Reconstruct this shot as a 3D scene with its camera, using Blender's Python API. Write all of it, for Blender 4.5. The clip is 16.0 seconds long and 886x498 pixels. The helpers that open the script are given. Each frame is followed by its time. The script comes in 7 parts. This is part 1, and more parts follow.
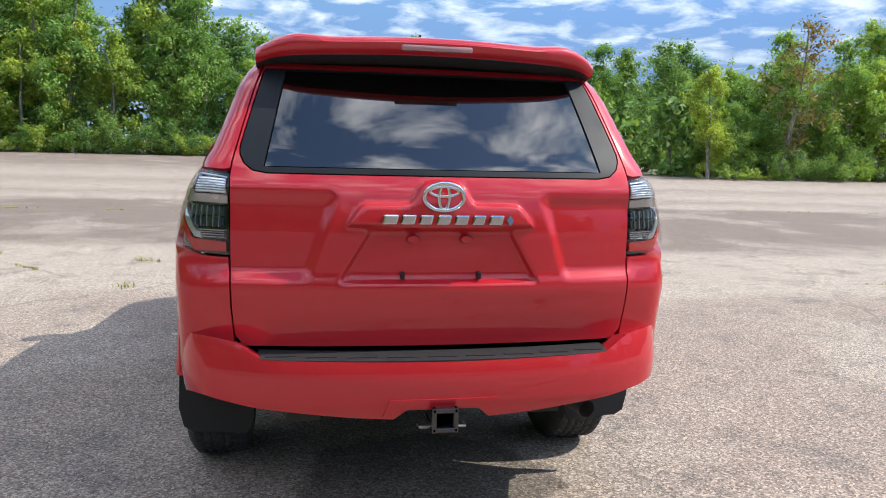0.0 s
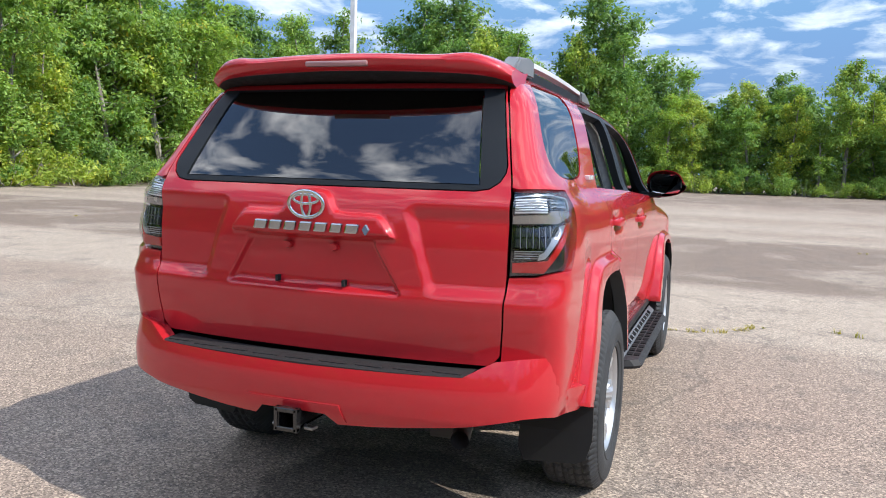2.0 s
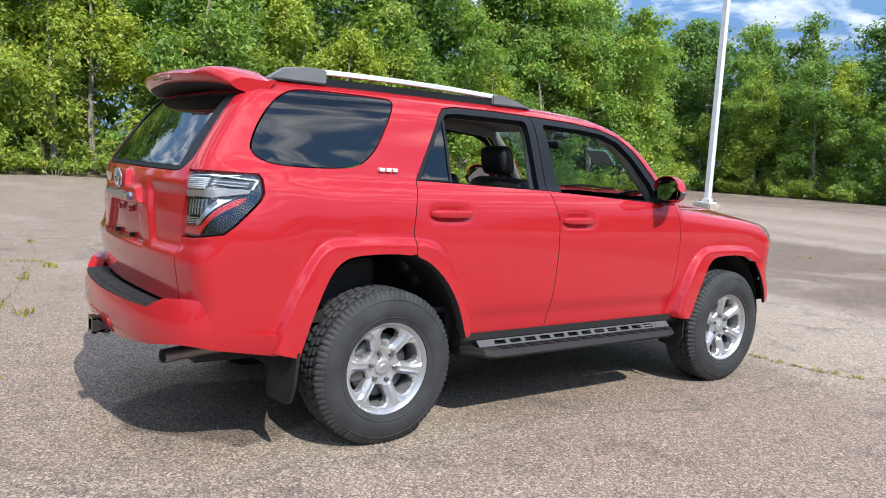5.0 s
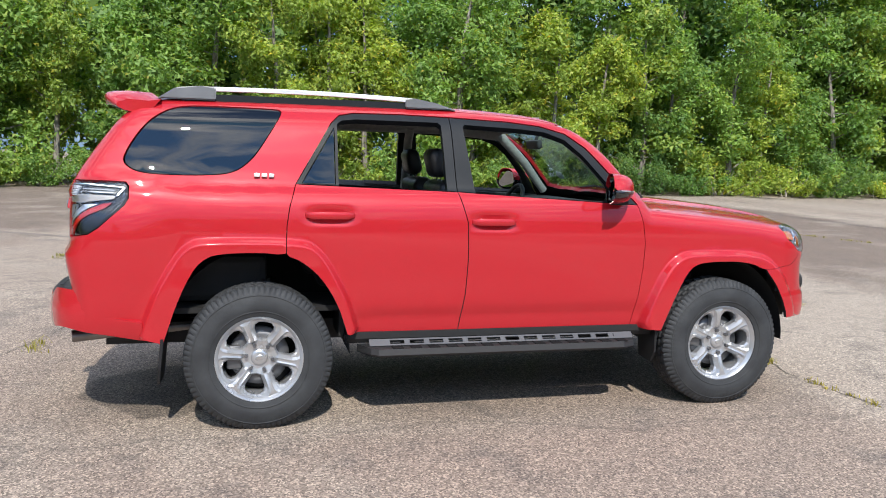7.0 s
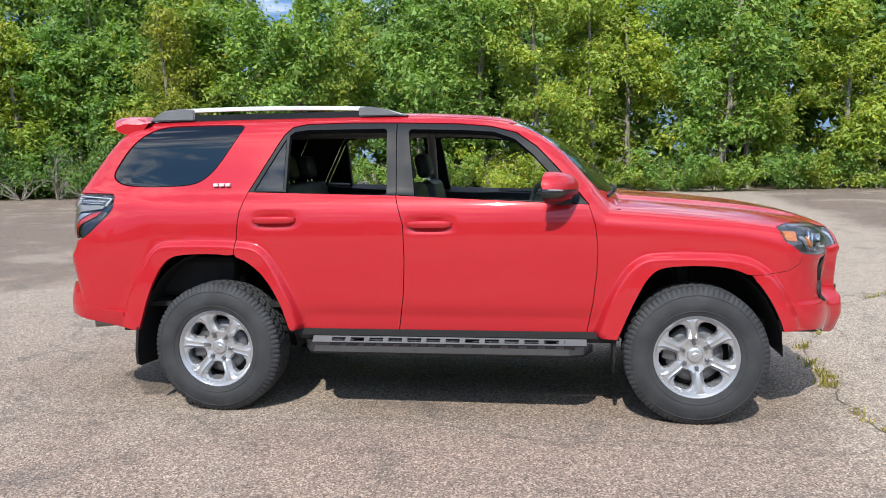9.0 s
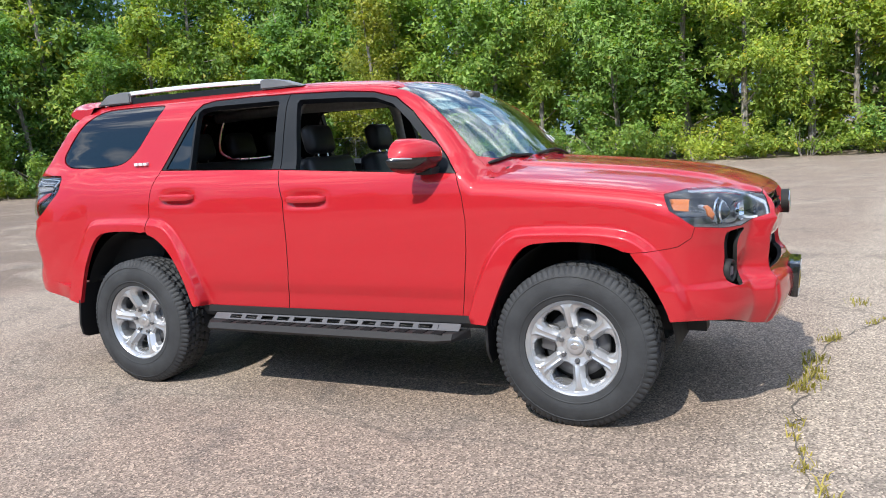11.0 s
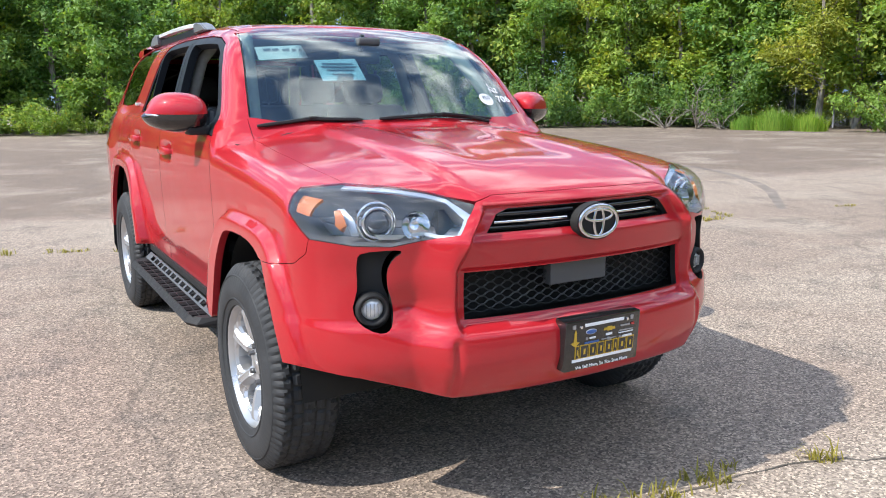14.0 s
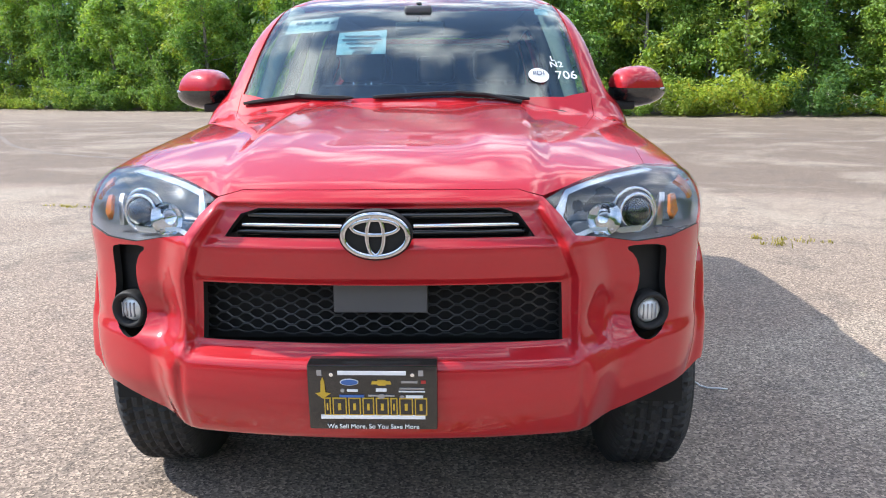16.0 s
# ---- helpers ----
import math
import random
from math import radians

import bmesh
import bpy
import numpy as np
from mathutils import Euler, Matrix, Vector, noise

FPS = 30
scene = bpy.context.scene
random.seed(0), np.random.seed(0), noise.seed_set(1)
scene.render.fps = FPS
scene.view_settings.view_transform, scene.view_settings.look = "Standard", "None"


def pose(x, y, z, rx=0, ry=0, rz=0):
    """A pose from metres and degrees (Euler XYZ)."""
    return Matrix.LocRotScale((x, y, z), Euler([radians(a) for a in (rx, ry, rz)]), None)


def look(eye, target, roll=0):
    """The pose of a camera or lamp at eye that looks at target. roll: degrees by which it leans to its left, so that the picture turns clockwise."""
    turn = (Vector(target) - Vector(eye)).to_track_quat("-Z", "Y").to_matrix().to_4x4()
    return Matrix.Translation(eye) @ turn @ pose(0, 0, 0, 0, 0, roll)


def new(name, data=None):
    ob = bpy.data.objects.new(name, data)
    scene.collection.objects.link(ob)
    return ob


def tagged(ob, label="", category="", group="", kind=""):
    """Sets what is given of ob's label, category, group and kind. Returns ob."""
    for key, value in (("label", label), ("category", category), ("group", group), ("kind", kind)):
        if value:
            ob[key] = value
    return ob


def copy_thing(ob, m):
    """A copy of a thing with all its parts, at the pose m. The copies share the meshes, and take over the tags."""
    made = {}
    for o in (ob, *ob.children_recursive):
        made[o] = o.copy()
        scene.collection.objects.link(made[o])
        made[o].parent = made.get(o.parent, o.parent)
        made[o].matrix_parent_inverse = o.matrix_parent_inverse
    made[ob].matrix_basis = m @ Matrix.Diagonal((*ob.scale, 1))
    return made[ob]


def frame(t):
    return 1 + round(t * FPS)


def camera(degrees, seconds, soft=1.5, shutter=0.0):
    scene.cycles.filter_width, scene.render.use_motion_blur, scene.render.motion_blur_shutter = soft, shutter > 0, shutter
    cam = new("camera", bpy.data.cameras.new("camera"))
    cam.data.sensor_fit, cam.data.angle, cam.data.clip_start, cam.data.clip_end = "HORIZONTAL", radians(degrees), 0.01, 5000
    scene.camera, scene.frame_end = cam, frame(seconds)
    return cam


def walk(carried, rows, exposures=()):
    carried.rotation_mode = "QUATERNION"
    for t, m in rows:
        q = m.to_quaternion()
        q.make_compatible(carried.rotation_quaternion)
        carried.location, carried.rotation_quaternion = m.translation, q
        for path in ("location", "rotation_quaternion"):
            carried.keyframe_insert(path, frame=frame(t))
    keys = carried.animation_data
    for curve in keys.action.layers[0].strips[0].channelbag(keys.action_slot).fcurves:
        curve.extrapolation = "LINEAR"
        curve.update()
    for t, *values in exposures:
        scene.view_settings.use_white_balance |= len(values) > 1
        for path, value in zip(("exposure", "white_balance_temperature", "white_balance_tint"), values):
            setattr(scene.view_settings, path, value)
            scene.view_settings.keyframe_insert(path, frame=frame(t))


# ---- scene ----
cam = camera(59.1, 16.0, 1.0)
PATH = [
    (0, (-0.493, -5.032, 1.417), (-0.121, -3.085, 1.155), 1.5),
    (0.5, (-0.001, -4.989, 1.409), (0.074, -3.005, 1.167), 1.4),
    (1, (0.472, -4.984, 1.389), (0.269, -3.008, 1.155), 1.3),
    (1.5, (0.918, -4.879, 1.402), (0.48, -2.943, 1.157), 1.1),
    (2, (1.403, -4.839, 1.381), (0.709, -2.974, 1.178), 1.7),
    (2.5, (1.908, -4.742, 1.4), (1.073, -2.938, 1.179), 2.3),
    (3, (2.404, -4.584, 1.424), (1.38, -2.883, 1.187), 2.8),
    (3.5, (2.908, -4.408, 1.431), (1.723, -2.817, 1.178), 2.7),
    (4, (3.331, -4.114, 1.444), (1.971, -2.661, 1.255), 3.8),
    (4.5, (3.786, -3.808, 1.405), (2.28, -2.504, 1.23), 3.1),
    (5, (4.12, -3.427, 1.42), (2.514, -2.256, 1.199), 3.5),
    (7.5, (5.305, -0.923, 1.477), (3.341, -0.611, 1.268), 0.9),
    (8, (5.425, -0.393, 1.485), (3.441, -0.255, 1.28), 0.5),
    (8.5, (5.383, 0.136, 1.507), (3.397, 0.047, 1.288), -0.3),
    (11, (4.405, 2.436, 1.389), (2.622, 1.571, 1.118), -3.5),
    (11.5, (4.054, 2.888, 1.404), (2.367, 1.854, 1.112), -4.1),
    (12, (3.619, 3.246, 1.386), (2.043, 2.05, 1.094), -2.3),
    (12.5, (3.176, 3.584, 1.362), (1.718, 2.25, 1.054), -2.1),
    (13, (2.694, 3.84, 1.343), (1.392, 2.363, 0.994), 0.8),
    (13.5, (2.203, 4.041, 1.353), (1.018, 2.466, 1.015), 0.3),
    (14, (1.698, 4.219, 1.372), (0.712, 2.52, 0.998), -0.5),
    (14.5, (1.185, 4.263, 1.356), (0.429, 2.456, 0.954), 0.7),
    (15, (0.685, 4.325, 1.355), (0.164, 2.433, 0.97), 0.5),
    (15.5, (0.214, 4.25, 1.333), (0.0, 2.301, 0.936), 0.2),
    (16, (-0.225, 4.127, 1.326), (-0.157, 2.17, 0.923), -0.4),
]
EXPOSURES = [(0.0, 1.10), (3.0, 1.03), (5.0, 0.92), (8.5, 0.87), (11.0, 0.98), (13.5, 1.10), (16.0, 1.27)]
walk(cam, [(t, look(eye, target, roll)) for t, eye, target, roll in PATH], EXPOSURES)

# ---- daylight: afternoon sun from the car's right, broken clouds ----
SUN_ELEVATION, SUN_AZIMUTH = 46.0, 96.0  # azimuth from +y towards +x
world = bpy.data.worlds.new("world")
scene.world = world
world.use_nodes = True
wt = world.node_tree
wt.nodes.clear()


def wnode(kind, **values):
    n = wt.nodes.new(kind)
    for k, v in values.items():
        n.inputs[k].default_value = v
    return n


sky = wt.nodes.new("ShaderNodeTexSky")
sky.sky_type, sky.sun_disc = "NISHITA", False
sky.sun_elevation, sky.sun_rotation = radians(SUN_ELEVATION), radians(SUN_AZIMUTH)
sky.air_density, sky.dust_density, sky.ozone_density = 1.0, 0.15, 1.8
coord = wt.nodes.new("ShaderNodeTexCoord")
split = wt.nodes.new("ShaderNodeSeparateXYZ")
wt.links.new(coord.outputs["Generated"], split.inputs[0])
lift = wt.nodes.new("ShaderNodeMath")
lift.operation, lift.inputs[1].default_value = "MAXIMUM", 0.0
wt.links.new(split.outputs["Z"], lift.inputs[0])
lift2 = wt.nodes.new("ShaderNodeMath")
lift2.operation, lift2.inputs[1].default_value = "ADD", 0.16
wt.links.new(lift.outputs[0], lift2.inputs[0])
flat = []
for axis in "XY":
    d = wt.nodes.new("ShaderNodeMath")
    d.operation = "DIVIDE"
    wt.links.new(split.outputs[axis], d.inputs[0])
    wt.links.new(lift2.outputs[0], d.inputs[1])
    flat.append(d)
plane = wt.nodes.new("ShaderNodeCombineXYZ")
wt.links.new(flat[0].outputs[0], plane.inputs[0])
wt.links.new(flat[1].outputs[0], plane.inputs[1])
puffs = wnode("ShaderNodeTexNoise", Scale=4.0, Detail=9.0, Roughness=0.58, Distortion=0.35)
wt.links.new(plane.outputs[0], puffs.inputs["Vector"])
cover = wt.nodes.new("ShaderNodeValToRGB")
cover.color_ramp.elements[0].position, cover.color_ramp.elements[0].color = 0.465, (0, 0, 0, 1)
cover.color_ramp.elements[1].position, cover.color_ramp.elements[1].color = 0.62, (1, 1, 1, 1)
wt.links.new(puffs.outputs["Fac"], cover.inputs[0])
inner = wnode("ShaderNodeTexNoise", Scale=8.0, Detail=6.0, Roughness=0.6)
wt.links.new(plane.outputs[0], inner.inputs["Vector"])
shade = wt.nodes.new("ShaderNodeValToRGB")
shade.color_ramp.elements[0].position, shade.color_ramp.elements[0].color = 0.35, (6.2, 6.7, 7.5, 1)
shade.color_ramp.elements[1].position, shade.color_ramp.elements[1].color = 0.65, (10.4, 10.6, 11.0, 1)
wt.links.new(inner.outputs["Fac"], shade.inputs[0])
mix = wt.nodes.new("ShaderNodeMix")
mix.data_type = "RGBA"
wt.links.new(cover.outputs[0], mix.inputs["Factor"])
veil = wt.nodes.new("ShaderNodeMix")  # thin haze evens out the brightest sky
veil.data_type, veil.blend_type = "RGBA", "DARKEN"
veil.inputs["Factor"].default_value, veil.inputs["B"].default_value = 1.0, (1.5, 3.1, 6.2, 1)
wt.links.new(sky.outputs[0], veil.inputs["A"])
wt.links.new(veil.outputs["Result"], mix.inputs["A"])
wt.links.new(shade.outputs[0], mix.inputs["B"])
back = wnode("ShaderNodeBackground", Strength=0.15)
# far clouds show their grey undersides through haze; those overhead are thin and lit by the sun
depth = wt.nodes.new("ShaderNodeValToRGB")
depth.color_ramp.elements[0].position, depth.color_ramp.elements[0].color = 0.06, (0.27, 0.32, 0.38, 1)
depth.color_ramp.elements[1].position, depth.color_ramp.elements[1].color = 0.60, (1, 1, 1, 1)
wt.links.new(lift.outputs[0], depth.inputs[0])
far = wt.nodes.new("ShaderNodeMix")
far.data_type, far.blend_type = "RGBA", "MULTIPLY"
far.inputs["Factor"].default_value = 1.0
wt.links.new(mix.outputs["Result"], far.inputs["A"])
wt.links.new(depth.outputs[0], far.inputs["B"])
haze = wt.nodes.new("ShaderNodeValToRGB")
haze.color_ramp.elements[0].position, haze.color_ramp.elements[0].color = 0.0, (0.75, 0.75, 0.75, 1)
haze.color_ramp.elements[1].position, haze.color_ramp.elements[1].color = 0.34, (0, 0, 0, 1)
wt.links.new(lift.outputs[0], haze.inputs[0])
air = wt.nodes.new("ShaderNodeMix")
air.data_type = "RGBA"
air.inputs["B"].default_value = (1.0, 1.5, 2.15, 1)
wt.links.new(haze.outputs[0], air.inputs["Factor"])
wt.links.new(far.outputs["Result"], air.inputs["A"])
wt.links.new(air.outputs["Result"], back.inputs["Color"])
wout = wt.nodes.new("ShaderNodeOutputWorld")
wt.links.new(back.outputs[0], wout.inputs[0])

sun = new("sun", bpy.data.lights.new("sun", "SUN"))
sun.data.energy, sun.data.angle, sun.data.color = 2.8, radians(0.53), (1.0, 0.95, 0.87)
sa, se = radians(SUN_AZIMUTH), radians(SUN_ELEVATION)
sun.matrix_world = look((math.sin(sa) * math.cos(se) * 60, math.cos(sa) * math.cos(se) * 60, math.sin(se) * 60), (0, 0, 0))


# ---- materials ----
def material(name):
    m = bpy.data.materials.new(name)
    m.use_nodes = True
    m.node_tree.nodes.clear()
    nt = m.node_tree
    out = nt.nodes.new("ShaderNodeOutputMaterial")
    b = nt.nodes.new("ShaderNodeBsdfPrincipled")
    nt.links.new(b.outputs[0], out.inputs[0])
    return m, nt, b


def nd(nt, kind, links=None, **values):
    """A node with input values by name and links {input: socket}."""
    n = nt.nodes.new(kind)
    for k, v in values.items():
        n.inputs[k].default_value = v
    for k, v in (links or {}).items():
        nt.links.new(v, n.inputs[k])
    return n


def ramp(nt, fac, stops):
    n = nt.nodes.new("ShaderNodeValToRGB")
    els = n.color_ramp.elements
    while len(els) < len(stops):
        els.new(0.5)
    for e, (p, c) in zip(els, stops):
        e.position, e.color = p, (*c, 1) if len(c) == 3 else c
    nt.links.new(fac, n.inputs[0])
    return n.outputs[0]


def math_node(nt, op, a, b=0.0, clamp=False):
    n = nt.nodes.new("ShaderNodeMath")
    n.operation, n.use_clamp = op, clamp
    for i, v in enumerate((a, b)):
        if isinstance(v, (int, float)):
            n.inputs[i].default_value = v
        else:
            nt.links.new(v, n.inputs[i])
    return n.outputs[0]


def mixc(nt, fac, a, b, blend="MIX"):
    n = nt.nodes.new("ShaderNodeMix")
    n.data_type, n.blend_type = "RGBA", blend
    for k, v in (("Factor", fac), ("A", a), ("B", b)):
        if isinstance(v, (int, float)):
            n.inputs[k].default_value = v
        elif isinstance(v, tuple):
            n.inputs[k].default_value = (*v, 1)
        else:
            nt.links.new(v, n.inputs[k])
    return n.outputs["Result"]


def bump(nt, height, strength, distance, target):
    n = nd(nt, "ShaderNodeBump", {"Height": height}, Strength=strength, Distance=distance)
    nt.links.new(n.outputs[0], target.inputs["Normal"])


def plain(name, colour, rough=0.5, metal=0.0, grain=0.0, scale=60.0, vary=0.12, coat=0.0, spec=0.5):
    """A surface of one colour with fine grain and soft blotches."""
    m, nt, b = material(name)
    co = nd(nt, "ShaderNodeTexCoord").outputs["Object"]
    big = nd(nt, "ShaderNodeTexNoise", {"Vector": co}, Scale=scale * 0.08, Detail=5.0).outputs["Fac"]
    fine = nd(nt, "ShaderNodeTexNoise", {"Vector": co}, Scale=scale, Detail=4.0).outputs["Fac"]
    lo = tuple(c * (1 - vary) for c in colour)
    hi = tuple(min(1, c * (1 + vary)) for c in colour)
    nt.links.new(ramp(nt, big, [(0.3, lo), (0.7, hi)]), b.inputs["Base Color"])
    nt.links.new(ramp(nt, big, [(0.3, (rough * 0.85,) * 3), (0.7, (min(1, rough * 1.15),) * 3)]), b.inputs["Roughness"])
    b.inputs["Metallic"].default_value = metal
    b.inputs["Specular IOR Level"].default_value = spec
    b.inputs["Coat Weight"].default_value = coat
    if grain:
        bump(nt, fine, grain, 0.002, b)
    return m


def paint_material():
    m, nt, b = material("red_paint")
    co = nd(nt, "ShaderNodeTexCoord").outputs["Object"]
    flake = nd(nt, "ShaderNodeTexVoronoi", {"Vector": co}, Scale=1400.0)
    dirt = nd(nt, "ShaderNodeTexNoise", {"Vector": co}, Scale=2.3, Detail=7.0, Roughness=0.65).outputs["Fac"]
    base = mixc(nt, ramp(nt, flake.outputs["Color"], [(0.2, (0, 0, 0)), (0.9, (1, 1, 1))]), (0.375, 0.011, 0.018), (0.495, 0.021, 0.030))
    nt.links.new(base, b.inputs["Base Color"])
    b.inputs["Metallic"].default_value = 0.10
    b.inputs["Specular IOR Level"].default_value = 0.08
    nt.links.new(ramp(nt, dirt, [(0.3, (0.33,) * 3), (0.75, (0.45,) * 3)]), b.inputs["Roughness"])
    b.inputs["Coat Weight"].default_value = 1.0
    nt.links.new(ramp(nt, dirt, [(0.35, (0.02,) * 3), (0.8, (0.07,) * 3)]), b.inputs["Coat Roughness"])
    return m


def glass_material(name, tint, shine=0.06, rough=0.0, edge=0.9):
    """Thin window glass: clear or tinted, with a mirror-like face."""
    m = bpy.data.materials.new(name)
    m.use_nodes = True
    nt = m.node_tree
    nt.nodes.clear()
    out = nt.nodes.new("ShaderNodeOutputMaterial")
    clear = nd(nt, "ShaderNodeBsdfTransparent")
    clear.inputs[0].default_value = (*tint, 1)
    gloss = nd(nt, "ShaderNodeBsdfGlossy", Roughness=rough)
    facing = nd(nt, "ShaderNodeLayerWeight").outputs["Facing"]
    fac = math_node(nt, "ADD", math_node(nt, "MULTIPLY", math_node(nt, "POWER", facing, 4.0), edge), shine, True)
    mx = nt.nodes.new("ShaderNodeMixShader")
    nt.links.new(fac, mx.inputs[0])
    nt.links.new(clear.outputs[0], mx.inputs[1])
    nt.links.new(gloss.outputs[0], mx.inputs[2])
    nt.links.new(mx.outputs[0], out.inputs[0])
    return m


def ground_material():
    """Old lot: exposed-aggregate asphalt, paler slabs and darker strips in bands, stains, hairline cracks."""
    m, nt, b = material("old_asphalt")
    pos = nd(nt, "ShaderNodeNewGeometry").outputs["Position"]
    warp = nd(nt, "ShaderNodeTexNoise", {"Vector": pos}, Scale=0.35, Detail=4.0)
    wob = math_node(nt, "MULTIPLY", math_node(nt, "SUBTRACT", warp.outputs["Fac"], 0.5), 1.0)
    sx = nd(nt, "ShaderNodeSeparateXYZ", {0: pos})
    # strips run across the lot, a little askew
    yy = math_node(nt, "ADD", math_node(nt, "ADD", sx.outputs["Y"], math_node(nt, "MULTIPLY", sx.outputs["X"], 0.1)), wob)
    yn = math_node(nt, "DIVIDE", math_node(nt, "ADD", yy, 40.0), 80.0, True)
    dark, mid, pale = (0.182, 0.143, 0.117), (0.262, 0.212, 0.175), (0.338, 0.289, 0.240)
    soft = (0.295, 0.245, 0.204)
    st = lambda y: (y + 40.0) / 80.0  # noqa: E731
    strip = nt.nodes.new("ShaderNodeValToRGB")
    els = strip.color_ramp.elements
    stops = [(-40, mid), (-20, dark), (-6.6, dark), (-5.9, mid), (-5.6, soft), (-3.7, soft), (-3.1, mid), (2.1, mid), (2.5, pale), (5.4, pale), (6.0, dark), (13.6, dark), (14.4, pale), (16.5, mid), (18.5, pale), (23, mid), (26, pale), (34, mid), (40, dark)]
    while len(els) < len(stops):
        els.new(0.5)
    for e, (y, c) in zip(els, stops):
        e.position, e.color = st(y), (*c, 1)
    nt.links.new(yn, strip.inputs[0])
    patch = nd(nt, "ShaderNodeTexNoise", {"Vector": pos}, Scale=0.42, Detail=8.0, Roughness=0.62, Distortion=0.6).outputs["Fac"]
    col = mixc(nt, ramp(nt, patch, [(0.50, (0, 0, 0)), (0.62, (0.62, 0.62, 0.62))]), strip.outputs[0], (0.335, 0.290, 0.242))
    stain = nd(nt, "ShaderNodeTexNoise", {"Vector": pos}, Scale=1.9, Detail=9.0, Roughness=0.7).outputs["Fac"]
    col = mixc(nt, math_node(nt, "MULTIPLY", ramp(nt, stain, [(0.52, (0, 0, 0)), (0.66, (1, 1, 1))]), 0.55), col, (0.12, 0.108, 0.1))
    # a darker rounded patch with an uneven edge, behind the rear axle
    blot = nd(nt, "ShaderNodeMapping", {"Vector": pos})
    blot.inputs["Location"].default_value, blot.inputs["Scale"].default_value = (-0.08, 3.35, 0), (1.75, 1.75, 0)
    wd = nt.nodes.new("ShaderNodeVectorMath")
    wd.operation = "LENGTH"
    nt.links.new(blot.outputs[0], wd.inputs[0])
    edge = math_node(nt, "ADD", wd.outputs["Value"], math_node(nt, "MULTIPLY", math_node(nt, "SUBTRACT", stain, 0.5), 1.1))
    blot_mask = ramp(nt, edge, [(0.86, (1, 1, 1)), (0.97, (0, 0, 0))])
    col = mixc(nt, math_node(nt, "MULTIPLY", blot_mask, 0.62), col, (0.05, 0.043, 0.038))
    # stones in the surface
    stone = nd(nt, "ShaderNodeTexVoronoi", {"Vector": pos}, Scale=112.0, Randomness=1.0)
    sc = ramp(nt, nd(nt, "ShaderNodeSeparateXYZ", {0: stone.outputs["Color"]}).outputs[0], [(0.0, (0.42, 0.40, 0.39)), (0.45, (0.85, 0.83, 0.82)), (0.8, (1.2, 1.17, 1.13)), (1.0, (1.9, 1.84, 1.74))])
    col = mixc(nt, 1.0, col, sc, "MULTIPLY")
    pit = nd(nt, "ShaderNodeTexVoronoi", {"Vector": pos}, Scale=38.0)
    col = mixc(nt, ramp(nt, pit.outputs["Distance"], [(0.0, (0.55,) * 3), (0.16, (0.0,) * 3)]), col, (0.07, 0.064, 0.06))
    # hairline cracks
    warp2 = nd(nt, "ShaderNodeTexNoise", {"Vector": pos}, Scale=1.3, Detail=6.0)
    wv = nt.nodes.new("ShaderNodeVectorMath")
    wv.operation = "ADD"
    nt.links.new(pos, wv.inputs[0])
    nt.links.new(warp2.outputs["Color"], wv.inputs[1])
    cr = nt.nodes.new("ShaderNodeTexVoronoi")
    cr.feature = "DISTANCE_TO_EDGE"
    cr.inputs["Scale"].default_value = 0.14
    nt.links.new(wv.outputs[0], cr.inputs["Vector"])
    crack = ramp(nt, cr.outputs["Distance"], [(0.0, (1, 1, 1)), (0.0022, (0, 0, 0))])
    col = mixc(nt, math_node(nt, "MULTIPLY", crack, 0.35), col, (0.06, 0.055, 0.05))
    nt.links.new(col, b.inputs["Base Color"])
    b.inputs["Roughness"].default_value = 0.88
    b.inputs["Specular IOR Level"].default_value = 0.3
    h = mixc(nt, 0.5, stone.outputs["Distance"], nd(nt, "ShaderNodeTexNoise", {"Vector": pos}, Scale=160.0, Detail=3.0).outputs["Fac"])
    bump(nt, h, 0.55, 0.006, b)
    return m


def leaf_material(name, lo, hi, yellow=(0.30, 0.26, 0.03)):
    m, nt, b = material(name)
    geo = nd(nt, "ShaderNodeNewGeometry")
    rnd = nd(nt, "ShaderNodeObjectInfo").outputs["Random"]
    isl = geo.outputs["Random Per Island"]
    col = ramp(nt, isl, [(0.0, lo), (0.8, hi), (0.97, tuple(0.5 * (a + b_) for a, b_ in zip(hi, yellow))), (1.0, yellow)])
    tone = nd(nt, "ShaderNodeTexNoise", {"Vector": geo.outputs["Position"]}, Scale=0.45, Detail=3.0).outputs["Fac"]
    col = mixc(nt, 1.0, col, ramp(nt, tone, [(0.3, (0.74, 0.82, 0.76)), (0.7, (1.30, 1.24, 1.08))]), "MULTIPLY")
    col = mixc(nt, 1.0, col, ramp(nt, rnd, [(0.0, (0.78, 0.88, 0.90)), (0.5, (1.0, 1.0, 1.0)), (1.0, (1.18, 1.10, 0.88))]), "MULTIPLY")
    nt.links.new(col, b.inputs["Base Color"])
    b.inputs["Roughness"].default_value = 0.55
    b.inputs["Specular IOR Level"].default_value = 0.35
    # light passes through leaves
    out = [n for n in nt.nodes if n.type == "OUTPUT_MATERIAL"][0]
    tr = nd(nt, "ShaderNodeBsdfTranslucent", {"Color": mixc(nt, 1.0, col, (1.25, 1.3, 0.5), "MULTIPLY")})
    mx = nt.nodes.new("ShaderNodeMixShader")
    mx.inputs[0].default_value = 0.45
    nt.links.new(b.outputs[0], mx.inputs[1])
    nt.links.new(tr.outputs[0], mx.inputs[2])
    nt.links.new(mx.outputs[0], out.inputs[0])
    return m


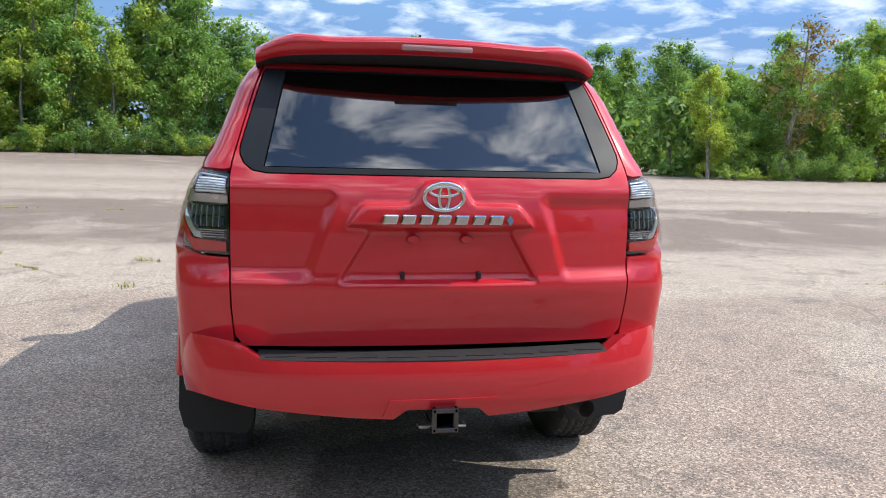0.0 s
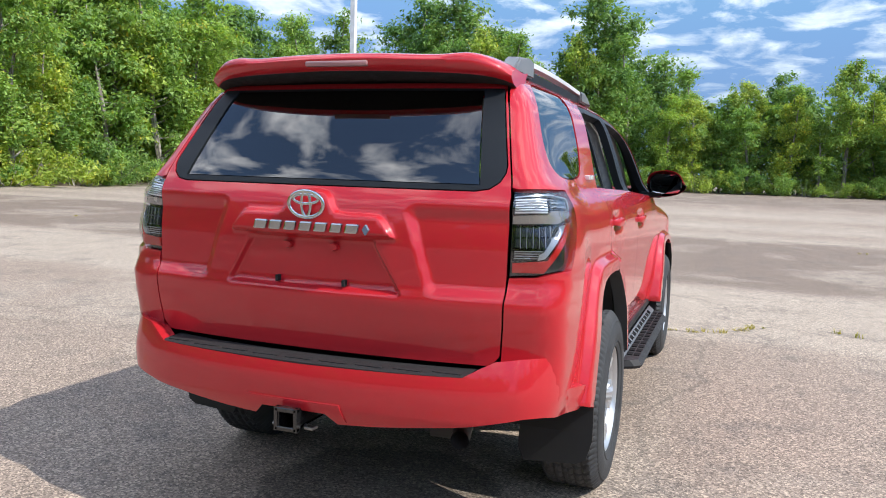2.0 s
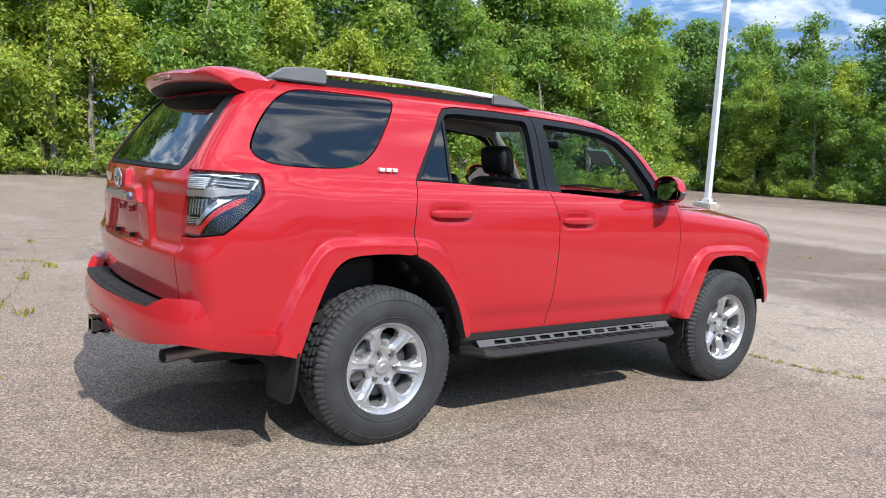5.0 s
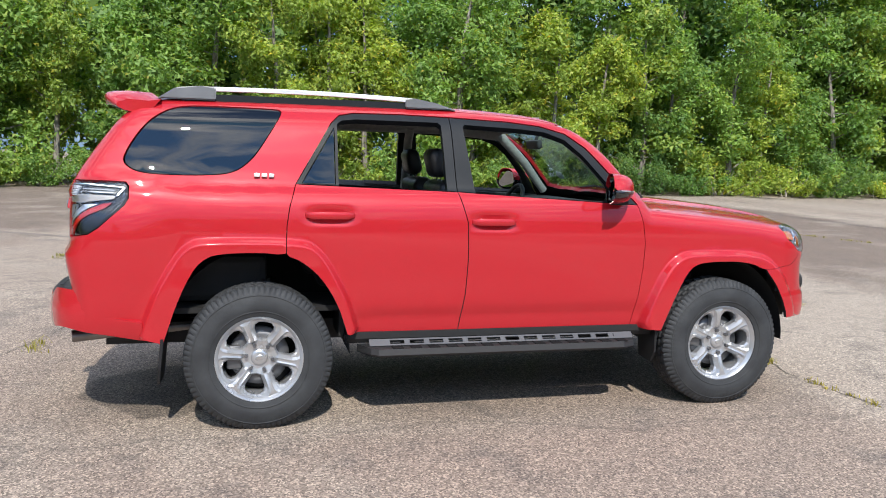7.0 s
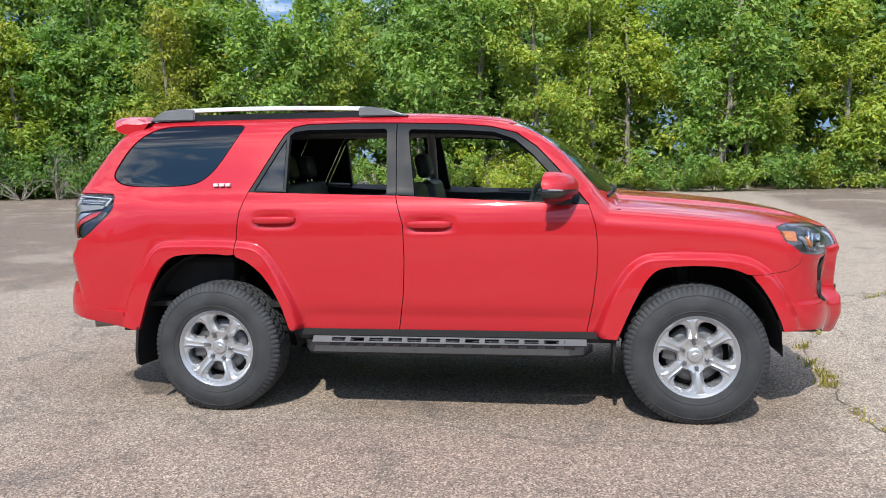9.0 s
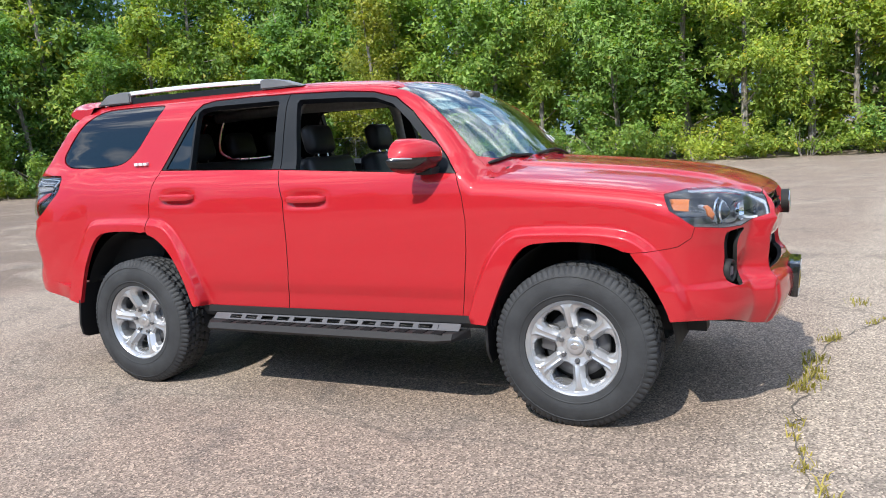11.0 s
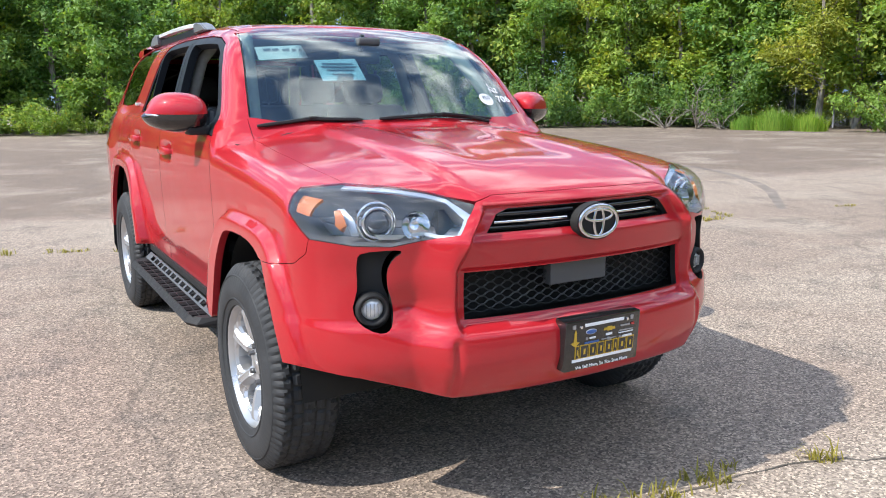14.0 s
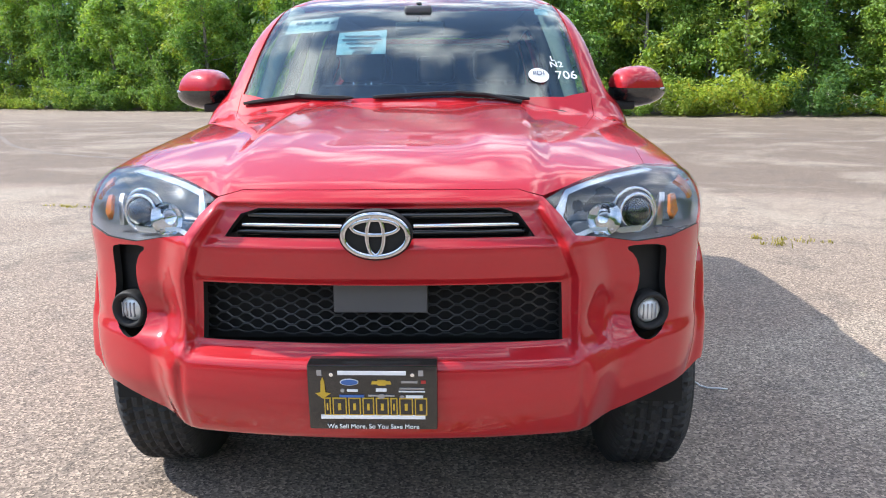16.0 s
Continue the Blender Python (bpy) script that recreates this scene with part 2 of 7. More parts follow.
def bark_material():
    m, nt, b = material("bark")
    co = nd(nt, "ShaderNodeTexCoord").outputs["Object"]
    mp = nd(nt, "ShaderNodeMapping", {"Vector": co})
    mp.inputs["Scale"].default_value = (9, 9, 1.6)
    n1 = nd(nt, "ShaderNodeTexNoise", {"Vector": mp.outputs[0]}, Scale=2.0, Detail=8.0)
    nt.links.new(ramp(nt, n1.outputs["Fac"], [(0.35, (0.10, 0.085, 0.07)), (0.65, (0.34, 0.31, 0.27))]), b.inputs["Base Color"])
    b.inputs["Roughness"].default_value = 0.9
    bump(nt, n1.outputs["Fac"], 0.6, 0.02, b)
    return m


def rubber_material():
    m, nt, b = material("tyre_rubber")
    co = nd(nt, "ShaderNodeTexCoord").outputs["Object"]
    dust = nd(nt, "ShaderNodeTexNoise", {"Vector": co}, Scale=9.0, Detail=7.0).outputs["Fac"]
    nt.links.new(ramp(nt, dust, [(0.35, (0.018, 0.0195, 0.022)), (0.75, (0.036, 0.0385, 0.042))]), b.inputs["Base Color"])
    b.inputs["Roughness"].default_value = 0.72
    bump(nt, nd(nt, "ShaderNodeTexNoise", {"Vector": co}, Scale=240.0).outputs["Fac"], 0.25, 0.002, b)
    return m


M_PAINT = paint_material()
M_BLACK = plain("textured_black_plastic", (0.022, 0.022, 0.023), 0.6, grain=0.3, scale=420, spec=0.25)
M_TRIM = plain("satin_black_trim", (0.010, 0.0125, 0.016), 0.5, spec=0.22)
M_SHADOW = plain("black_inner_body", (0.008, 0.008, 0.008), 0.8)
M_GLOSSBLACK = plain("gloss_black", (0.012, 0.012, 0.013), 0.12, coat=0.6)
M_LEATHER = plain("black_leather", (0.02, 0.02, 0.021), 0.45, grain=0.4, scale=300)
M_CLOTH = plain("grey_headliner", (0.36, 0.35, 0.33), 0.9, grain=0.3, scale=500)
M_DASH = plain("dark_grey_dashboard", (0.045, 0.047, 0.05), 0.6, grain=0.3, scale=350)
M_SILVER = plain("silver_metal", (0.62, 0.63, 0.65), 0.32, metal=0.9, vary=0.05)
M_ALLOY = plain("machined_alloy", (0.50, 0.51, 0.53), 0.30, metal=0.7, vary=0.05)
M_ALLOYDARK = plain("shaded_alloy", (0.15, 0.152, 0.158), 0.45, metal=0.7)
M_CHROME = plain("chrome", (0.82, 0.83, 0.85), 0.07, metal=1.0, vary=0.02)
M_STEEL = plain("worn_steel", (0.28, 0.26, 0.25), 0.45, metal=0.85, vary=0.3)
M_DARKSTEEL = plain("dark_chassis_steel", (0.028, 0.027, 0.027), 0.65, metal=0.3, vary=0.35)
M_RUBBER = rubber_material()
M_FLAP = plain("black_rubber_sheet", (0.012, 0.012, 0.013), 0.6, spec=0.3)
M_WHITE = plain("white_paper", (0.78, 0.79, 0.80), 0.7)
M_BLUEPAPER = plain("pale_blue_paper", (0.45, 0.66, 0.78), 0.6)
M_INK = plain("grey_ink", (0.12, 0.16, 0.22), 0.7)
M_WHITEINK = plain("white_marker", (0.85, 0.87, 0.9), 0.6)
M_GOLD = plain("gold_print", (0.62, 0.40, 0.04), 0.5)
M_BLUE = plain("blue_print", (0.05, 0.14, 0.42), 0.5)
M_POLE = plain("white_painted_steel", (0.66, 0.68, 0.70), 0.45, vary=0.1)
M_GALV = plain("dull_galvanised_steel", (0.34, 0.35, 0.37), 0.5, metal=0.4, vary=0.2)
M_CONCRETE = plain("weathered_concrete", (0.36, 0.33, 0.27), 0.9, grain=0.8, scale=90, vary=0.35)
M_AMBER = plain("amber_plastic", (0.52, 0.15, 0.03), 0.3, coat=0.4)
M_REDLENS = plain("red_lens_plastic", (0.42, 0.012, 0.012), 0.15, coat=0.8)
M_LAMPGREY = plain("smoked_lens_lining", (0.36, 0.37, 0.39), 0.2, metal=0.5, coat=0.5)
M_LAMPCLEAR = plain("bright_lens_lining", (0.80, 0.81, 0.83), 0.2, metal=0.25, coat=0.8)
M_STRIP = plain("clear_light_guide", (0.50, 0.57, 0.66), 0.18, metal=0.35, coat=0.8)
M_HEADLINE = plain("grey_lamp_lining", (0.27, 0.28, 0.30), 0.30, metal=0.6)
M_BADGE = plain("dark_chrome", (0.58, 0.59, 0.61), 0.10, metal=1.0, vary=0.02)
M_BAND = plain("warm_grey_band", (0.34, 0.31, 0.28), 0.25, metal=0.5, coat=0.5)
M_BACKPLATE = plain("grey_sensor_panel", (0.085, 0.086, 0.09), 0.5)
M_POWDER = plain("grey_powder_coat", (0.10, 0.103, 0.108), 0.4, metal=0.2)
M_PROJECTOR = plain("projector_glass", (0.02, 0.022, 0.026), 0.05, coat=1.0)
M_LAMPLINE = plain("dark_lamp_lining", (0.035, 0.037, 0.040), 0.25, metal=0.2)
M_MIRROR = plain("mirror_glass", (0.42, 0.44, 0.46), 0.03, metal=1.0, vary=0.0)
M_LETTER = plain("shaded_chrome", (0.50, 0.52, 0.55), 0.12, metal=1.0)
M_SKID = plain("tyre_mark", (0.178, 0.148, 0.126), 0.9, vary=0.4, scale=30)
M_GLASS = glass_material("clear_glass", (0.74, 0.84, 0.83), 0.10)
M_LENS = glass_material("clear_lens", (0.95, 0.96, 0.97), 0.04, edge=0.5)
M_PRIVACY = glass_material("privacy_glass", (0.03, 0.034, 0.038), 0.09)
M_REARGLASS = glass_material("rear_privacy_glass", (0.03, 0.034, 0.038), 0.15)
M_RIB = plain("matt_black_tread", (0.016, 0.016, 0.017), 0.85, spec=0.05)
M_CAP = plain("grey_rail_cap", (0.13, 0.138, 0.148), 0.35)
M_RAIL = plain("bright_satin_rail", (0.74, 0.75, 0.77), 0.35, metal=0.4, vary=0.05)
M_MESH = plain("black_grille_mesh", (0.026, 0.027, 0.029), 0.4)
M_GROUND = ground_material()
M_BARK = bark_material()
M_LEAF = leaf_material("leaves_mid", (0.125, 0.215, 0.062), (0.275, 0.43, 0.13))
M_LEAFDARK = leaf_material("leaves_dark", (0.085, 0.165, 0.058), (0.215, 0.345, 0.12), (0.22, 0.24, 0.05))
M_LEAFLIGHT = leaf_material("leaves_light", (0.17, 0.245, 0.05), (0.37, 0.48, 0.125), (0.55, 0.42, 0.07))
M_LEAFBROWN = leaf_material("leaves_brown", (0.16, 0.10, 0.05), (0.30, 0.20, 0.10), (0.40, 0.28, 0.10))
M_LEAFYELLOW = leaf_material("leaves_yellowing", (0.22, 0.23, 0.04), (0.50, 0.46, 0.10), (0.60, 0.44, 0.07))
M_TALLGRASS = leaf_material("tall_grass_blades", (0.13, 0.24, 0.04), (0.30, 0.46, 0.10), (0.42, 0.42, 0.12))
M_PINE = leaf_material("pine_needles", (0.03, 0.07, 0.035), (0.08, 0.14, 0.065), (0.10, 0.15, 0.06))
M_GRASS = leaf_material("grass", (0.20, 0.175, 0.04), (0.44, 0.36, 0.10), (0.56, 0.44, 0.18))


# ---- building helpers ----
def add_mesh(name, verts, faces, mat, parent=None, label="", smooth=True, normals=None, mats=None, index=None):
    """One mesh object from vertices and faces."""
    me = bpy.data.meshes.new(name)
    me.from_pydata([tuple(map(float, v)) for v in verts], [], [tuple(map(int, f)) for f in faces])
    for m in mats or [mat]:
        me.materials.append(m)
    if index is not None:
        me.polygons.foreach_set("material_index", np.asarray(index, dtype=np.int32))
    me.polygons.foreach_set("use_smooth", np.full(len(me.polygons), smooth))
    if normals is not None:
        me.normals_split_custom_set([tuple(map(float, n)) for n in normals])
    me.update()
    ob = new(name, me)
    if parent:
        ob.parent = parent
    if label:
        tagged(ob, label)
    return ob


def part(name, bm, mat, parent=None, label="", smooth=0.0):
    """Links a bmesh as one mesh object. smooth: degrees under which edges are shaded soft."""
    bmesh.ops.recalc_face_normals(bm, faces=bm.faces)
    me = bpy.data.meshes.new(name)
    bm.to_mesh(me)
    bm.free()
    me.materials.append(mat)
    if smooth:
        me.polygons.foreach_set("use_smooth", np.full(len(me.polygons), True))
        me.set_sharp_from_angle(angle=radians(smooth))
    ob = new(name, me)
    if parent:
        ob.parent = parent
    if label:
        tagged(ob, label)
    return ob


def box(bm, x0, x1, y0, y1, z0, z1, bevel=0.0, seg=2, m=None):
    made = bmesh.ops.create_cube(bm, size=1.0)["verts"]
    for v in made:
        v.co = Vector(((x0 + x1) / 2 + v.co.x * (x1 - x0), (y0 + y1) / 2 + v.co.y * (y1 - y0), (z0 + z1) / 2 + v.co.z * (z1 - z0)))
    if bevel:
        edges = list({e for v in made for e in v.link_edges})
        made = list({v for f in bmesh.ops.bevel(bm, geom=edges, offset=bevel, segments=seg, affect="EDGES", profile=0.5)["faces"] for v in f.verts} | {v for v in made if v.is_valid})
    if m is not None:
        for v in made:
            v.co = m @ v.co
    return made


def prism(bm, outline, y0, y1, m=None, bevel=0.0):
    """An outline of (a, b) points, drawn in the xz plane, given depth from y0 to y1."""
    lo = [bm.verts.new((a, y0, b)) for a, b in outline]
    hi = [bm.verts.new((a, y1, b)) for a, b in outline]
    n = len(outline)
    faces = [bm.faces.new(lo), bm.faces.new(hi[::-1])]
    faces += [bm.faces.new((lo[i], hi[i], hi[(i + 1) % n], lo[(i + 1) % n])) for i in range(n)]
    vs = lo + hi
    if bevel:
        es = list({e for f in faces[:2] for e in f.edges})
        r = bmesh.ops.bevel(bm, geom=es, offset=bevel, segments=2, affect="EDGES", profile=0.5)
        vs = list({v for f in bm.faces for v in f.verts}) if m is None else list({v for f in r["faces"] for v in f.verts} | {v for v in vs if v.is_valid})
    if m is not None:
        for v in vs:
            v.co = m @ v.co
    return vs


def tube(bm, points, radii, sides=8, cap=True):
    """A pipe through points, with one radius or one for each."""
    pts = [Vector(p) for p in points]
    radii = [radii] * len(pts) if isinstance(radii, (int, float)) else radii
    rings, side = [], None
    for i, p in enumerate(pts):
        d = (pts[min(i + 1, len(pts) - 1)] - pts[max(i - 1, 0)]).normalized()
        if side is None:
            side = d.orthogonal().normalized()
        side = (side - d * side.dot(d)).normalized()
        up = d.cross(side)
        rings.append([bm.verts.new(p + radii[i] * (math.cos(a) * side + math.sin(a) * up)) for a in (2 * math.pi * k / sides for k in range(sides))])
    for a, b in zip(rings, rings[1:]):
        for k in range(sides):
            bm.faces.new((a[k], a[(k + 1) % sides], b[(k + 1) % sides], b[k]))
    if cap:
        bm.faces.new(rings[0][::-1])
        bm.faces.new(rings[-1])


def lathe(profile, seg, axis="x"):
    """Vertices and faces of a profile of (along, radius) points, turned about an axis."""
    n = len(profile)
    ang = np.linspace(0, 2 * np.pi, seg, endpoint=False)
    a, r = np.array(profile).T
    verts = np.stack([np.tile(a, (seg, 1)), np.outer(np.cos(ang), r), np.outer(np.sin(ang), r)], -1).reshape(-1, 3)
    faces = [(s * n + i, s * n + i + 1, ((s + 1) % seg) * n + i + 1, ((s + 1) % seg) * n + i) for s in range(seg) for i in range(n - 1)]
    return verts, faces


def thing(name, label, category, at=(0, 0, 0), group=""):
    ob = new(name)
    ob.empty_display_size = 0.2
    ob.location = at
    return tagged(ob, label, category, group)


# ---- ground ----
bm = bmesh.new()
bmesh.ops.create_grid(bm, x_segments=60, y_segments=60, size=700)
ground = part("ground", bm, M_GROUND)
tagged(ground, "weathered grey-brown asphalt of an empty lot", "ground", kind="structure")


# ---- the car: x to its right, y ahead, wheels on z = 0 ----
def hermite(pts):
    """A smooth curve through (x, y) points without overshoot."""
    xs, ys = np.array(pts, float).T
    d = np.diff(ys) / np.diff(xs)
    t = np.r_[d[0], np.where(d[1:] * d[:-1] > 0, 2 * d[1:] * d[:-1] / (d[1:] + d[:-1] + 1e-12 * np.sign(d[1:] + d[:-1] + 1e-30)), 0), d[-1]]

    def f(x):
        x = np.clip(x, xs[0], xs[-1])
        i = np.clip(np.searchsorted(xs, x) - 1, 0, len(d) - 1)
        h = xs[i + 1] - xs[i]
        u = (x - xs[i]) / h
        return (1 + 2 * u) * (1 - u) ** 2 * ys[i] + u * (1 - u) ** 2 * h * t[i] + u * u * (3 - 2 * u) * ys[i + 1] + u * u * (u - 1) * h * t[i + 1]

    return f


def smax(a, b, k):
    h = np.maximum(k - np.abs(a - b), 0) / k
    return np.maximum(a, b) + h * h * k * 0.25


def step(e0, e1, x):
    u = np.clip((x - e0) / (e1 - e0), 0, 1)
    return u * u * (3 - 2 * u)


def inside_by(poly, y, z):
    """Signed distance to a polygon, positive inside."""
    P = np.array(poly, float)
    Q = np.roll(P, -1, 0)
    shape = np.shape(y)
    pt = np.stack([np.ravel(y), np.ravel(z)], -1)[:, None]
    e = Q - P
    u = np.clip(((pt - P) * e).sum(-1) / (e * e).sum(-1), 0, 1)
    dist = np.linalg.norm(pt - P - u[..., None] * e, axis=-1).min(1)
    py, pz = pt[..., 0], pt[..., 1]
    cross = ((P[:, 1] > pz) != (Q[:, 1] > pz)) & (py < (Q[:, 0] - P[:, 0]) * (pz - P[:, 1]) / (Q[:, 1] - P[:, 1] + 1e-12) + P[:, 0])
    return np.where(cross.sum(1) % 2 == 1, dist, -dist).reshape(shape)


def arc_points(pts, n=6):
    """The points of an open line, rounded by one Chaikin pass after another."""
    p = np.array(pts, float)
    for _ in range(2):
        q = np.empty((2 * len(p) - 2, p.shape[1]))
        q[0::2], q[1::2] = 0.75 * p[:-1] + 0.25 * p[1:], 0.25 * p[:-1] + 0.75 * p[1:]
        p = np.vstack([p[:1], q, p[-1:]])
    return p


def soft_loop(pts, times=2):
    """A closed line with its corners cut round."""
    p = np.array(pts, float)
    for _ in range(times):
        n = np.roll(p, -1, 0)
        p = np.stack([0.75 * p + 0.25 * n, 0.25 * p + 0.75 * n], 1).reshape(-1, 2)
    return [tuple(v) for v in p]


ARCH_R = arc_points([(-1.885, 0.46), (-1.79, 0.75), (-1.69, 0.93), (-1.55, 0.96), (-1.25, 0.955), (-1.10, 0.86), (-0.99, 0.70), (-0.925, 0.50)])
ARCH_F = arc_points([(0.965, 0.48), (1.06, 0.71), (1.15, 0.865), (1.26, 0.895), (1.53, 0.895), (1.68, 0.84), (1.77, 0.715), (1.83, 0.59), (1.845, 0.535)])
FLARE_R = [(-2.06, 0.40), (-1.96, 0.72), (-1.84, 0.94), (-1.76, 1.025), (-1.66, 1.045), (-1.16, 1.04), (-1.06, 0.98), (-0.98, 0.86), (-0.885, 0.67), (-0.83, 0.44), (-1.4, 0.2)]
FLARE_F = [(0.80, 0.42), (0.89, 0.68), (0.98, 0.86), (1.08, 0.95), (1.20, 0.97), (1.62, 0.965), (1.76, 0.90), (1.86, 0.78), (1.96, 0.56), (1.98, 0.40), (1.4, 0.2)]
FLARE_R, FLARE_F = soft_loop(FLARE_R), soft_loop(FLARE_F)

half_width = hermite([(0.25, 0.74), (0.40, 0.815), (0.47, 0.845), (0.56, 0.858), (0.62, 0.872), (0.80, 0.882), (1.00, 0.887), (1.12, 0.883), (1.20, 0.870), (1.265, 0.842), (1.31, 0.803), (1.36, 0.783), (1.50, 0.738), (1.68, 0.672), (1.85, 0.60)])
rear_shoulder = hermite([(1.0, 0.0), (1.2, 0.004), (1.27, 0.016), (1.32, 0.03), (1.38, 0.012), (1.5, 0.0)])
rear_y = hermite([(0.30, -2.34), (0.50, -2.40), (0.72, -2.405), (0.86, -2.428), (0.935, -2.438), (0.985, -2.43), (1.10, -2.43), (1.24, -2.415), (1.315, -2.385), (1.45, -2.30), (1.60, -2.19), (1.75, -2.075), (1.85, -1.99)])
front_y = hermite([(0.25, 2.08), (0.40, 2.17), (0.48, 2.23), (0.58, 2.262), (0.665, 2.255), (0.70, 2.235), (0.85, 2.222), (0.95, 2.232), (1.03, 2.215), (1.08, 2.185), (1.14, 2.12), (1.25, 2.0)])
hood_z = hermite([(0.60, 1.30), (0.90, 1.272), (1.14, 1.252), (1.66, 1.20), (1.95, 1.155), (2.12, 1.115), (2.22, 1.08), (2.30, 1.03)])
roof_z = hermite([(-2.4, 1.76), (-2.0, 1.788), (-1.2, 1.800), (-0.3, 1.797), (0.15, 1.775), (0.42, 1.737), (0.60, 1.69), (0.9, 1.60)])


def width_at(y, z):
    w = half_width(z)
    w = w + rear_shoulder(z) * step(-1.6, -2.05, y)
    w = w - 0.018 * step(-1.85, -2.45, y) ** 2 * step(0.3, 0.8, z) + 0.022 * step(-1.75, -2.1, y) * step(1.27, 1.0, z)
    w = w + 0.016 * step(1.6, 1.95, y) * step(1.12, 0.95, z)
    # waist line pressed into the doors and the wing
    w = w - 0.007 * np.exp(-(((z - 0.60) / 0.035) ** 2)) * step(-0.95, -0.75, y) * step(0.95, 0.8, y)
    for yc, zc in ((-1.02, 1.157), (-0.09, 1.126)):
        w = w - 0.016 * np.exp(-(((y - yc + 0.0) / 0.125) ** 4) - ((z - zc) / 0.042) ** 4)
    flare = np.maximum(step(0.0, 0.042, inside_by(FLARE_R, y, z)), step(0.0, 0.042, inside_by(FLARE_F, y, z)))
    lip = 0.942
    return w + flare * np.maximum(lip - w, 0.012) * (0.75 + 0.25 * step(0.95, 0.7, z))


# raised garnish over the number plate, with a round field for the emblem: (x, z)
GARNISH = [(-0.335, 1.128), (-0.322, 1.165), (-0.282, 1.216), (-0.255, 1.226), (-0.118, 1.226), (-0.098, 1.246), (-0.080, 1.285), (-0.045, 1.304)]
GARNISH = soft_loop(GARNISH + [(-x, z) for x, z in GARNISH[::-1]], 1)


def rear_at(ax, z):
    y = rear_y(z) + 0.10 * ax**2 + 0.05 * ax**6
    # number plate field, sunk between two ridges that run down from the garnish
    down = np.clip((1.11 - z) / 0.16, 0, 1)
    y = y + 0.024 * step(0.012, -0.012, ax - 0.250 - 0.095 * down) * step(0.938, 0.966, z) * step(1.14, 1.12, z)
    # outer fields sunk above a sloping ledge
    y = y + 0.021 * step(-0.005, 0.040, ax - 0.352 - 0.090 * np.clip((1.23 - z) / 0.28, 0, 1)) * step(0.945, 1.0, z) * step(1.275, 1.20, z)
    near = (z > 1.12) & (z < 1.31) & (ax < 0.34)
    out = np.zeros(np.shape(y))
    if np.any(near):
        out[near] = step(0.0, 0.016, inside_by(GARNISH, np.broadcast_to(ax, near.shape)[near], np.broadcast_to(z, near.shape)[near]))
    return y - 0.026 * out


def front_at(ax, z):
    y = front_y(z) - 0.19 * ax**2 - 0.31 * ax**6
    edge = np.interp(z, [0.45, 0.63, 0.69, 0.86, 0.95, 1.07], [0.50, 0.53, 0.50, 0.50, 0.475, 0.37])
    mask = step(edge + 0.105, edge - 0.005, ax)
    y = y + 0.070 * mask * step(0.40, 0.46, z)
    # grilles and the bar between them stand back from the pillars beside them
    inner = np.interp(z, [0.66, 0.86, 0.95, 1.035], [0.492, 0.490, 0.455, 0.395])
    y = y - 0.043 * step(inner + 0.016, inner - 0.018, ax) * step(0.650, 0.690, z) * step(1.056, 1.038, z)
    y = y - 0.012 * np.exp(-(((ax - 0.515) / 0.012) ** 2)) * step(0.66, 0.63, z) * step(0.44, 0.48, z)
    y = y + 0.016 * step(0.845, 0.87, z) * step(0.968, 0.94, z) * step(0.49, 0.46, ax)
    y = y - 0.040 * np.exp(-(((ax - 0.59) / 0.08) ** 2 + ((z - 0.74) / 0.06) ** 2))
    return y


def hood_at(ax, y):
    z = hood_z(y) - 0.085 * ax**2 - 0.05 * ax**6
    crease = 0.40 + 0.04 * (2.1 - y)
    return z + 0.016 * step(crease + 0.05, crease - 0.02, ax) * step(2.2, 1.9, y) - 0.012 * step(0.30, 0.15, ax) * step(2.1, 1.8, y)


def body_field(p):
    """Below zero inside the body, above it outside."""
    x, y, z = p[..., 0], p[..., 1], p[..., 2]
    ax = np.abs(x)
    side = ax - width_at(y, z)
    rear = rear_at(ax, z) - y
    low = smax(smax(side, rear, 0.085), y - front_at(ax, z), 0.10)
    low = smax(low, z - np.where(y > 0.55, hood_at(ax, np.maximum(y, 0.55)), 1.30), 0.07)
    screen = (y - (1.02 - (z - 1.27) * 0.98 - 0.20 * ax**2 - 0.12 * ax**6)) * 0.72
    top = z - (roof_z(y) - 0.07 * ax**2)
    green = smax(smax(smax(side, rear, 0.08), screen, 0.06), top, 0.16)
    return np.minimum(low, green)


def cast(origin, way, far, field=body_field, n=70):
    """From far along each ray back to its origin: the outermost point of the body."""
    ts = np.linspace(far, 0, n)
    inside = np.stack([field(origin + t * way) < 0 for t in ts])
    k = np.argmax(inside, 0)
    hit = inside.any(0)
    hi, lo = ts[np.maximum(k - 1, 0)], ts[k]
    for _ in range(22):
        mid = (hi + lo) / 2
        ins = field(origin + mid[:, None] * way) < 0
        lo, hi = np.where(ins, mid, lo), np.where(ins, hi, mid)
    return origin + lo[:, None] * way, hit


def gradient(p, field=body_field, e=0.003):
    g = np.stack([field(p + e * a) - field(p - e * a) for a in np.eye(3)], -1)
    return g / (np.linalg.norm(g, axis=-1, keepdims=True) + 1e-9)


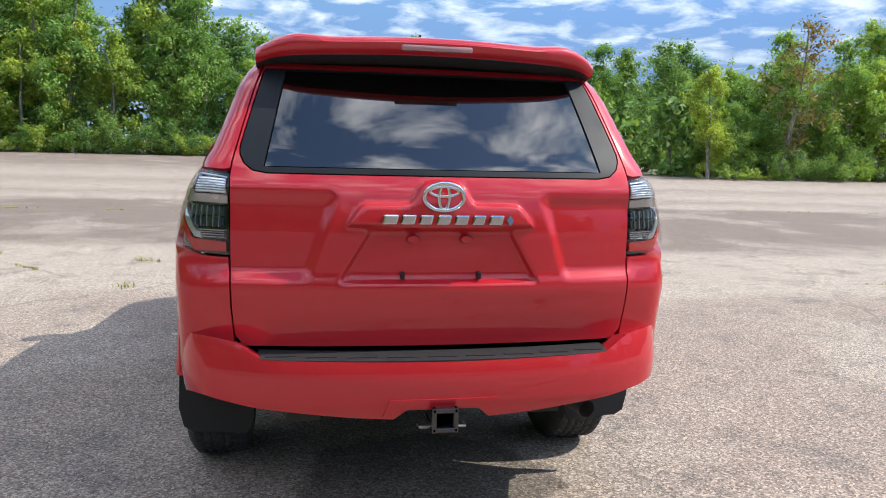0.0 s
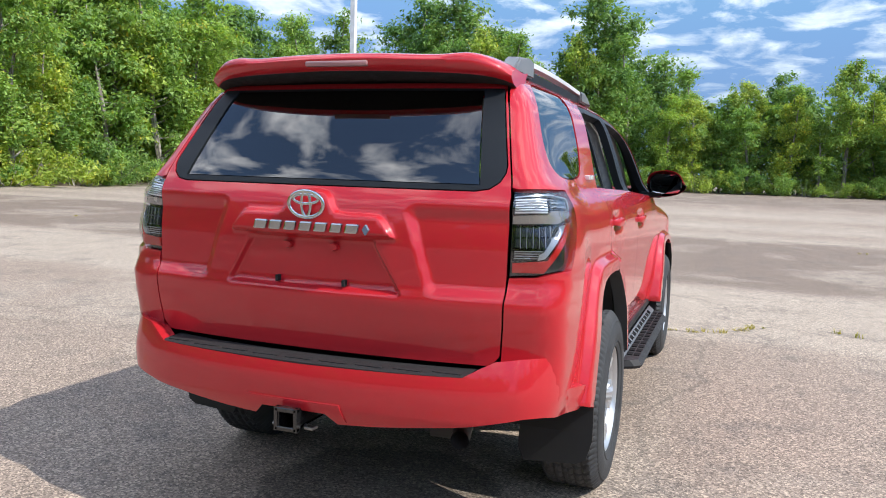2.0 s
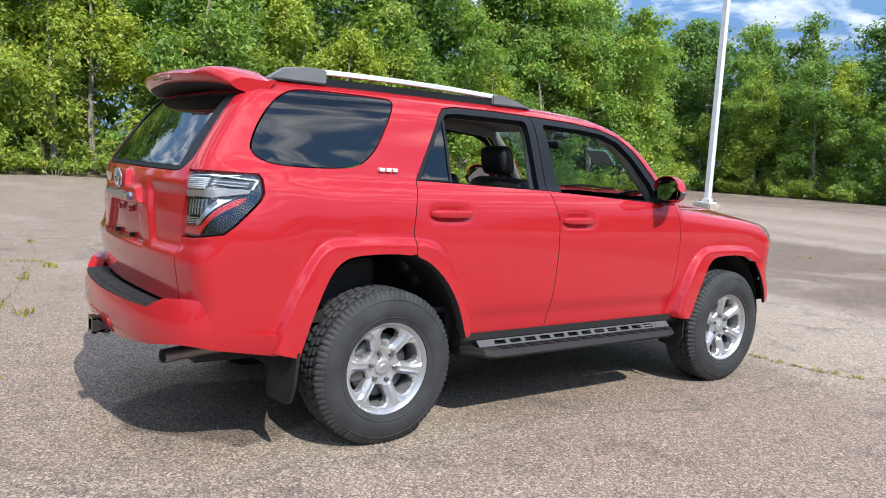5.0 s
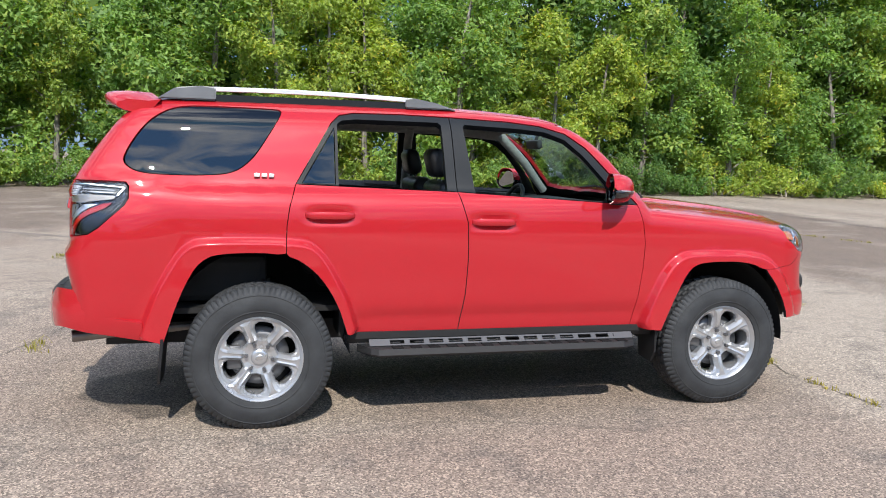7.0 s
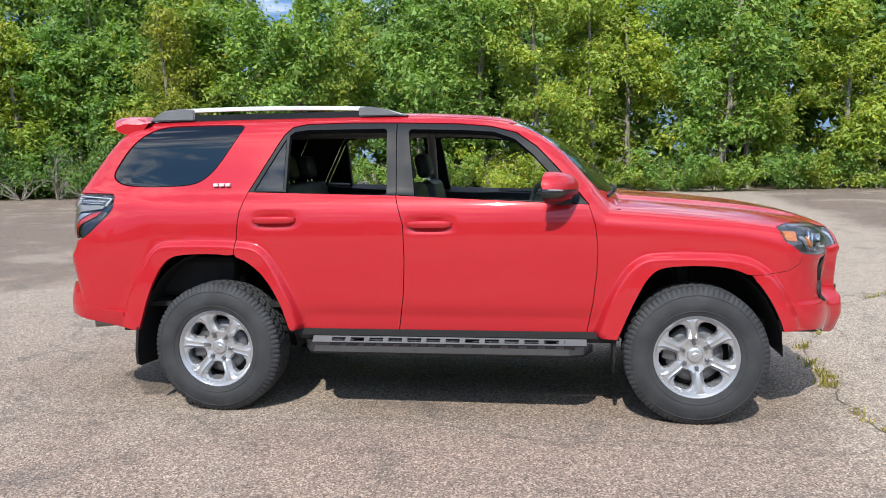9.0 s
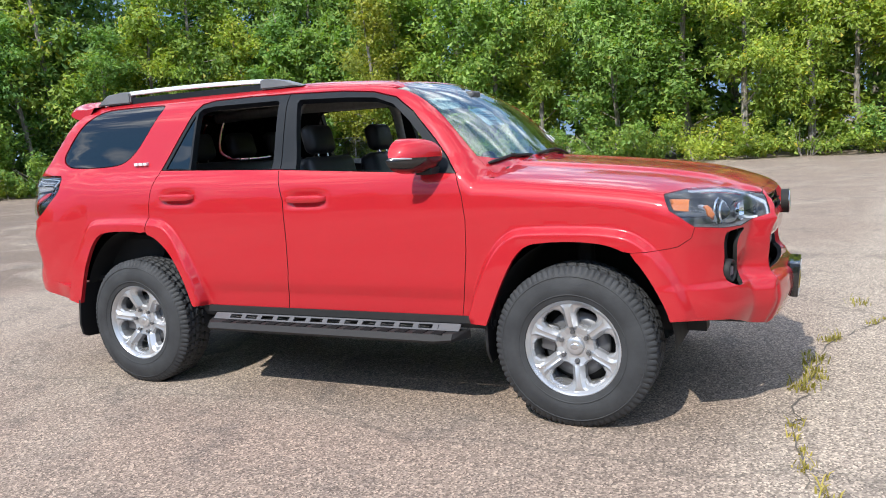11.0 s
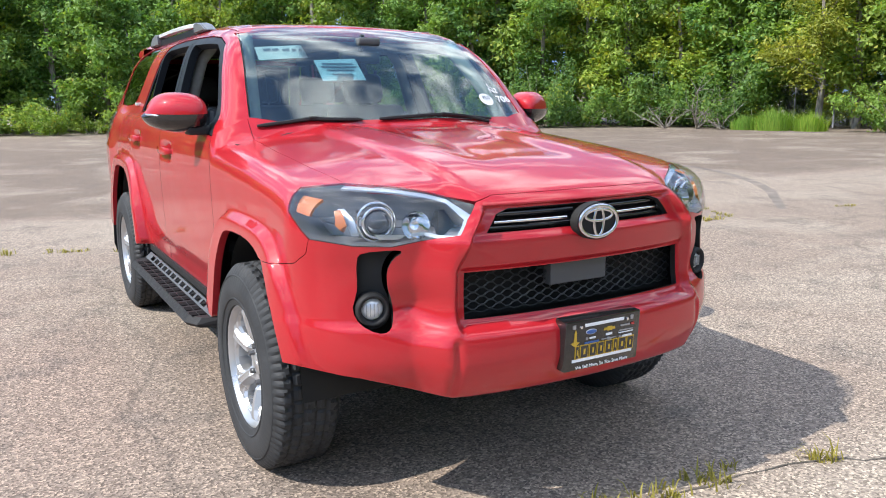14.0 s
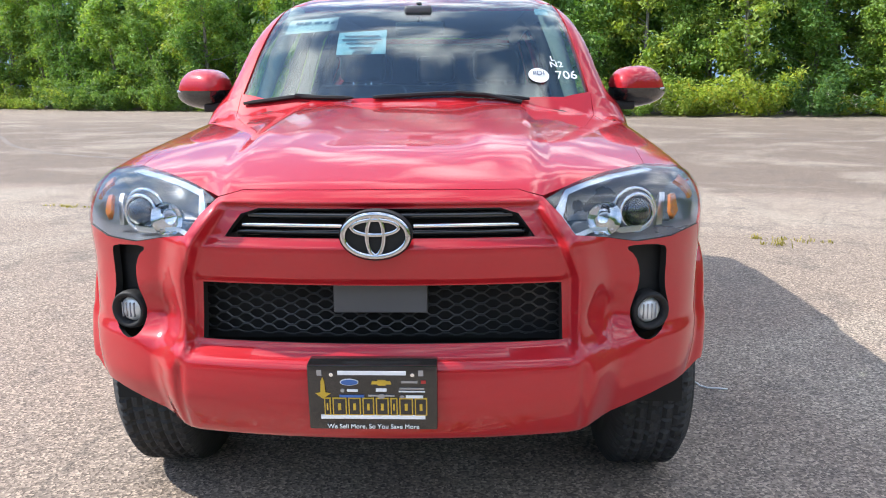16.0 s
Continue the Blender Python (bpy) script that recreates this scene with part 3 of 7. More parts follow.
class Along:
    """Parallel rays: the surface seen along one axis."""

    def __init__(self, kind, field=body_field):
        self.kind, self.unit, self.field = kind, 1.0, field

    def flat(self, p):
        return {"side": p[:, [1, 2]], "rear": p[:, [0, 2]], "front": p[:, [0, 2]], "top": p[:, [0, 1]]}[self.kind]

    def solid(self, q):
        o, d = np.zeros((len(q), 3)), np.zeros((len(q), 3))
        a, b = q.T
        if self.kind == "side":
            o[:, 1], o[:, 2], d[:, 0], far = a, b, 1, 1.2
        elif self.kind == "rear":
            o[:, 0], o[:, 1], o[:, 2], d[:, 1], far = a, -1.5, b, -1, 1.3
        elif self.kind == "front":
            o[:, 0], o[:, 1], o[:, 2], d[:, 1], far = a, 0.0, b, 1, 2.6
        else:
            o[:, 0], o[:, 1], o[:, 2], d[:, 2], far = a, b, 0.7, 1, 1.3
        return cast(o, d, far, self.field)


class Around:
    """Rays from a point within the body."""

    def __init__(self, c, unit, field=body_field):
        self.c, self.unit, self.field = np.array(c, float), unit, field

    def flat(self, p):
        d = p - self.c
        return np.stack([np.arctan2(d[:, 1], d[:, 0]), np.arctan2(d[:, 2], np.hypot(d[:, 0], d[:, 1]))], -1)

    def solid(self, q):
        a, e = q.T
        d = np.stack([np.cos(a) * np.cos(e), np.sin(a) * np.cos(e), np.sin(e)], -1)
        return cast(np.tile(self.c, (len(q), 1)), d, 3.2, self.field, n=110)


SIDE, REAR, FRONT, TOP = Along("side"), Along("rear"), Along("front"), Along("top")
FROM_CABIN = Around((0.0, -0.7, 1.0), 1.3)
FROM_ENGINE = Around((0.0, 1.30, 0.78), 1.0)


def dense(pts, gap, closed=True):
    p = np.array(pts, float)
    q = np.roll(p, -1, 0) if closed else p[1:]
    out = []
    for a, b in zip(p, q):
        n = max(1, int(np.ceil(np.linalg.norm(b - a) / gap)))
        out += [a + (b - a) * k / n for k in range(n)]
    if not closed:
        out.append(p[-1])
    return np.array(out)


def on_side(pts, gap=0.03):
    """A line of (y, z) points laid onto the body's right flank."""
    return SIDE.solid(dense(pts, gap, False))[0]


def on_front(pts, gap=0.03):
    return FRONT.solid(dense(pts, gap, False))[0]


def on_rear(pts, gap=0.03):
    return REAR.solid(dense(pts, gap, False))[0]


def on_top(pts, gap=0.03):
    return TOP.solid(dense(pts, gap, False))[0]


def shrink(poly, by):
    a, b, c = np.roll(poly, 1, 0), poly, np.roll(poly, -1, 0)
    area = 0.5 * np.sum(b[:, 0] * c[:, 1] - c[:, 0] * b[:, 1])
    d1, d2 = b - a, c - b
    n1 = np.stack([-d1[:, 1], d1[:, 0]], -1) / (np.linalg.norm(d1, axis=1, keepdims=True) + 1e-9)
    n2 = np.stack([-d2[:, 1], d2[:, 0]], -1) / (np.linalg.norm(d2, axis=1, keepdims=True) + 1e-9)
    n = n1 + n2
    n /= np.maximum(np.linalg.norm(n, axis=1, keepdims=True), 0.5)
    return b + n * by * np.sign(area)


def fill(poly, holes, gap, lines=()):
    """Triangles that fill a flat outline with a fine grid and follow the given lines: points and triangles."""
    from mathutils.geometry import delaunay_2d_cdt

    rings = [np.asarray(poly)] + [np.asarray(h) for h in holes]
    pts, edges, loops = [], [], []
    for r in rings:
        base = len(pts)
        pts += [tuple(v) for v in r]
        edges += [(base + i, base + (i + 1) % len(r)) for i in range(len(r))]
    lo, hi = rings[0].min(0), rings[0].max(0)
    gx, gy = np.meshgrid(np.arange(lo[0] + gap / 2, hi[0], gap), np.arange(lo[1] + gap / 2, hi[1], gap))
    gx = gx + (np.arange(gx.shape[0]) % 2)[:, None] * gap / 2
    g = np.stack([gx.ravel(), gy.ravel()], -1)
    ok = inside_by(rings[0], g[:, 0], g[:, 1]) > gap * 0.35
    for h in rings[1:]:
        ok &= inside_by(h, g[:, 0], g[:, 1]) < -gap * 0.35
    for ln in lines:
        near = inside_by(rings[0], ln[:, 0], ln[:, 1]) > gap * 0.25
        for h in rings[1:]:
            near &= inside_by(h, ln[:, 0], ln[:, 1]) < -gap * 0.25
        base = len(pts)
        at = np.cumsum(near) - 1 + base
        pts += [tuple(v) for v in ln[near]]
        edges += [(int(at[i]), int(at[i + 1])) for i in range(len(ln) - 1) if near[i] and near[i + 1]]
        ok &= np.abs(inside_by(ln, g[:, 0], g[:, 1])) > gap * 0.3
    pts += [tuple(v) for v in g[ok]]
    vs, es, fs, *_ = delaunay_2d_cdt([Vector(p) for p in pts], edges, [], 0, 1e-6)
    v = np.array([tuple(p) for p in vs])
    f = np.array([t for t in fs if len(t) == 3])
    c = v[f].mean(1)
    keep = inside_by(rings[0], c[:, 0], c[:, 1]) > 0
    for h in rings[1:]:
        keep &= inside_by(h, c[:, 0], c[:, 1]) < 0
    return v, f[keep]


def panel(name, proj, outer, mat, parent, holes=(), gap=0.03, inset=0.0025, thick=0.028, proud=0.0, back=None, label="", mirror=False, lines=(), flat=False, dark_rim=False):
    """A sheet of the body's surface inside an outline of 3D points, with thickness. mirror: on the left flank instead."""
    flat = [np.asarray(o) if flat else proj.flat(np.asarray(o)) for o in (outer, *holes)]
    unit = proj.unit
    flat = [shrink(f, (inset if i == 0 else -inset) / unit) for i, f in enumerate(flat)]
    v, f = fill(flat[0], flat[1:], gap / unit, [proj.flat(np.asarray(q)) for q in lines])
    p, _ = proj.solid(v)
    nrm = gradient(p, proj.field)
    p = p + proud * nrm
    tri = p[f]
    out = np.einsum("ij,ij->i", np.cross(tri[:, 1] - tri[:, 0], tri[:, 2] - tri[:, 0]), nrm[f].mean(1)) < 0
    f[out] = f[out][:, ::-1]
    n = len(p)
    inner = p - thick * nrm
    count = {}
    for t in f:
        for a, b in ((t[0], t[1]), (t[1], t[2]), (t[2], t[0])):
            count[(a, b)] = 1
    rim = [(a, b) for a, b in count if (b, a) not in count]
    verts = np.vstack([p, inner])
    faces, index = [tuple(t) for t in f], [0] * len(f)
    normals = [nrm[f].reshape(-1, 3)]
    faces += [tuple(n + t[::-1]) for t in f]
    index += [1] * len(f)
    normals.append(-nrm[f[:, ::-1]].reshape(-1, 3))
    rn, side = [], {}
    for a, b in rim:
        m = np.cross(p[b] - p[a], nrm[a])
        m = m / (np.linalg.norm(m) + 1e-9)
        side[a], side[b] = side.get(a, 0) + m, side.get(b, 0) + m
        faces.append((a, n + a, n + b, b))
        index.append(1 if dark_rim else 0)
    for a, b in rim:
        m = np.cross(p[b] - p[a], nrm[a])
        m = m / (np.linalg.norm(m) + 1e-9)
        na, nb = (side[k] / (np.linalg.norm(side[k]) + 1e-9) if np.dot(side[k], m) > 0.7 * np.linalg.norm(side[k]) else m for k in (a, b))
        rn += [na, na, nb, nb]
    normals = np.vstack(normals + [np.array(rn)])
    if mirror:
        # loops turn round with their faces
        verts, normals = verts * (-1, 1, 1), normals * (-1, 1, 1)
        k, turned = 0, []
        for t in faces:
            turned.append(normals[k:k + len(t)][::-1])
            k += len(t)
        normals = np.vstack(turned)
        faces = [t[::-1] for t in faces]
    return add_mesh(name, verts, faces, mat, parent, label, normals=normals, mats=[mat, back or M_SHADOW], index=index)


def both(name, proj, outer, mat, parent, **kw):
    return [panel(name, proj, outer, mat, parent, **kw), panel(name, proj, outer, mat, parent, mirror=True, **kw)]


def flare_lines(poly, up_to=None):
    """Lines along the step of a wheel arch flare, laid onto the flank."""
    rings = [shrink(np.array(poly, float), d) for d in (0.001, 0.014, 0.028, 0.042)]
    keep = lambda a: a[(a[:, 1] > 0.46)]  # noqa: E731
    return [SIDE.solid(keep(dense(a, 0.018, False)))[0] for a in rings]


car = thing("suv_car", "clean red four-door SUV with silver roof rails parked on asphalt", "car")

# outlines on the flank, (y, z)
SEAM_R = [(-1.255, 0.955), (-1.25, 1.10), (-1.235, 1.20), (-1.20, 1.32)]
SEAM_B = [(-0.285, 0.495), (-0.25, 0.72), (-0.24, 0.92), (-0.245, 1.12), (-0.295, 1.292)]
SEAM_F = [(0.80, 0.49), (0.835, 0.68), (0.855, 0.85), (0.86, 1.0), (0.845, 1.12), (0.81, 1.232)]
FRAME_TOP = [(-1.20, 1.32), (-1.10, 1.49), (-1.00, 1.66), (-0.955, 1.705), (-0.87, 1.722), (-0.60, 1.725), (-0.30, 1.718), (0.05, 1.705), (0.25, 1.685), (0.40, 1.645), (0.52, 1.56), (0.66, 1.41), (0.81, 1.232)]
QGLASS = [(-2.075, 1.45), (-2.02, 1.555), (-1.95, 1.645), (-1.87, 1.70), (-1.80, 1.722), (-1.70, 1.73), (-1.30, 1.727), (-1.27, 1.715), (-1.275, 1.69), (-1.34, 1.58), (-1.41, 1.47), (-1.47, 1.41), (-1.53, 1.375), (-1.61, 1.36), (-1.80, 1.355), (-1.96, 1.362), (-2.03, 1.38), (-2.07, 1.41)]
QGLASS = soft_loop(QGLASS)
TAIL_FRONT = [(-2.06, 1.318), (-2.045, 1.295), (-2.045, 1.235), (-2.065, 1.20), (-2.19, 1.085), (-2.235, 1.055)]

arch_up = [tuple(p) for p in ARCH_R if p[0] < -1.255]
arch_down = [tuple(p) for p in ARCH_R if p[0] > -1.25]

# flank and pillars, from the rear corner over the rear arch, round the windows
gate_edge = on_rear([(0.600, 1.72), (0.635, 1.60), (0.672, 1.46), (0.70, 1.35), (0.708, 1.30), (0.708, 1.035), (0.703, 0.86), (0.69, 0.70), (0.69, 0.64)])
screen_edge = on_front([(0.708, 1.30), (0.675, 1.46), (0.64, 1.60), (0.605, 1.70)])
roof_edge = on_top([(0.590, 0.40), (0.578, 0.1), (0.575, -0.5), (0.575, -1.2), (0.575, -1.80), (0.58, -1.97)])
g0, g1 = gate_edge[gate_edge[:, 2] >= 1.32], gate_edge[gate_edge[:, 2] <= 1.03]
tail_front = on_side(TAIL_FRONT, 0.02)
tail_bottom = on_rear([(0.80, 1.035), (0.712, 1.030)], 0.02)
tail_top = on_rear([(0.712, 1.318), (0.78, 1.322)], 0.02)
side_outline = np.vstack([
    screen_edge, roof_edge, g0, tail_top[1:], tail_front, tail_bottom, g1[1:],
    on_side([(-2.30, 0.60), (-2.12, 0.55), (-1.90, 0.49)]),
    on_side(arch_up), on_side(SEAM_R), on_side(FRAME_TOP)[1:],
])
both("body_side", FROM_CABIN, side_outline, M_PAINT, car, holes=[on_side(QGLASS + QGLASS[:1])[:-1]], gap=0.03, lines=flare_lines(FLARE_R))
both("quarter_window", SIDE, on_side(QGLASS + QGLASS[:1])[:-1], M_PRIVACY, car, gap=0.05, thick=0.006, inset=0.004, proud=-0.003, back=M_PRIVACY, label="dark tinted quarter window")

# doors
door_r = np.vstack([on_side(SEAM_R), on_side([(-1.20, 1.32), (-0.295, 1.292)])[1:], on_side(SEAM_B[::-1])[1:], on_side([(-0.285, 0.495), (-0.915, 0.505)])[1:], on_side(arch_down[::-1])[1:]])
door_f = np.vstack([on_side(SEAM_B), on_side([(-0.295, 1.292), (0.81, 1.232)])[1:], on_side(SEAM_F[::-1])[1:], on_side([(0.80, 0.49), (-0.285, 0.495)])[1:-1]])
rear_doors = both("rear_door", SIDE, door_r, M_PAINT, car, gap=0.02, lines=flare_lines(FLARE_R), thick=0.06, back=M_DASH, dark_rim=True)
front_doors = both("front_door", SIDE, door_f, M_PAINT, car, gap=0.02, thick=0.06, back=M_DASH, dark_rim=True)

# black window frames; the openings stand free, the panes being wound down
R_OPEN = [(-0.965, 1.318), (-0.965, 1.655), (-0.94, 1.675), (-0.86, 1.685), (-0.385, 1.683), (-0.37, 1.67), (-0.355, 1.302)]
VENT = [(-1.165, 1.328), (-0.985, 1.635), (-0.985, 1.322)]
R_FRAME = [(-1.20, 1.322)] + FRAME_TOP[1:6] + [(-0.312, 1.718), (-0.295, 1.294)]
F_FRAME = [(-0.2945, 1.294), (-0.3112, 1.718)] + FRAME_TOP[7:]
F_OPEN = [(-0.185, 1.288), (-0.235, 1.66), (-0.225, 1.676), (0.10, 1.664), (0.27, 1.650), (0.39, 1.607), (0.50, 1.512), (0.635, 1.36), (0.66, 1.30), (0.65, 1.252)]
loop = lambda pts: on_side(list(pts) + [pts[0]])[:-1]  # noqa: E731
both("rear_window_frame", SIDE, loop(R_FRAME), M_TRIM, car, holes=[loop(R_OPEN), loop(VENT)], gap=0.03, proud=-0.004, thick=0.04, label="satin black window frame")
both("vent_window", SIDE, loop(VENT), M_PRIVACY, car, gap=0.05, thick=0.005, proud=-0.01, back=M_PRIVACY, label="dark fixed vent pane")
both("front_window_frame", SIDE, loop(F_FRAME), M_TRIM, car, holes=[loop(F_OPEN)], gap=0.03, proud=-0.004, thick=0.04, label="satin black window frame")

# roof
r = roof_edge
roof_outline = np.vstack([r, (r * (-1, 1, 1))[::-1]])
roof_panel = panel("roof", TOP, roof_outline, M_PAINT, car, gap=0.05, thick=0.03, back=M_CLOTH)

# windscreen
WS_LOW = [(-0.70, 1.242), (-0.60, 1.255), (-0.48, 1.270), (-0.30, 1.279), (0.0, 1.277), (0.30, 1.279), (0.48, 1.270), (0.60, 1.255), (0.70, 1.242)]
ws = np.vstack([on_front(WS_LOW), screen_edge, on_front([(0.58, 1.722), (0.30, 1.742), (-0.30, 1.742), (-0.58, 1.722)]), (screen_edge * (-1, 1, 1))[::-1]])
windscreen = panel("windscreen", FRONT, ws, M_GLASS, car, gap=0.05, thick=0.006, inset=0.004, proud=-0.002, back=M_GLASS, label="clear raked windscreen glass")

# bonnet and wings
hood_line = on_top([(0.715, 0.90), (0.735, 1.3), (0.735, 1.65), (0.715, 1.90)])
hood_front = np.vstack([on_top([(0.715, 1.90), (0.65, 1.975), (0.56, 2.055), (0.47, 2.125)]), on_front([(0.407, 1.064), (0.345, 1.080), (0.0, 1.082)])])
hood_back = on_top([(0.0, 1.005), (0.35, 0.985), (0.60, 0.925), (0.715, 0.865)])
half = np.vstack([hood_back, hood_line[1:], hood_front[1:]])
hood_outline = np.vstack([half, (half * (-1, 1, 1))[::-1][1:-1]])
bonnet = panel("bonnet", TOP, hood_outline, M_PAINT, car, gap=0.026, inset=0.0, thick=0.03)
LAMP_REAR = [(1.815, 1.10), (1.845, 1.03), (1.89, 1.0), (1.95, 0.953)]
WING_SEAM = [(1.95, 0.953), (1.935, 0.905), (1.88, 0.868), (1.80, 0.853), (1.675, 0.845)]
arch_wing = [tuple(p) for p in ARCH_F if p[0] < 1.66]
arch_nose = [tuple(p) for p in ARCH_F if p[0] > 1.66]
wing_outline = np.vstack([
    on_side(SEAM_F), on_top([(0.715, 0.865), (0.715, 0.90)])[:1], hood_line, on_side(LAMP_REAR), on_side(WING_SEAM)[1:],
    on_side(arch_wing[::-1])[1:], on_side([(0.965, 0.48), (0.80, 0.49)])[1:-1],
])
both("front_wing", FROM_ENGINE, wing_outline, M_PAINT, car, gap=0.026, inset=0.0012, lines=flare_lines(FLARE_F))

# nose: bumper and grille surround in one
LAMP_LOW = [(0.765, 0.938), (0.66, 0.935), (0.56, 0.955), (0.485, 0.972)]
lamp_low = np.vstack([on_side(LAMP_REAR)[-1:], on_front(LAMP_LOW, 0.02)])
lamp_in = on_front([(0.485, 0.972), (0.45, 1.02), (0.412, 1.058)], 0.02)
nose_half = np.vstack([
    on_front([(0.0, 1.0815), (0.345, 1.0795), (0.405, 1.063)]), lamp_in[::-1], lamp_low[::-1][1:], on_side(WING_SEAM)[1:],
    on_side(arch_nose)[1:], on_front([(0.825, 0.528), (0.76, 0.520), (0.68, 0.498), (0.58, 0.466), (0.51, 0.452), (0.0, 0.444)]),
])
nose_outline = np.vstack([nose_half, (nose_half * (-1, 1, 1))[::-1][1:-1]])
UPPER = [(-0.385, 0.968), (-0.345, 1.022), (-0.30, 1.036), (0.30, 1.036), (0.345, 1.022), (0.385, 0.968)]
LOWER = [(-0.46, 0.70), (-0.455, 0.845), (0.455, 0.845), (0.46, 0.70)]
FOG = [(0.712, 0.668), (0.752, 0.692), (0.768, 0.735), (0.757, 0.775), (0.750, 0.805), (0.752, 0.895), (0.742, 0.916), (0.660, 0.924), (0.628, 0.920), (0.658, 0.898), (0.675, 0.855), (0.672, 0.805), (0.662, 0.778), (0.652, 0.735), (0.662, 0.692), (0.682, 0.672)]
FOG = soft_loop(FOG, 1)
ring = lambda pts: on_front(list(pts) + [pts[0]], 0.02)[:-1]  # noqa: E731
fog_l = [(-a, b) for a, b in FOG]
zs = np.linspace(0.672, 1.03, 26)
nose_lines = []
for off in (0.016, 0.005, -0.007, -0.018):
    edge_line = on_front([(np.interp(z, [0.66, 0.86, 0.95, 1.035], [0.492, 0.490, 0.455, 0.395]) + off, z) for z in zs], 0.05)
    nose_lines += [edge_line, edge_line * (-1, 1, 1)]
for z in (0.650, 0.668, 0.690):
    nose_lines.append(on_front([(-0.47, z), (0.47, z)], 0.02))
for z in (1.038, 1.047, 1.056):
    nose_lines.append(on_front([(-0.40, z), (0.40, z)], 0.02))
for z in (0.852, 0.862, 0.870, 0.940, 0.949, 0.958):
    nose_lines.append(on_front([(-0.455, z), (0.455, z)], 0.02))
for x in (0.497, 0.506, 0.515, 0.524, 0.533):
    edge_line = on_front([(x, z) for z in np.linspace(0.465, 0.655, 16)], 0.05)
    nose_lines += [edge_line, edge_line * (-1, 1, 1)]
nose = panel("front_bumper", FROM_ENGINE, nose_outline, M_PAINT, car, holes=[ring(UPPER), ring(LOWER), ring(FOG), ring(fog_l)], gap=0.013, inset=0.0012, thick=0.020, dark_rim=True, lines=nose_lines)

# tailgate
gate_r = on_rear([(0.600, 1.70), (0.635, 1.60), (0.672, 1.46), (0.70, 1.35), (0.708, 1.30), (0.708, 1.035), (0.703, 0.86), (0.695, 0.76), (0.665, 0.722)])
gate_outline = np.vstack([gate_r, on_rear([(0.665, 0.722), (-0.665, 0.722)])[1:-1], (gate_r * (-1, 1, 1))[::-1], on_rear([(-0.60, 1.70), (0.60, 1.70)])[1:-1]])
GLASS_R = [(-0.596, 1.335), (-0.525, 1.674), (0.525, 1.674), (0.596, 1.335)]
GATE_HOLE = [(-0.585, 1.312), (-0.632, 1.320), (-0.662, 1.343), (-0.676, 1.374), (-0.676, 1.40), (-0.66, 1.46), (-0.60, 1.68), (0.60, 1.68), (0.66, 1.46), (0.676, 1.40), (0.676, 1.374), (0.662, 1.343), (0.632, 1.320), (0.585, 1.312)]
ringr = lambda pts: on_rear(list(pts) + [pts[0]])[:-1]  # noqa: E731
gate_lines = [on_rear([tuple(q) for q in dense(shrink(np.array(GARNISH), d), 0.012)]) for d in (0.0, 0.005, 0.011, 0.016)]
for off in (-0.012, -0.004, 0.004, 0.012):
    for sg in (-1, 1):
        gate_lines.append(on_rear([(sg * (0.250 + 0.095 * min(1, (1.11 - z) / 0.16) + off), z) for z in np.linspace(1.108, 0.968, 12)]))
for off in (-0.004, 0.012, 0.026, 0.040):
    for sg in (-1, 1):
        gate_lines.append(on_rear([(sg * (0.352 + 0.090 * min(1, (1.23 - z) / 0.28) + off), z) for z in np.linspace(1.20, 0.995, 14)]))
for z in (0.938, 0.947, 0.956, 0.966):
    gate_lines.append(on_rear([(-0.30, z), (0.30, z)], 0.012))
for z in (0.978, 1.0):
    gate_lines += [on_rear([(sg * 0.50, z), (sg * 0.69, z)], 0.012) for sg in (-1, 1)]
tailgate = panel("tailgate", REAR, gate_outline, M_PAINT, car, holes=[ringr(GATE_HOLE)], gap=0.013, thick=0.05, lines=gate_lines)
panel("rear_window_frame", REAR, ringr(GATE_HOLE), M_TRIM, tailgate, holes=[ringr(GLASS_R)], gap=0.03, thick=0.03, proud=-0.001, label="black side garnish of the rear window")
panel("rear_window", REAR, ringr(GLASS_R), M_REARGLASS, tailgate, gap=0.05, thick=0.006, proud=-0.006, back=M_REARGLASS, label="dark tinted rear window")

# lamps' openings: lens sheets over deep linings
tail_outline = np.vstack([tail_top, tail_front, tail_bottom, on_rear([(0.712, 1.030), (0.712, 1.318)], 0.02)[1:-1]])
lamp_outline = np.vstack([hood_front[hood_front[:, 0] > 0.41], lamp_in[::-1], lamp_low[::-1][1:], on_side(LAMP_REAR[::-1], 0.02)[1:]])


# ---- wheels ----
TYRE_R, TYRE_W, HUB_X = 0.394, 0.262, 0.815


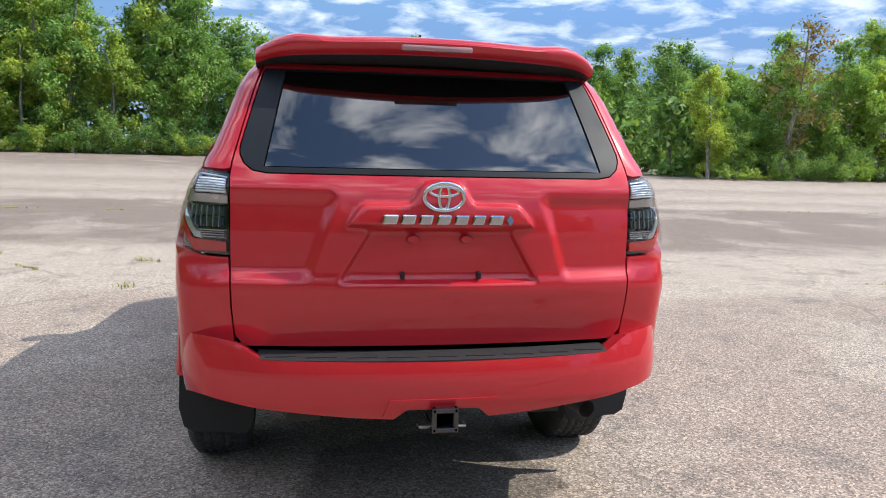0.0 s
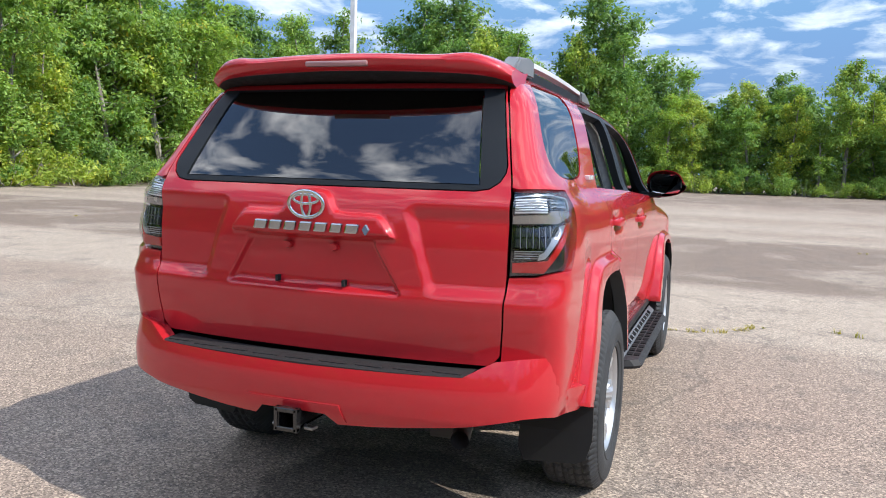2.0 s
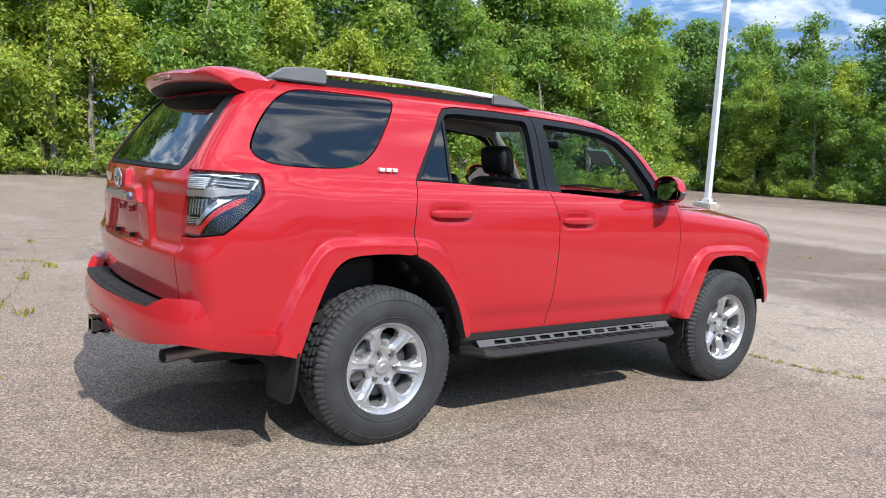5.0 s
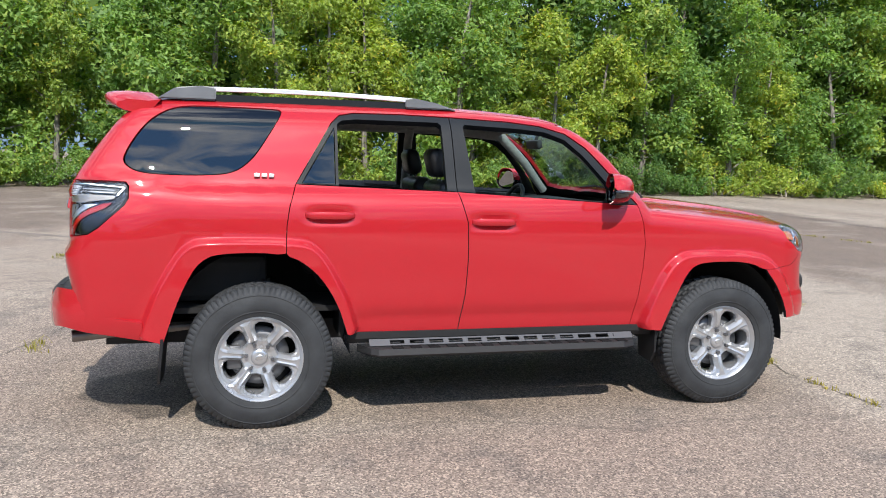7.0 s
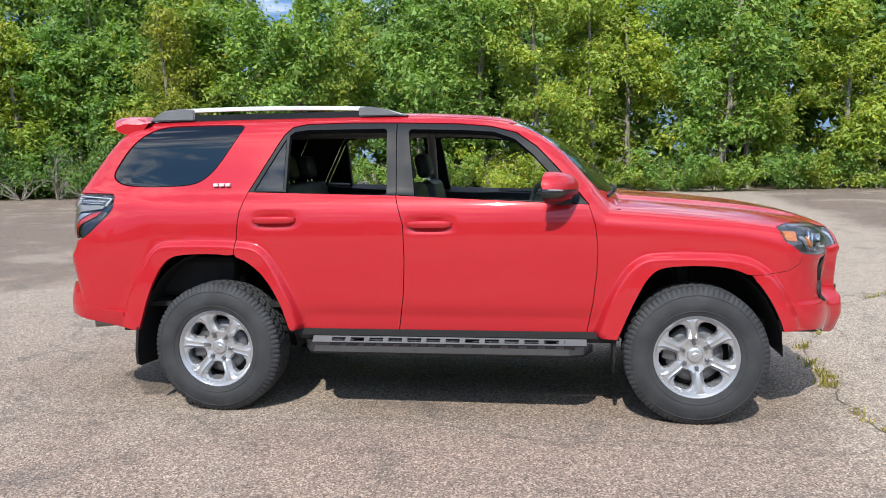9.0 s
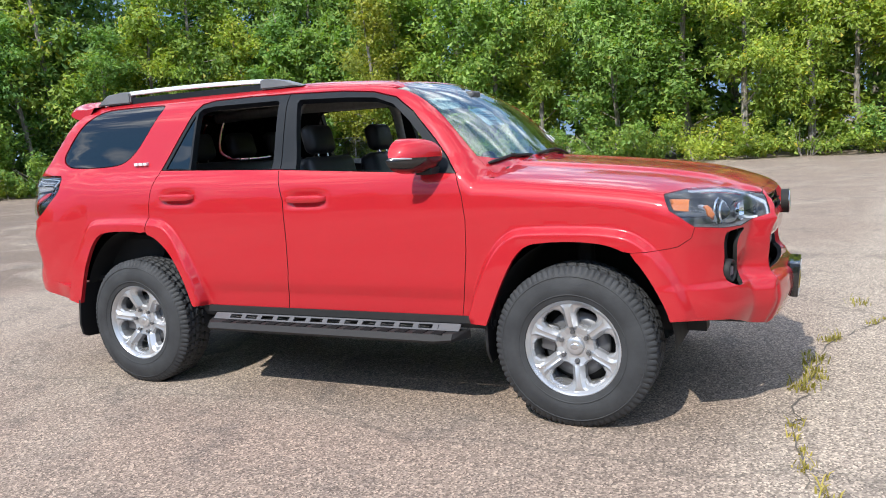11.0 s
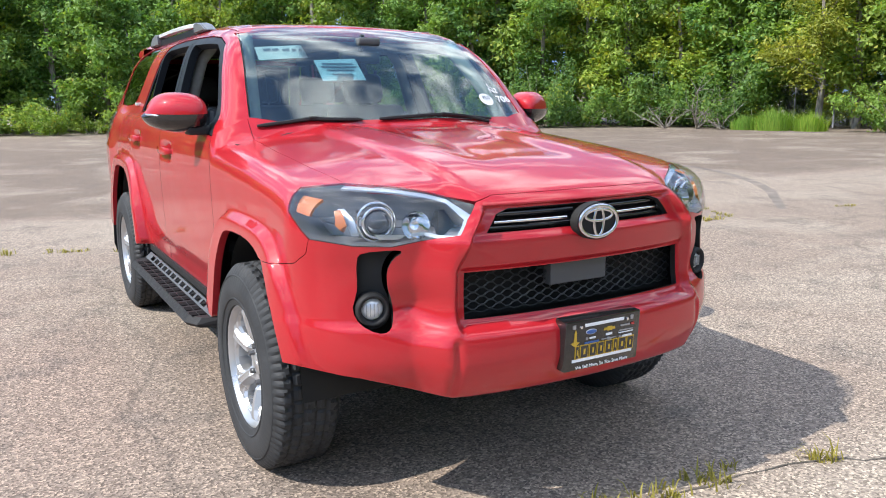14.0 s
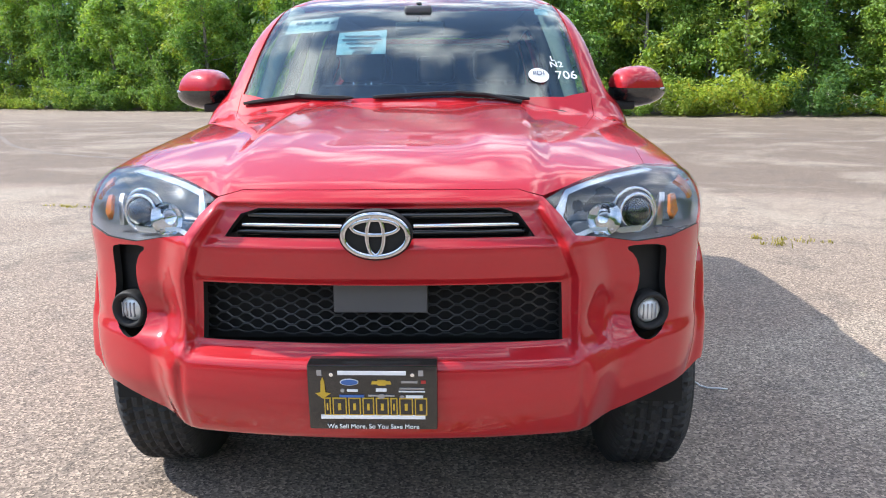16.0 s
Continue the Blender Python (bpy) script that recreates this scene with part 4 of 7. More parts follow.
def tyre_mesh():
    h = TYRE_W / 2
    prof = [(-h + 0.03, 0.226), (-h + 0.008, 0.235), (-h - 0.004, 0.275), (-h - 0.006, 0.30), (-h + 0.002, 0.335), (-h + 0.012, 0.362), (-h + 0.018, 0.372), (-h + 0.028, 0.384)]
    tread = np.linspace(-h + 0.036, h - 0.036, 17)
    prof = prof + [(t, TYRE_R - 0.006 * (abs(t) / h) ** 3) for t in tread] + [(-a, r) for a, r in prof[::-1]]
    seg = 240
    verts, faces = lathe(prof, seg)
    v = verts.reshape(seg, len(prof), 3)
    ang = np.arange(seg)
    for i, (a, r) in enumerate(prof):
        if r < 0.36:
            continue
        k = abs(a) / h
        if k > 0.72:  # shoulder lugs
            deep = np.where((ang + (2 if a > 0 else 0)) % 3 == 0, 0.008, 0.0)
        else:
            zig = (ang + np.round(6 * abs(a) / h).astype(int)) % 5
            groove = min(abs(abs(a) - 0.022), abs(abs(a) - 0.060)) < 0.007
            deep = np.where((zig == 0) | groove, 0.010, 0.0)
        f = (r - deep) / r
        v[:, i, 1] *= f
        v[:, i, 2] *= f
    return v.reshape(-1, 3), faces


def spoke_outline():
    """One spoke that meets its neighbours at the hub and along the rim: (degrees, radius, borders a window)."""
    left = [(-29.97, 0.050, 0), (-29.97, 0.097, 1), (-17.5, 0.103, 1), (-11.4, 0.160, 1), (-14.5, 0.186, 1), (-20.5, 0.1985, 1), (-29.97, 0.201, 1), (-29.97, 0.224, 0), (-15, 0.226, 0)]
    return left + [(0, 0.226, 0)] + [(-a, r, w) for a, r, w in left[::-1]]


def make_wheel(name, label):
    w = thing(name, label, "wheel")
    tyre = add_mesh("tyre", *tyre_mesh(), M_RUBBER, w, "black rubber all-terrain tyre", smooth=True)
    tyre.data.set_sharp_from_angle(angle=radians(28))
    # fine moulded rings on the sidewall
    for r, x in ((0.262, 0.0035), (0.348, -0.0035)):
        v, f = lathe([(TYRE_W / 2 + x - 0.004, r - 0.004), (TYRE_W / 2 + x + 0.0015, r), (TYRE_W / 2 + x - 0.006, r + 0.004)], 96)
        add_mesh("sidewall_ring", v, f, M_RUBBER, tyre)
    barrel = [(-0.12, 0.222), (-0.115, 0.236), (-0.10, 0.238), (-0.09, 0.222), (0.02, 0.205), (0.075, 0.213), (0.098, 0.222), (0.108, 0.236), (0.116, 0.236), (0.117, 0.229), (0.103, 0.214), (0.075, 0.206), (0.0, 0.198), (-0.1, 0.214)]
    v, f = lathe(barrel, 72)
    rim = add_mesh("rim", v, f, M_ALLOY, w, "silver six-spoke alloy rim")
    rim.data.set_sharp_from_angle(angle=radians(35))
    face = lambda r: 0.056 + 0.044 * max(0.0, r - 0.058) / 0.17  # noqa: E731
    for k in range(6):
        turn = radians(60 * k + 30)
        flat = [(r * math.cos(radians(a)), r * math.sin(radians(a)), border) for a, r, border in spoke_outline()]
        top, mid, low = [], [], []
        bmx = bmesh.new()
        for y, z, rim_side in flat:
            y2, z2 = y, z
            if rim_side:  # the top face stands back from the window with a chamfer
                cy, cz = 0.152 * math.cos(radians(30)), math.copysign(0.152 * math.sin(radians(30)), z)
                d = math.hypot(y - cy, z - cz)
                y2, z2 = y + (y - cy) / d * 0.009, z + (z - cz) / d * 0.009
                edge = math.tan(radians(29.97)) * y2
                z2 = max(-edge, min(edge, z2))
            spin = lambda yy, zz: (yy * math.cos(turn) - zz * math.sin(turn), yy * math.sin(turn) + zz * math.cos(turn))  # noqa: E731
            x = face(math.hypot(y2, z2))
            top.append(bmx.verts.new((x, *spin(y2, z2))))
            mid.append(bmx.verts.new((x - (0.011 if rim_side else 0.002), *spin(y, z))))
            low.append(bmx.verts.new((x - 0.050, *spin(y, z))))
        n = len(top)
        bmx.faces.new(top)
        for a, b in ((top, mid), (mid, low)):
            for i in range(n):
                bmx.faces.new((a[i], b[i], b[(i + 1) % n], a[(i + 1) % n]))
        bmesh.ops.recalc_face_normals(bmx, faces=bmx.faces[:])
        part("spoke", bmx, M_ALLOY, rim, smooth=20)
        # raised spoke with sloping flanks, spread towards the rim
        bmx = bmesh.new()
        secs = []
        for r, top_w, base_w, h in ((0.080, 0.010, 0.026, 0.002), (0.096, 0.0115, 0.0265, 0.016), (0.130, 0.0115, 0.0245, 0.018), (0.172, 0.0125, 0.0265, 0.016), (0.196, 0.016, 0.036, 0.012), (0.212, 0.030, 0.052, 0.006), (0.222, 0.046, 0.060, 0.0015)):
            row = [(-base_w, -0.001), (-top_w, h), (-top_w * 0.35, h - 0.0025), (top_w * 0.35, h - 0.0025), (top_w, h), (base_w, -0.001)]
            secs.append([bmx.verts.new((face(r) + dx, *spin(r, w))) for w, dx in row])
        for p0, p1 in zip(secs, secs[1:]):
            for i in range(5):
                bmx.faces.new((p0[i], p0[i + 1], p1[i + 1], p1[i]))
        part("spoke_ridge", bmx, M_ALLOY, rim, smooth=12)
    v, f = lathe([(0.02, 0.0001), (0.02, 0.088), (0.050, 0.088), (0.0585, 0.080), (0.060, 0.046), (0.069, 0.041), (0.073, 0.034), (0.0745, 0.026), (0.075, 0.0001)], 48)
    hub = add_mesh("hub_cap", v, f, M_ALLOY, rim, "round hub cap")
    hub.data.set_sharp_from_angle(angle=radians(30))
    v, f = lathe([(0.0765, 0.0001), (0.0770, 0.013), (0.0760, 0.021), (0.0745, 0.022)], 24)
    add_mesh("badge", v * (1, 1.0, 0.7), f, M_SILVER, rim)
    for k in range(6):
        a = radians(60 * k + 30)
        bmx = bmesh.new()
        bmesh.ops.create_cone(bmx, segments=6, radius1=0.0125, radius2=0.0105, depth=0.03, cap_ends=True, matrix=pose(0.066, 0.070 * math.cos(a), 0.070 * math.sin(a), 0, 90, 0))
        part("lug_nut", bmx, M_ALLOYDARK, rim)
    # brake behind the spokes
    v, f = lathe([(0.0, 0.06), (0.022, 0.06), (0.022, 0.158), (0.0, 0.16)], 48)
    add_mesh("brake_disc", v, f, M_ALLOYDARK, w, "worn grey brake disc")
    bmx = bmesh.new()
    box(bmx, -0.02, 0.045, -0.065, 0.065, 0.095, 0.172, 0.012)
    for vtx in bmx.verts:
        vtx.co = pose(0, 0, 0, 70, 0, 0) @ vtx.co
    part("brake_caliper", bmx, M_ALLOYDARK, w, smooth=30)
    v, f = lathe([(-0.09, 0.0001), (-0.09, 0.195), (-0.04, 0.2), (-0.005, 0.05), (-0.005, 0.0001)], 40)
    add_mesh("inner_drum", v, f, M_SHADOW, w)
    return w


wheel = make_wheel("wheel", "")
HALF_BASE = 1.394
spots = [(1, HALF_BASE, 0, 7), (1, -HALF_BASE, 0, 21), (-1, HALF_BASE, 180, 33), (-1, -HALF_BASE, 180, 50)]
wheels = [wheel] + [copy_thing(wheel, Matrix()) for _ in range(3)]
for w, (sx, y, turn, spin) in zip(wheels, spots):
    w.parent = car
    w.matrix_basis = pose(sx * HUB_X, y, TYRE_R - 0.006, 0, 0, turn) @ pose(0, 0, 0, spin, 0, 0)
    for key in ("category", "label"):
        if key in w:
            del w[key]


# ---- rear bumper ----
bumper_w = hermite([(0.40, 0.80), (0.50, 0.872), (0.56, 0.890), (0.62, 0.898), (0.70, 0.897), (0.80, 0.890)])
bumper_y = hermite([(0.40, -2.44), (0.50, -2.51), (0.56, -2.535), (0.64, -2.54), (0.70, -2.53), (0.80, -2.50)])


def bumper_field(p):
    x, y, z = np.abs(p[..., 0]), p[..., 1], p[..., 2]
    side = x - (bumper_w(z) + 0.03 * step(-2.15, -1.95, y) - 0.03 * step(-2.0, -2.5, y))
    rear = bumper_y(z) + 0.14 * x**2 + 0.20 * x**6 - y
    return smax(side, rear, 0.11)


B_SIDE, B_REAR, B_ROUND = Along("side", bumper_field), Along("rear", bumper_field), Around((0.0, -1.4, 0.62), 1.1, bumper_field)
b_side = lambda pts: B_SIDE.solid(dense(pts, 0.02, False))[0]  # noqa: E731
b_rear = lambda pts: B_REAR.solid(dense(pts, 0.02, False))[0]  # noqa: E731
bump_half = np.vstack([
    b_rear([(0.0, 0.698), (0.60, 0.703), (0.655, 0.735), (0.70, 0.757), (0.78, 0.765)]), b_side([(-2.34, 0.765), (-2.20, 0.752), (-2.165, 0.625), (-1.985, 0.60), (-1.965, 0.50)]),
    b_side([(-1.965, 0.50), (-2.10, 0.52), (-2.25, 0.545), (-2.33, 0.563)])[1:], b_rear([(0.79, 0.568), (0.72, 0.556), (0.62, 0.538), (0.30, 0.503), (0.165, 0.494), (0.125, 0.532), (0.0, 0.534)])[:-1],
])
bump_outline = np.vstack([bump_half, (bump_half * (-1, 1, 1))[::-1][:-1]])
rear_bumper = panel("rear_bumper", B_ROUND, bump_outline, M_PAINT, car, gap=0.02, thick=0.075, inset=0.0)
cover = [(-0.205, 0.508), (-0.185, 0.575), (0.185, 0.575), (0.205, 0.508), (0.17, 0.502), (0.13, 0.538), (-0.13, 0.538), (-0.17, 0.502)]
panel("hitch_cover", B_REAR, b_rear(cover + cover[:1])[:-1], M_PAINT, rear_bumper, gap=0.03, thick=0.012, proud=0.005)

# step pad on the bumper, with ribs
xs = np.linspace(-0.615, 0.615, 42)
rows = []
for k, (dy, z) in enumerate(((0.0, 0.690), (0.0, 0.7035), (0.012, 0.7065), (0.115, 0.7085), (0.122, 0.690))):
    rows.append([(x, -2.527 + 0.14 * x * x + 0.20 * abs(x) ** 6 + dy, z) for x in xs])
v = np.array(rows).reshape(-1, 3)
n = len(xs)
pad = add_mesh("step_pad", v, [(r * n + i, r * n + i + 1, (r + 1) * n + i + 1, (r + 1) * n + i) for r in range(4) for i in range(n - 1)], M_BLACK, rear_bumper, "dusty black step pad", smooth=False)
for k in range(9):
    bm = bmesh.new()
    x = -0.54 + 0.135 * k
    box(bm, x - 0.05, x + 0.05, -2.50 + 0.14 * x * x + 0.20 * abs(x) ** 6, -2.485 + 0.14 * x * x + 0.20 * abs(x) ** 6, 0.706, 0.7095)
    part("pad_rib", bm, M_BLACK, pad)
# shelf that carries the bumper under the tailgate
bm = bmesh.new()
box(bm, -0.66, 0.66, -2.43, -2.30, 0.64, 0.685)
part("bumper_shelf", bm, M_SHADOW, car)

# ---- tow hitch ----
hitch = bmesh.new()
for a, b in (((-0.034, -0.026), (0.405, 0.475)), ((0.026, 0.034), (0.405, 0.475))):
    box(hitch, a[0], a[1], -2.54, -2.15, b[0], b[1])
for z0, z1 in ((0.405, 0.413), (0.467, 0.475)):
    box(hitch, -0.034, 0.034, -2.54, -2.15, z0, z1)
for z0, z1 in ((0.398, 0.415), (0.465, 0.482)):
    box(hitch, -0.041, 0.041, -2.545, -2.52, z0, z1, 0.004)
for x in (-0.041, 0.030):
    box(hitch, x, x + 0.011, -2.545, -2.52, 0.398, 0.482)
box(hitch, -0.52, 0.52, -2.24, -2.17, 0.42, 0.48, 0.012)
for vtx in hitch.verts:
    if abs(vtx.co.x) < 0.05:
        vtx.co.x *= 1.1
        vtx.co.y -= 0.03
    vtx.co.z += 0.068
hitch_ob = part("tow_hitch", hitch, M_GLOSSBLACK, car, "black steel tow hitch receiver")
for s in (-1, 1):
    bm = bmesh.new()
    tube(bm, [(s * 0.03, -2.45, 0.51), (s * 0.07, -2.45, 0.53), (s * 0.09, -2.44, 0.57)], 0.012, 8)
    part("hitch_brace", bm, M_GLOSSBLACK, hitch_ob)
    bm = bmesh.new()
    tube(bm, [(s * 0.035, -2.50, 0.475), (s * 0.05, -2.525, 0.472), (s * 0.078, -2.525, 0.472), (s * 0.082, -2.50, 0.473)], 0.006, 6)
    part("chain_loop", bm, M_STEEL, hitch_ob)
bm = bmesh.new()
box(bm, -0.022, 0.022, -2.52, -2.46, 0.557, 0.588, 0.008)
part("hitch_plug", bm, M_STEEL, hitch_ob, "shiny steel socket above the receiver")

# ---- exhaust, flaps, chassis ----
bm = bmesh.new()
tube(bm, [(0.48, -1.55, 0.50), (0.50, -1.95, 0.48), (0.53, -2.20, 0.472), (0.572, -2.385, 0.462)], 0.033, 16, False)
tube(bm, [(0.570, -2.377, 0.463), (0.53, -2.20, 0.472)], 0.029, 16, False)
part("exhaust_pipe", bm, M_STEEL, car, "worn grey exhaust pipe", smooth=60)
for s in (-1, 1):
    bm = bmesh.new()
    out = [(0.66, 0.62), (0.94, 0.62), (0.945, 0.36), (0.925, 0.285), (0.89, 0.265), (0.68, 0.25), (0.655, 0.30)]
    prism(bm, [(s * a, b) for a, b in out], -1.888, -1.872, pose(0, 0, 0))
    for vtx in bm.verts:
        vtx.co.y += -0.05 * (vtx.co.z - 0.55) / 0.3 * -0.6
    part("rear_mud_flap", bm, M_FLAP, car, "black rubber mud flap")
    bm = bmesh.new()
    out = [(0.68, 0.52), (0.91, 0.52), (0.905, 0.34), (0.86, 0.27), (0.72, 0.28)]
    prism(bm, [(s * a, b) for a, b in out], 0.945, 0.958)
    part("front_mud_flap", bm, M_FLAP, car, "black rubber mud flap")

for yc, a, b in ((-1.405, 0.50, 0.585), (1.405, 0.455, 0.525)):
    for s in (-1, 1):
        vs, fs, m = [], [], 24
        for k in range(m + 1):
            t = math.pi * k / m
            for x in (0.36, 0.872):
                vs.append((s * x, yc + a * math.cos(t), 0.385 + b * max(0.0, math.sin(t))))
        c = len(vs)
        vs.append((s * 0.36, yc, 0.385))
        fs = [(2 * k, 2 * k + 1, 2 * k + 3, 2 * k + 2) for k in range(m)] + [(2 * k, 2 * k + 2, c) for k in range(m)]
        add_mesh("wheel_liner", vs, fs, M_SHADOW, car, "black wheel arch liner")

bm = bmesh.new()
for s in (-1, 1):
    box(bm, s * 0.40, s * 0.52, -2.22, 1.95, 0.40, 0.52)
for y in (-2.0, -1.0, -0.2, 0.6, 1.2, 1.8):
    box(bm, -0.42, 0.42, y - 0.05, y + 0.05, 0.41, 0.50)
box(bm, -0.40, 0.40, -1.0, 0.9, 0.38, 0.46, 0.03)
box(bm, -0.36, 0.30, -2.20, -1.62, 0.40, 0.60, 0.05)
part("chassis_frame", bm, M_DARKSTEEL, car, "dark ladder frame and tanks under the body")
bm = bmesh.new()
tube(bm, [(-0.72, -1.394, 0.39), (0.72, -1.394, 0.39)], 0.042, 12)
bmesh.ops.create_icosphere(bm, subdivisions=2, radius=0.13, matrix=Matrix.Translation((0.05, -1.394, 0.39)))
part("rear_axle", bm, M_DARKSTEEL, car, "dark rear axle with its differential", smooth=60)
for s in (-1, 1):
    bm = bmesh.new()
    tube(bm, [(s * 0.62, -1.30, 0.36), (s * 0.60, -1.36, 0.78)], 0.035, 10)
    tube(bm, [(s * 0.50, -1.0, 0.44), (s * 0.66, -1.36, 0.36)], 0.025, 8)
    part("rear_damper", bm, M_DARKSTEEL, car)
    bm = bmesh.new()
    tube(bm, [(s * 0.35, 1.40, 0.36), (s * 0.72, 1.394, 0.33)], [0.05, 0.03], 10)
    tube(bm, [(s * 0.55, 1.38, 0.35), (s * 0.50, 1.36, 0.85)], 0.045, 10)
    tube(bm, [(s * 0.40, 1.38, 0.62), (s * 0.70, 1.394, 0.60)], 0.02, 8)
    part("front_suspension", bm, M_DARKSTEEL, car)
bm = bmesh.new()
box(bm, -0.845, 0.845, -0.93, 0.98, 0.455, 0.485)
box(bm, -0.80, 0.80, -2.30, -0.93, 0.62, 0.65)
box(bm, -0.80, 0.80, -0.96, -0.93, 0.47, 0.64)
box(bm, -0.35, 0.35, -0.9, 0.98, 0.485, 0.66)
box(bm, -0.80, 0.80, 0.95, 0.99, 0.485, 1.20)
part("floor_pan", bm, M_SHADOW, car, "black cabin floor and bulkhead")
bm = bmesh.new()
box(bm, -0.345, 0.345, 1.0, 2.02, 0.42, 1.02, 0.04)
box(bm, -0.48, 0.48, 2.02, 2.09, 0.47, 1.03)
part("engine_block", bm, M_SHADOW, car, "black radiator and engine behind the grille")
bm = bmesh.new()
prism(bm, [(-0.45, 0.445), (0.45, 0.445), (0.40, 0.425), (-0.40, 0.425)], 1.62, 2.17)
box(bm, -0.44, 0.44, 1.95, 2.20, 0.45, 0.62)
part("skid_plate", bm, M_DARKSTEEL, car, "dark skid plate under the nose")

# ---- sills and running boards ----
for s in (-1, 1):
    bm = bmesh.new()
    out = [(s * 0.80, 0.43), (s * 0.842, 0.44), (s * 0.862, 0.468), (s * 0.862, 0.505), (s * 0.80, 0.505)]
    prism(bm, out, -0.92, 0.965)
    part("sill", bm, M_BLACK, car, "black lower sill")
    bm = bmesh.new()
    body = [(-0.86, 0.83), (-0.80, 0.955), (-0.76, 0.992), (0.70, 0.992), (0.78, 0.955), (0.835, 0.84)]
    lo = [bm.verts.new((s * x, y, 0.388)) for y, x in body]
    mid = [bm.verts.new((s * (x + (0.012 if x > 0.9 else 0)), y, 0.403)) for y, x in body]
    hi = [bm.verts.new((s * (x - (0.012 if x > 0.9 else 0)), y, 0.432)) for y, x in body]
    k = len(body)
    for a, b in ((lo, mid), (mid, hi)):
        for i in range(k):
            bm.faces.new((a[i], a[(i + 1) % k], b[(i + 1) % k], b[i]))
    bm.faces.new(lo)
    top = bm.faces.new(hi)
    board = part("running_board", bm, M_BLACK, car, "black ribbed running board")
    # slotted rail along the inner edge
    bm = bmesh.new()
    tilt = lambda u: (s * (0.905 - 0.035 * u), 0.432 + 0.030 * u)  # noqa: E731
    ys = [-0.70 + 1.36 * i / 12 for i in range(13)]

    def slab(y0, y1, u0, u1):
        p = []
        for t in (0.0, 0.006):
            for y, u in ((y0, u0), (y1, u0), (y1, u1), (y0, u1)):
                x, z = tilt(u)
                p.append(bm.verts.new((x + s * t * 0.7, y, z + t * 0.7)))
        for q in ((0, 1, 2, 3), (7, 6, 5, 4), (0, 4, 5, 1), (1, 5, 6, 2), (2, 6, 7, 3), (3, 7, 4, 0)):
            bm.faces.new([p[i] for i in q])

    slab(-0.80, 0.80, 0.78, 1.0)
    slab(-0.80, 0.80, 0.0, 0.22)
    slab(-0.80, -0.715, 0.22, 0.78)
    slab(0.68, 0.80, 0.22, 0.78)
    for y in ys:
        slab(y - 0.016, y + 0.016, 0.22, 0.78)
    part("slotted_rail", bm, M_POWDER, board, "grey slotted metal rail")
    for i in range(14):
        bm = bmesh.new()
        y = -0.68 + 0.104 * i
        for j in range(2):
            box(bm, min(s * (0.912 + 0.036 * j), s * (0.940 + 0.036 * j)), max(s * (0.912 + 0.036 * j), s * (0.940 + 0.036 * j)), y, y + 0.06, 0.431, 0.4365)
        part("tread_rib", bm, M_RIB, board)
    for y in (-0.55, 0.1, 0.6):
        bm = bmesh.new()
        box(bm, min(s * 0.50, s * 0.92), max(s * 0.50, s * 0.92), y - 0.03, y + 0.03, 0.392, 0.42)
        part("board_bracket", bm, M_DARKSTEEL, board)

# ---- roof spoiler ----
xs = np.linspace(-0.632, 0.632, 49)
rows = []
for x in xs:
    u = abs(x) / 0.632
    horn = 0.018 * math.exp(-(((abs(x) - 0.50) / 0.09) ** 2))
    drop = 0.026 * u**2 + 0.030 * u**10
    tip = -2.255 + 0.20 * x * x + 0.05 * u**10
    sec = [(-1.90, 1.772 - 0.02 * u), (-1.96, 1.797), (-2.08, 1.803), (tip + 0.045, 1.797), (tip + 0.012, 1.788), (tip, 1.772), (tip + 0.006, 1.752 + 0.012 * u**4), (tip + 0.035, 1.732 + 0.016 * u**4), (tip + 0.13, 1.712 + 0.012 * u**4), (-2.0, 1.700)]
    rows.append([(x, y, z + horn * (0 < i < 6) - drop * (i > 0)) for i, (y, z) in enumerate(sec)])
v = np.array(rows)
m = v.shape[1]
fs = [(a * m + i, (a + 1) * m + i, (a + 1) * m + i + 1, a * m + i + 1) for a in range(len(xs) - 1) for i in range(m - 1)]
fs += [tuple(range(m))[::-1], tuple((len(xs) - 1) * m + i for i in range(m))]
spoiler = add_mesh("roof_spoiler", v.reshape(-1, 3), fs, M_PAINT, car, "red roof spoiler over the tailgate", mats=[M_PAINT, M_BLACK], index=[int(i >= 7) for a in range(len(xs) - 1) for i in range(m - 1)] + [0, 0])
spoiler.data.set_sharp_from_angle(angle=radians(50))
bm = bmesh.new()
box(bm, -0.128, 0.128, -2.257, -2.21, 1.744, 1.766, 0.007)
part("high_brake_lamp", bm, plain("pale_red_lens", (0.36, 0.17, 0.17), 0.2, coat=0.8), spoiler, "pale clear high brake lamp", smooth=40)

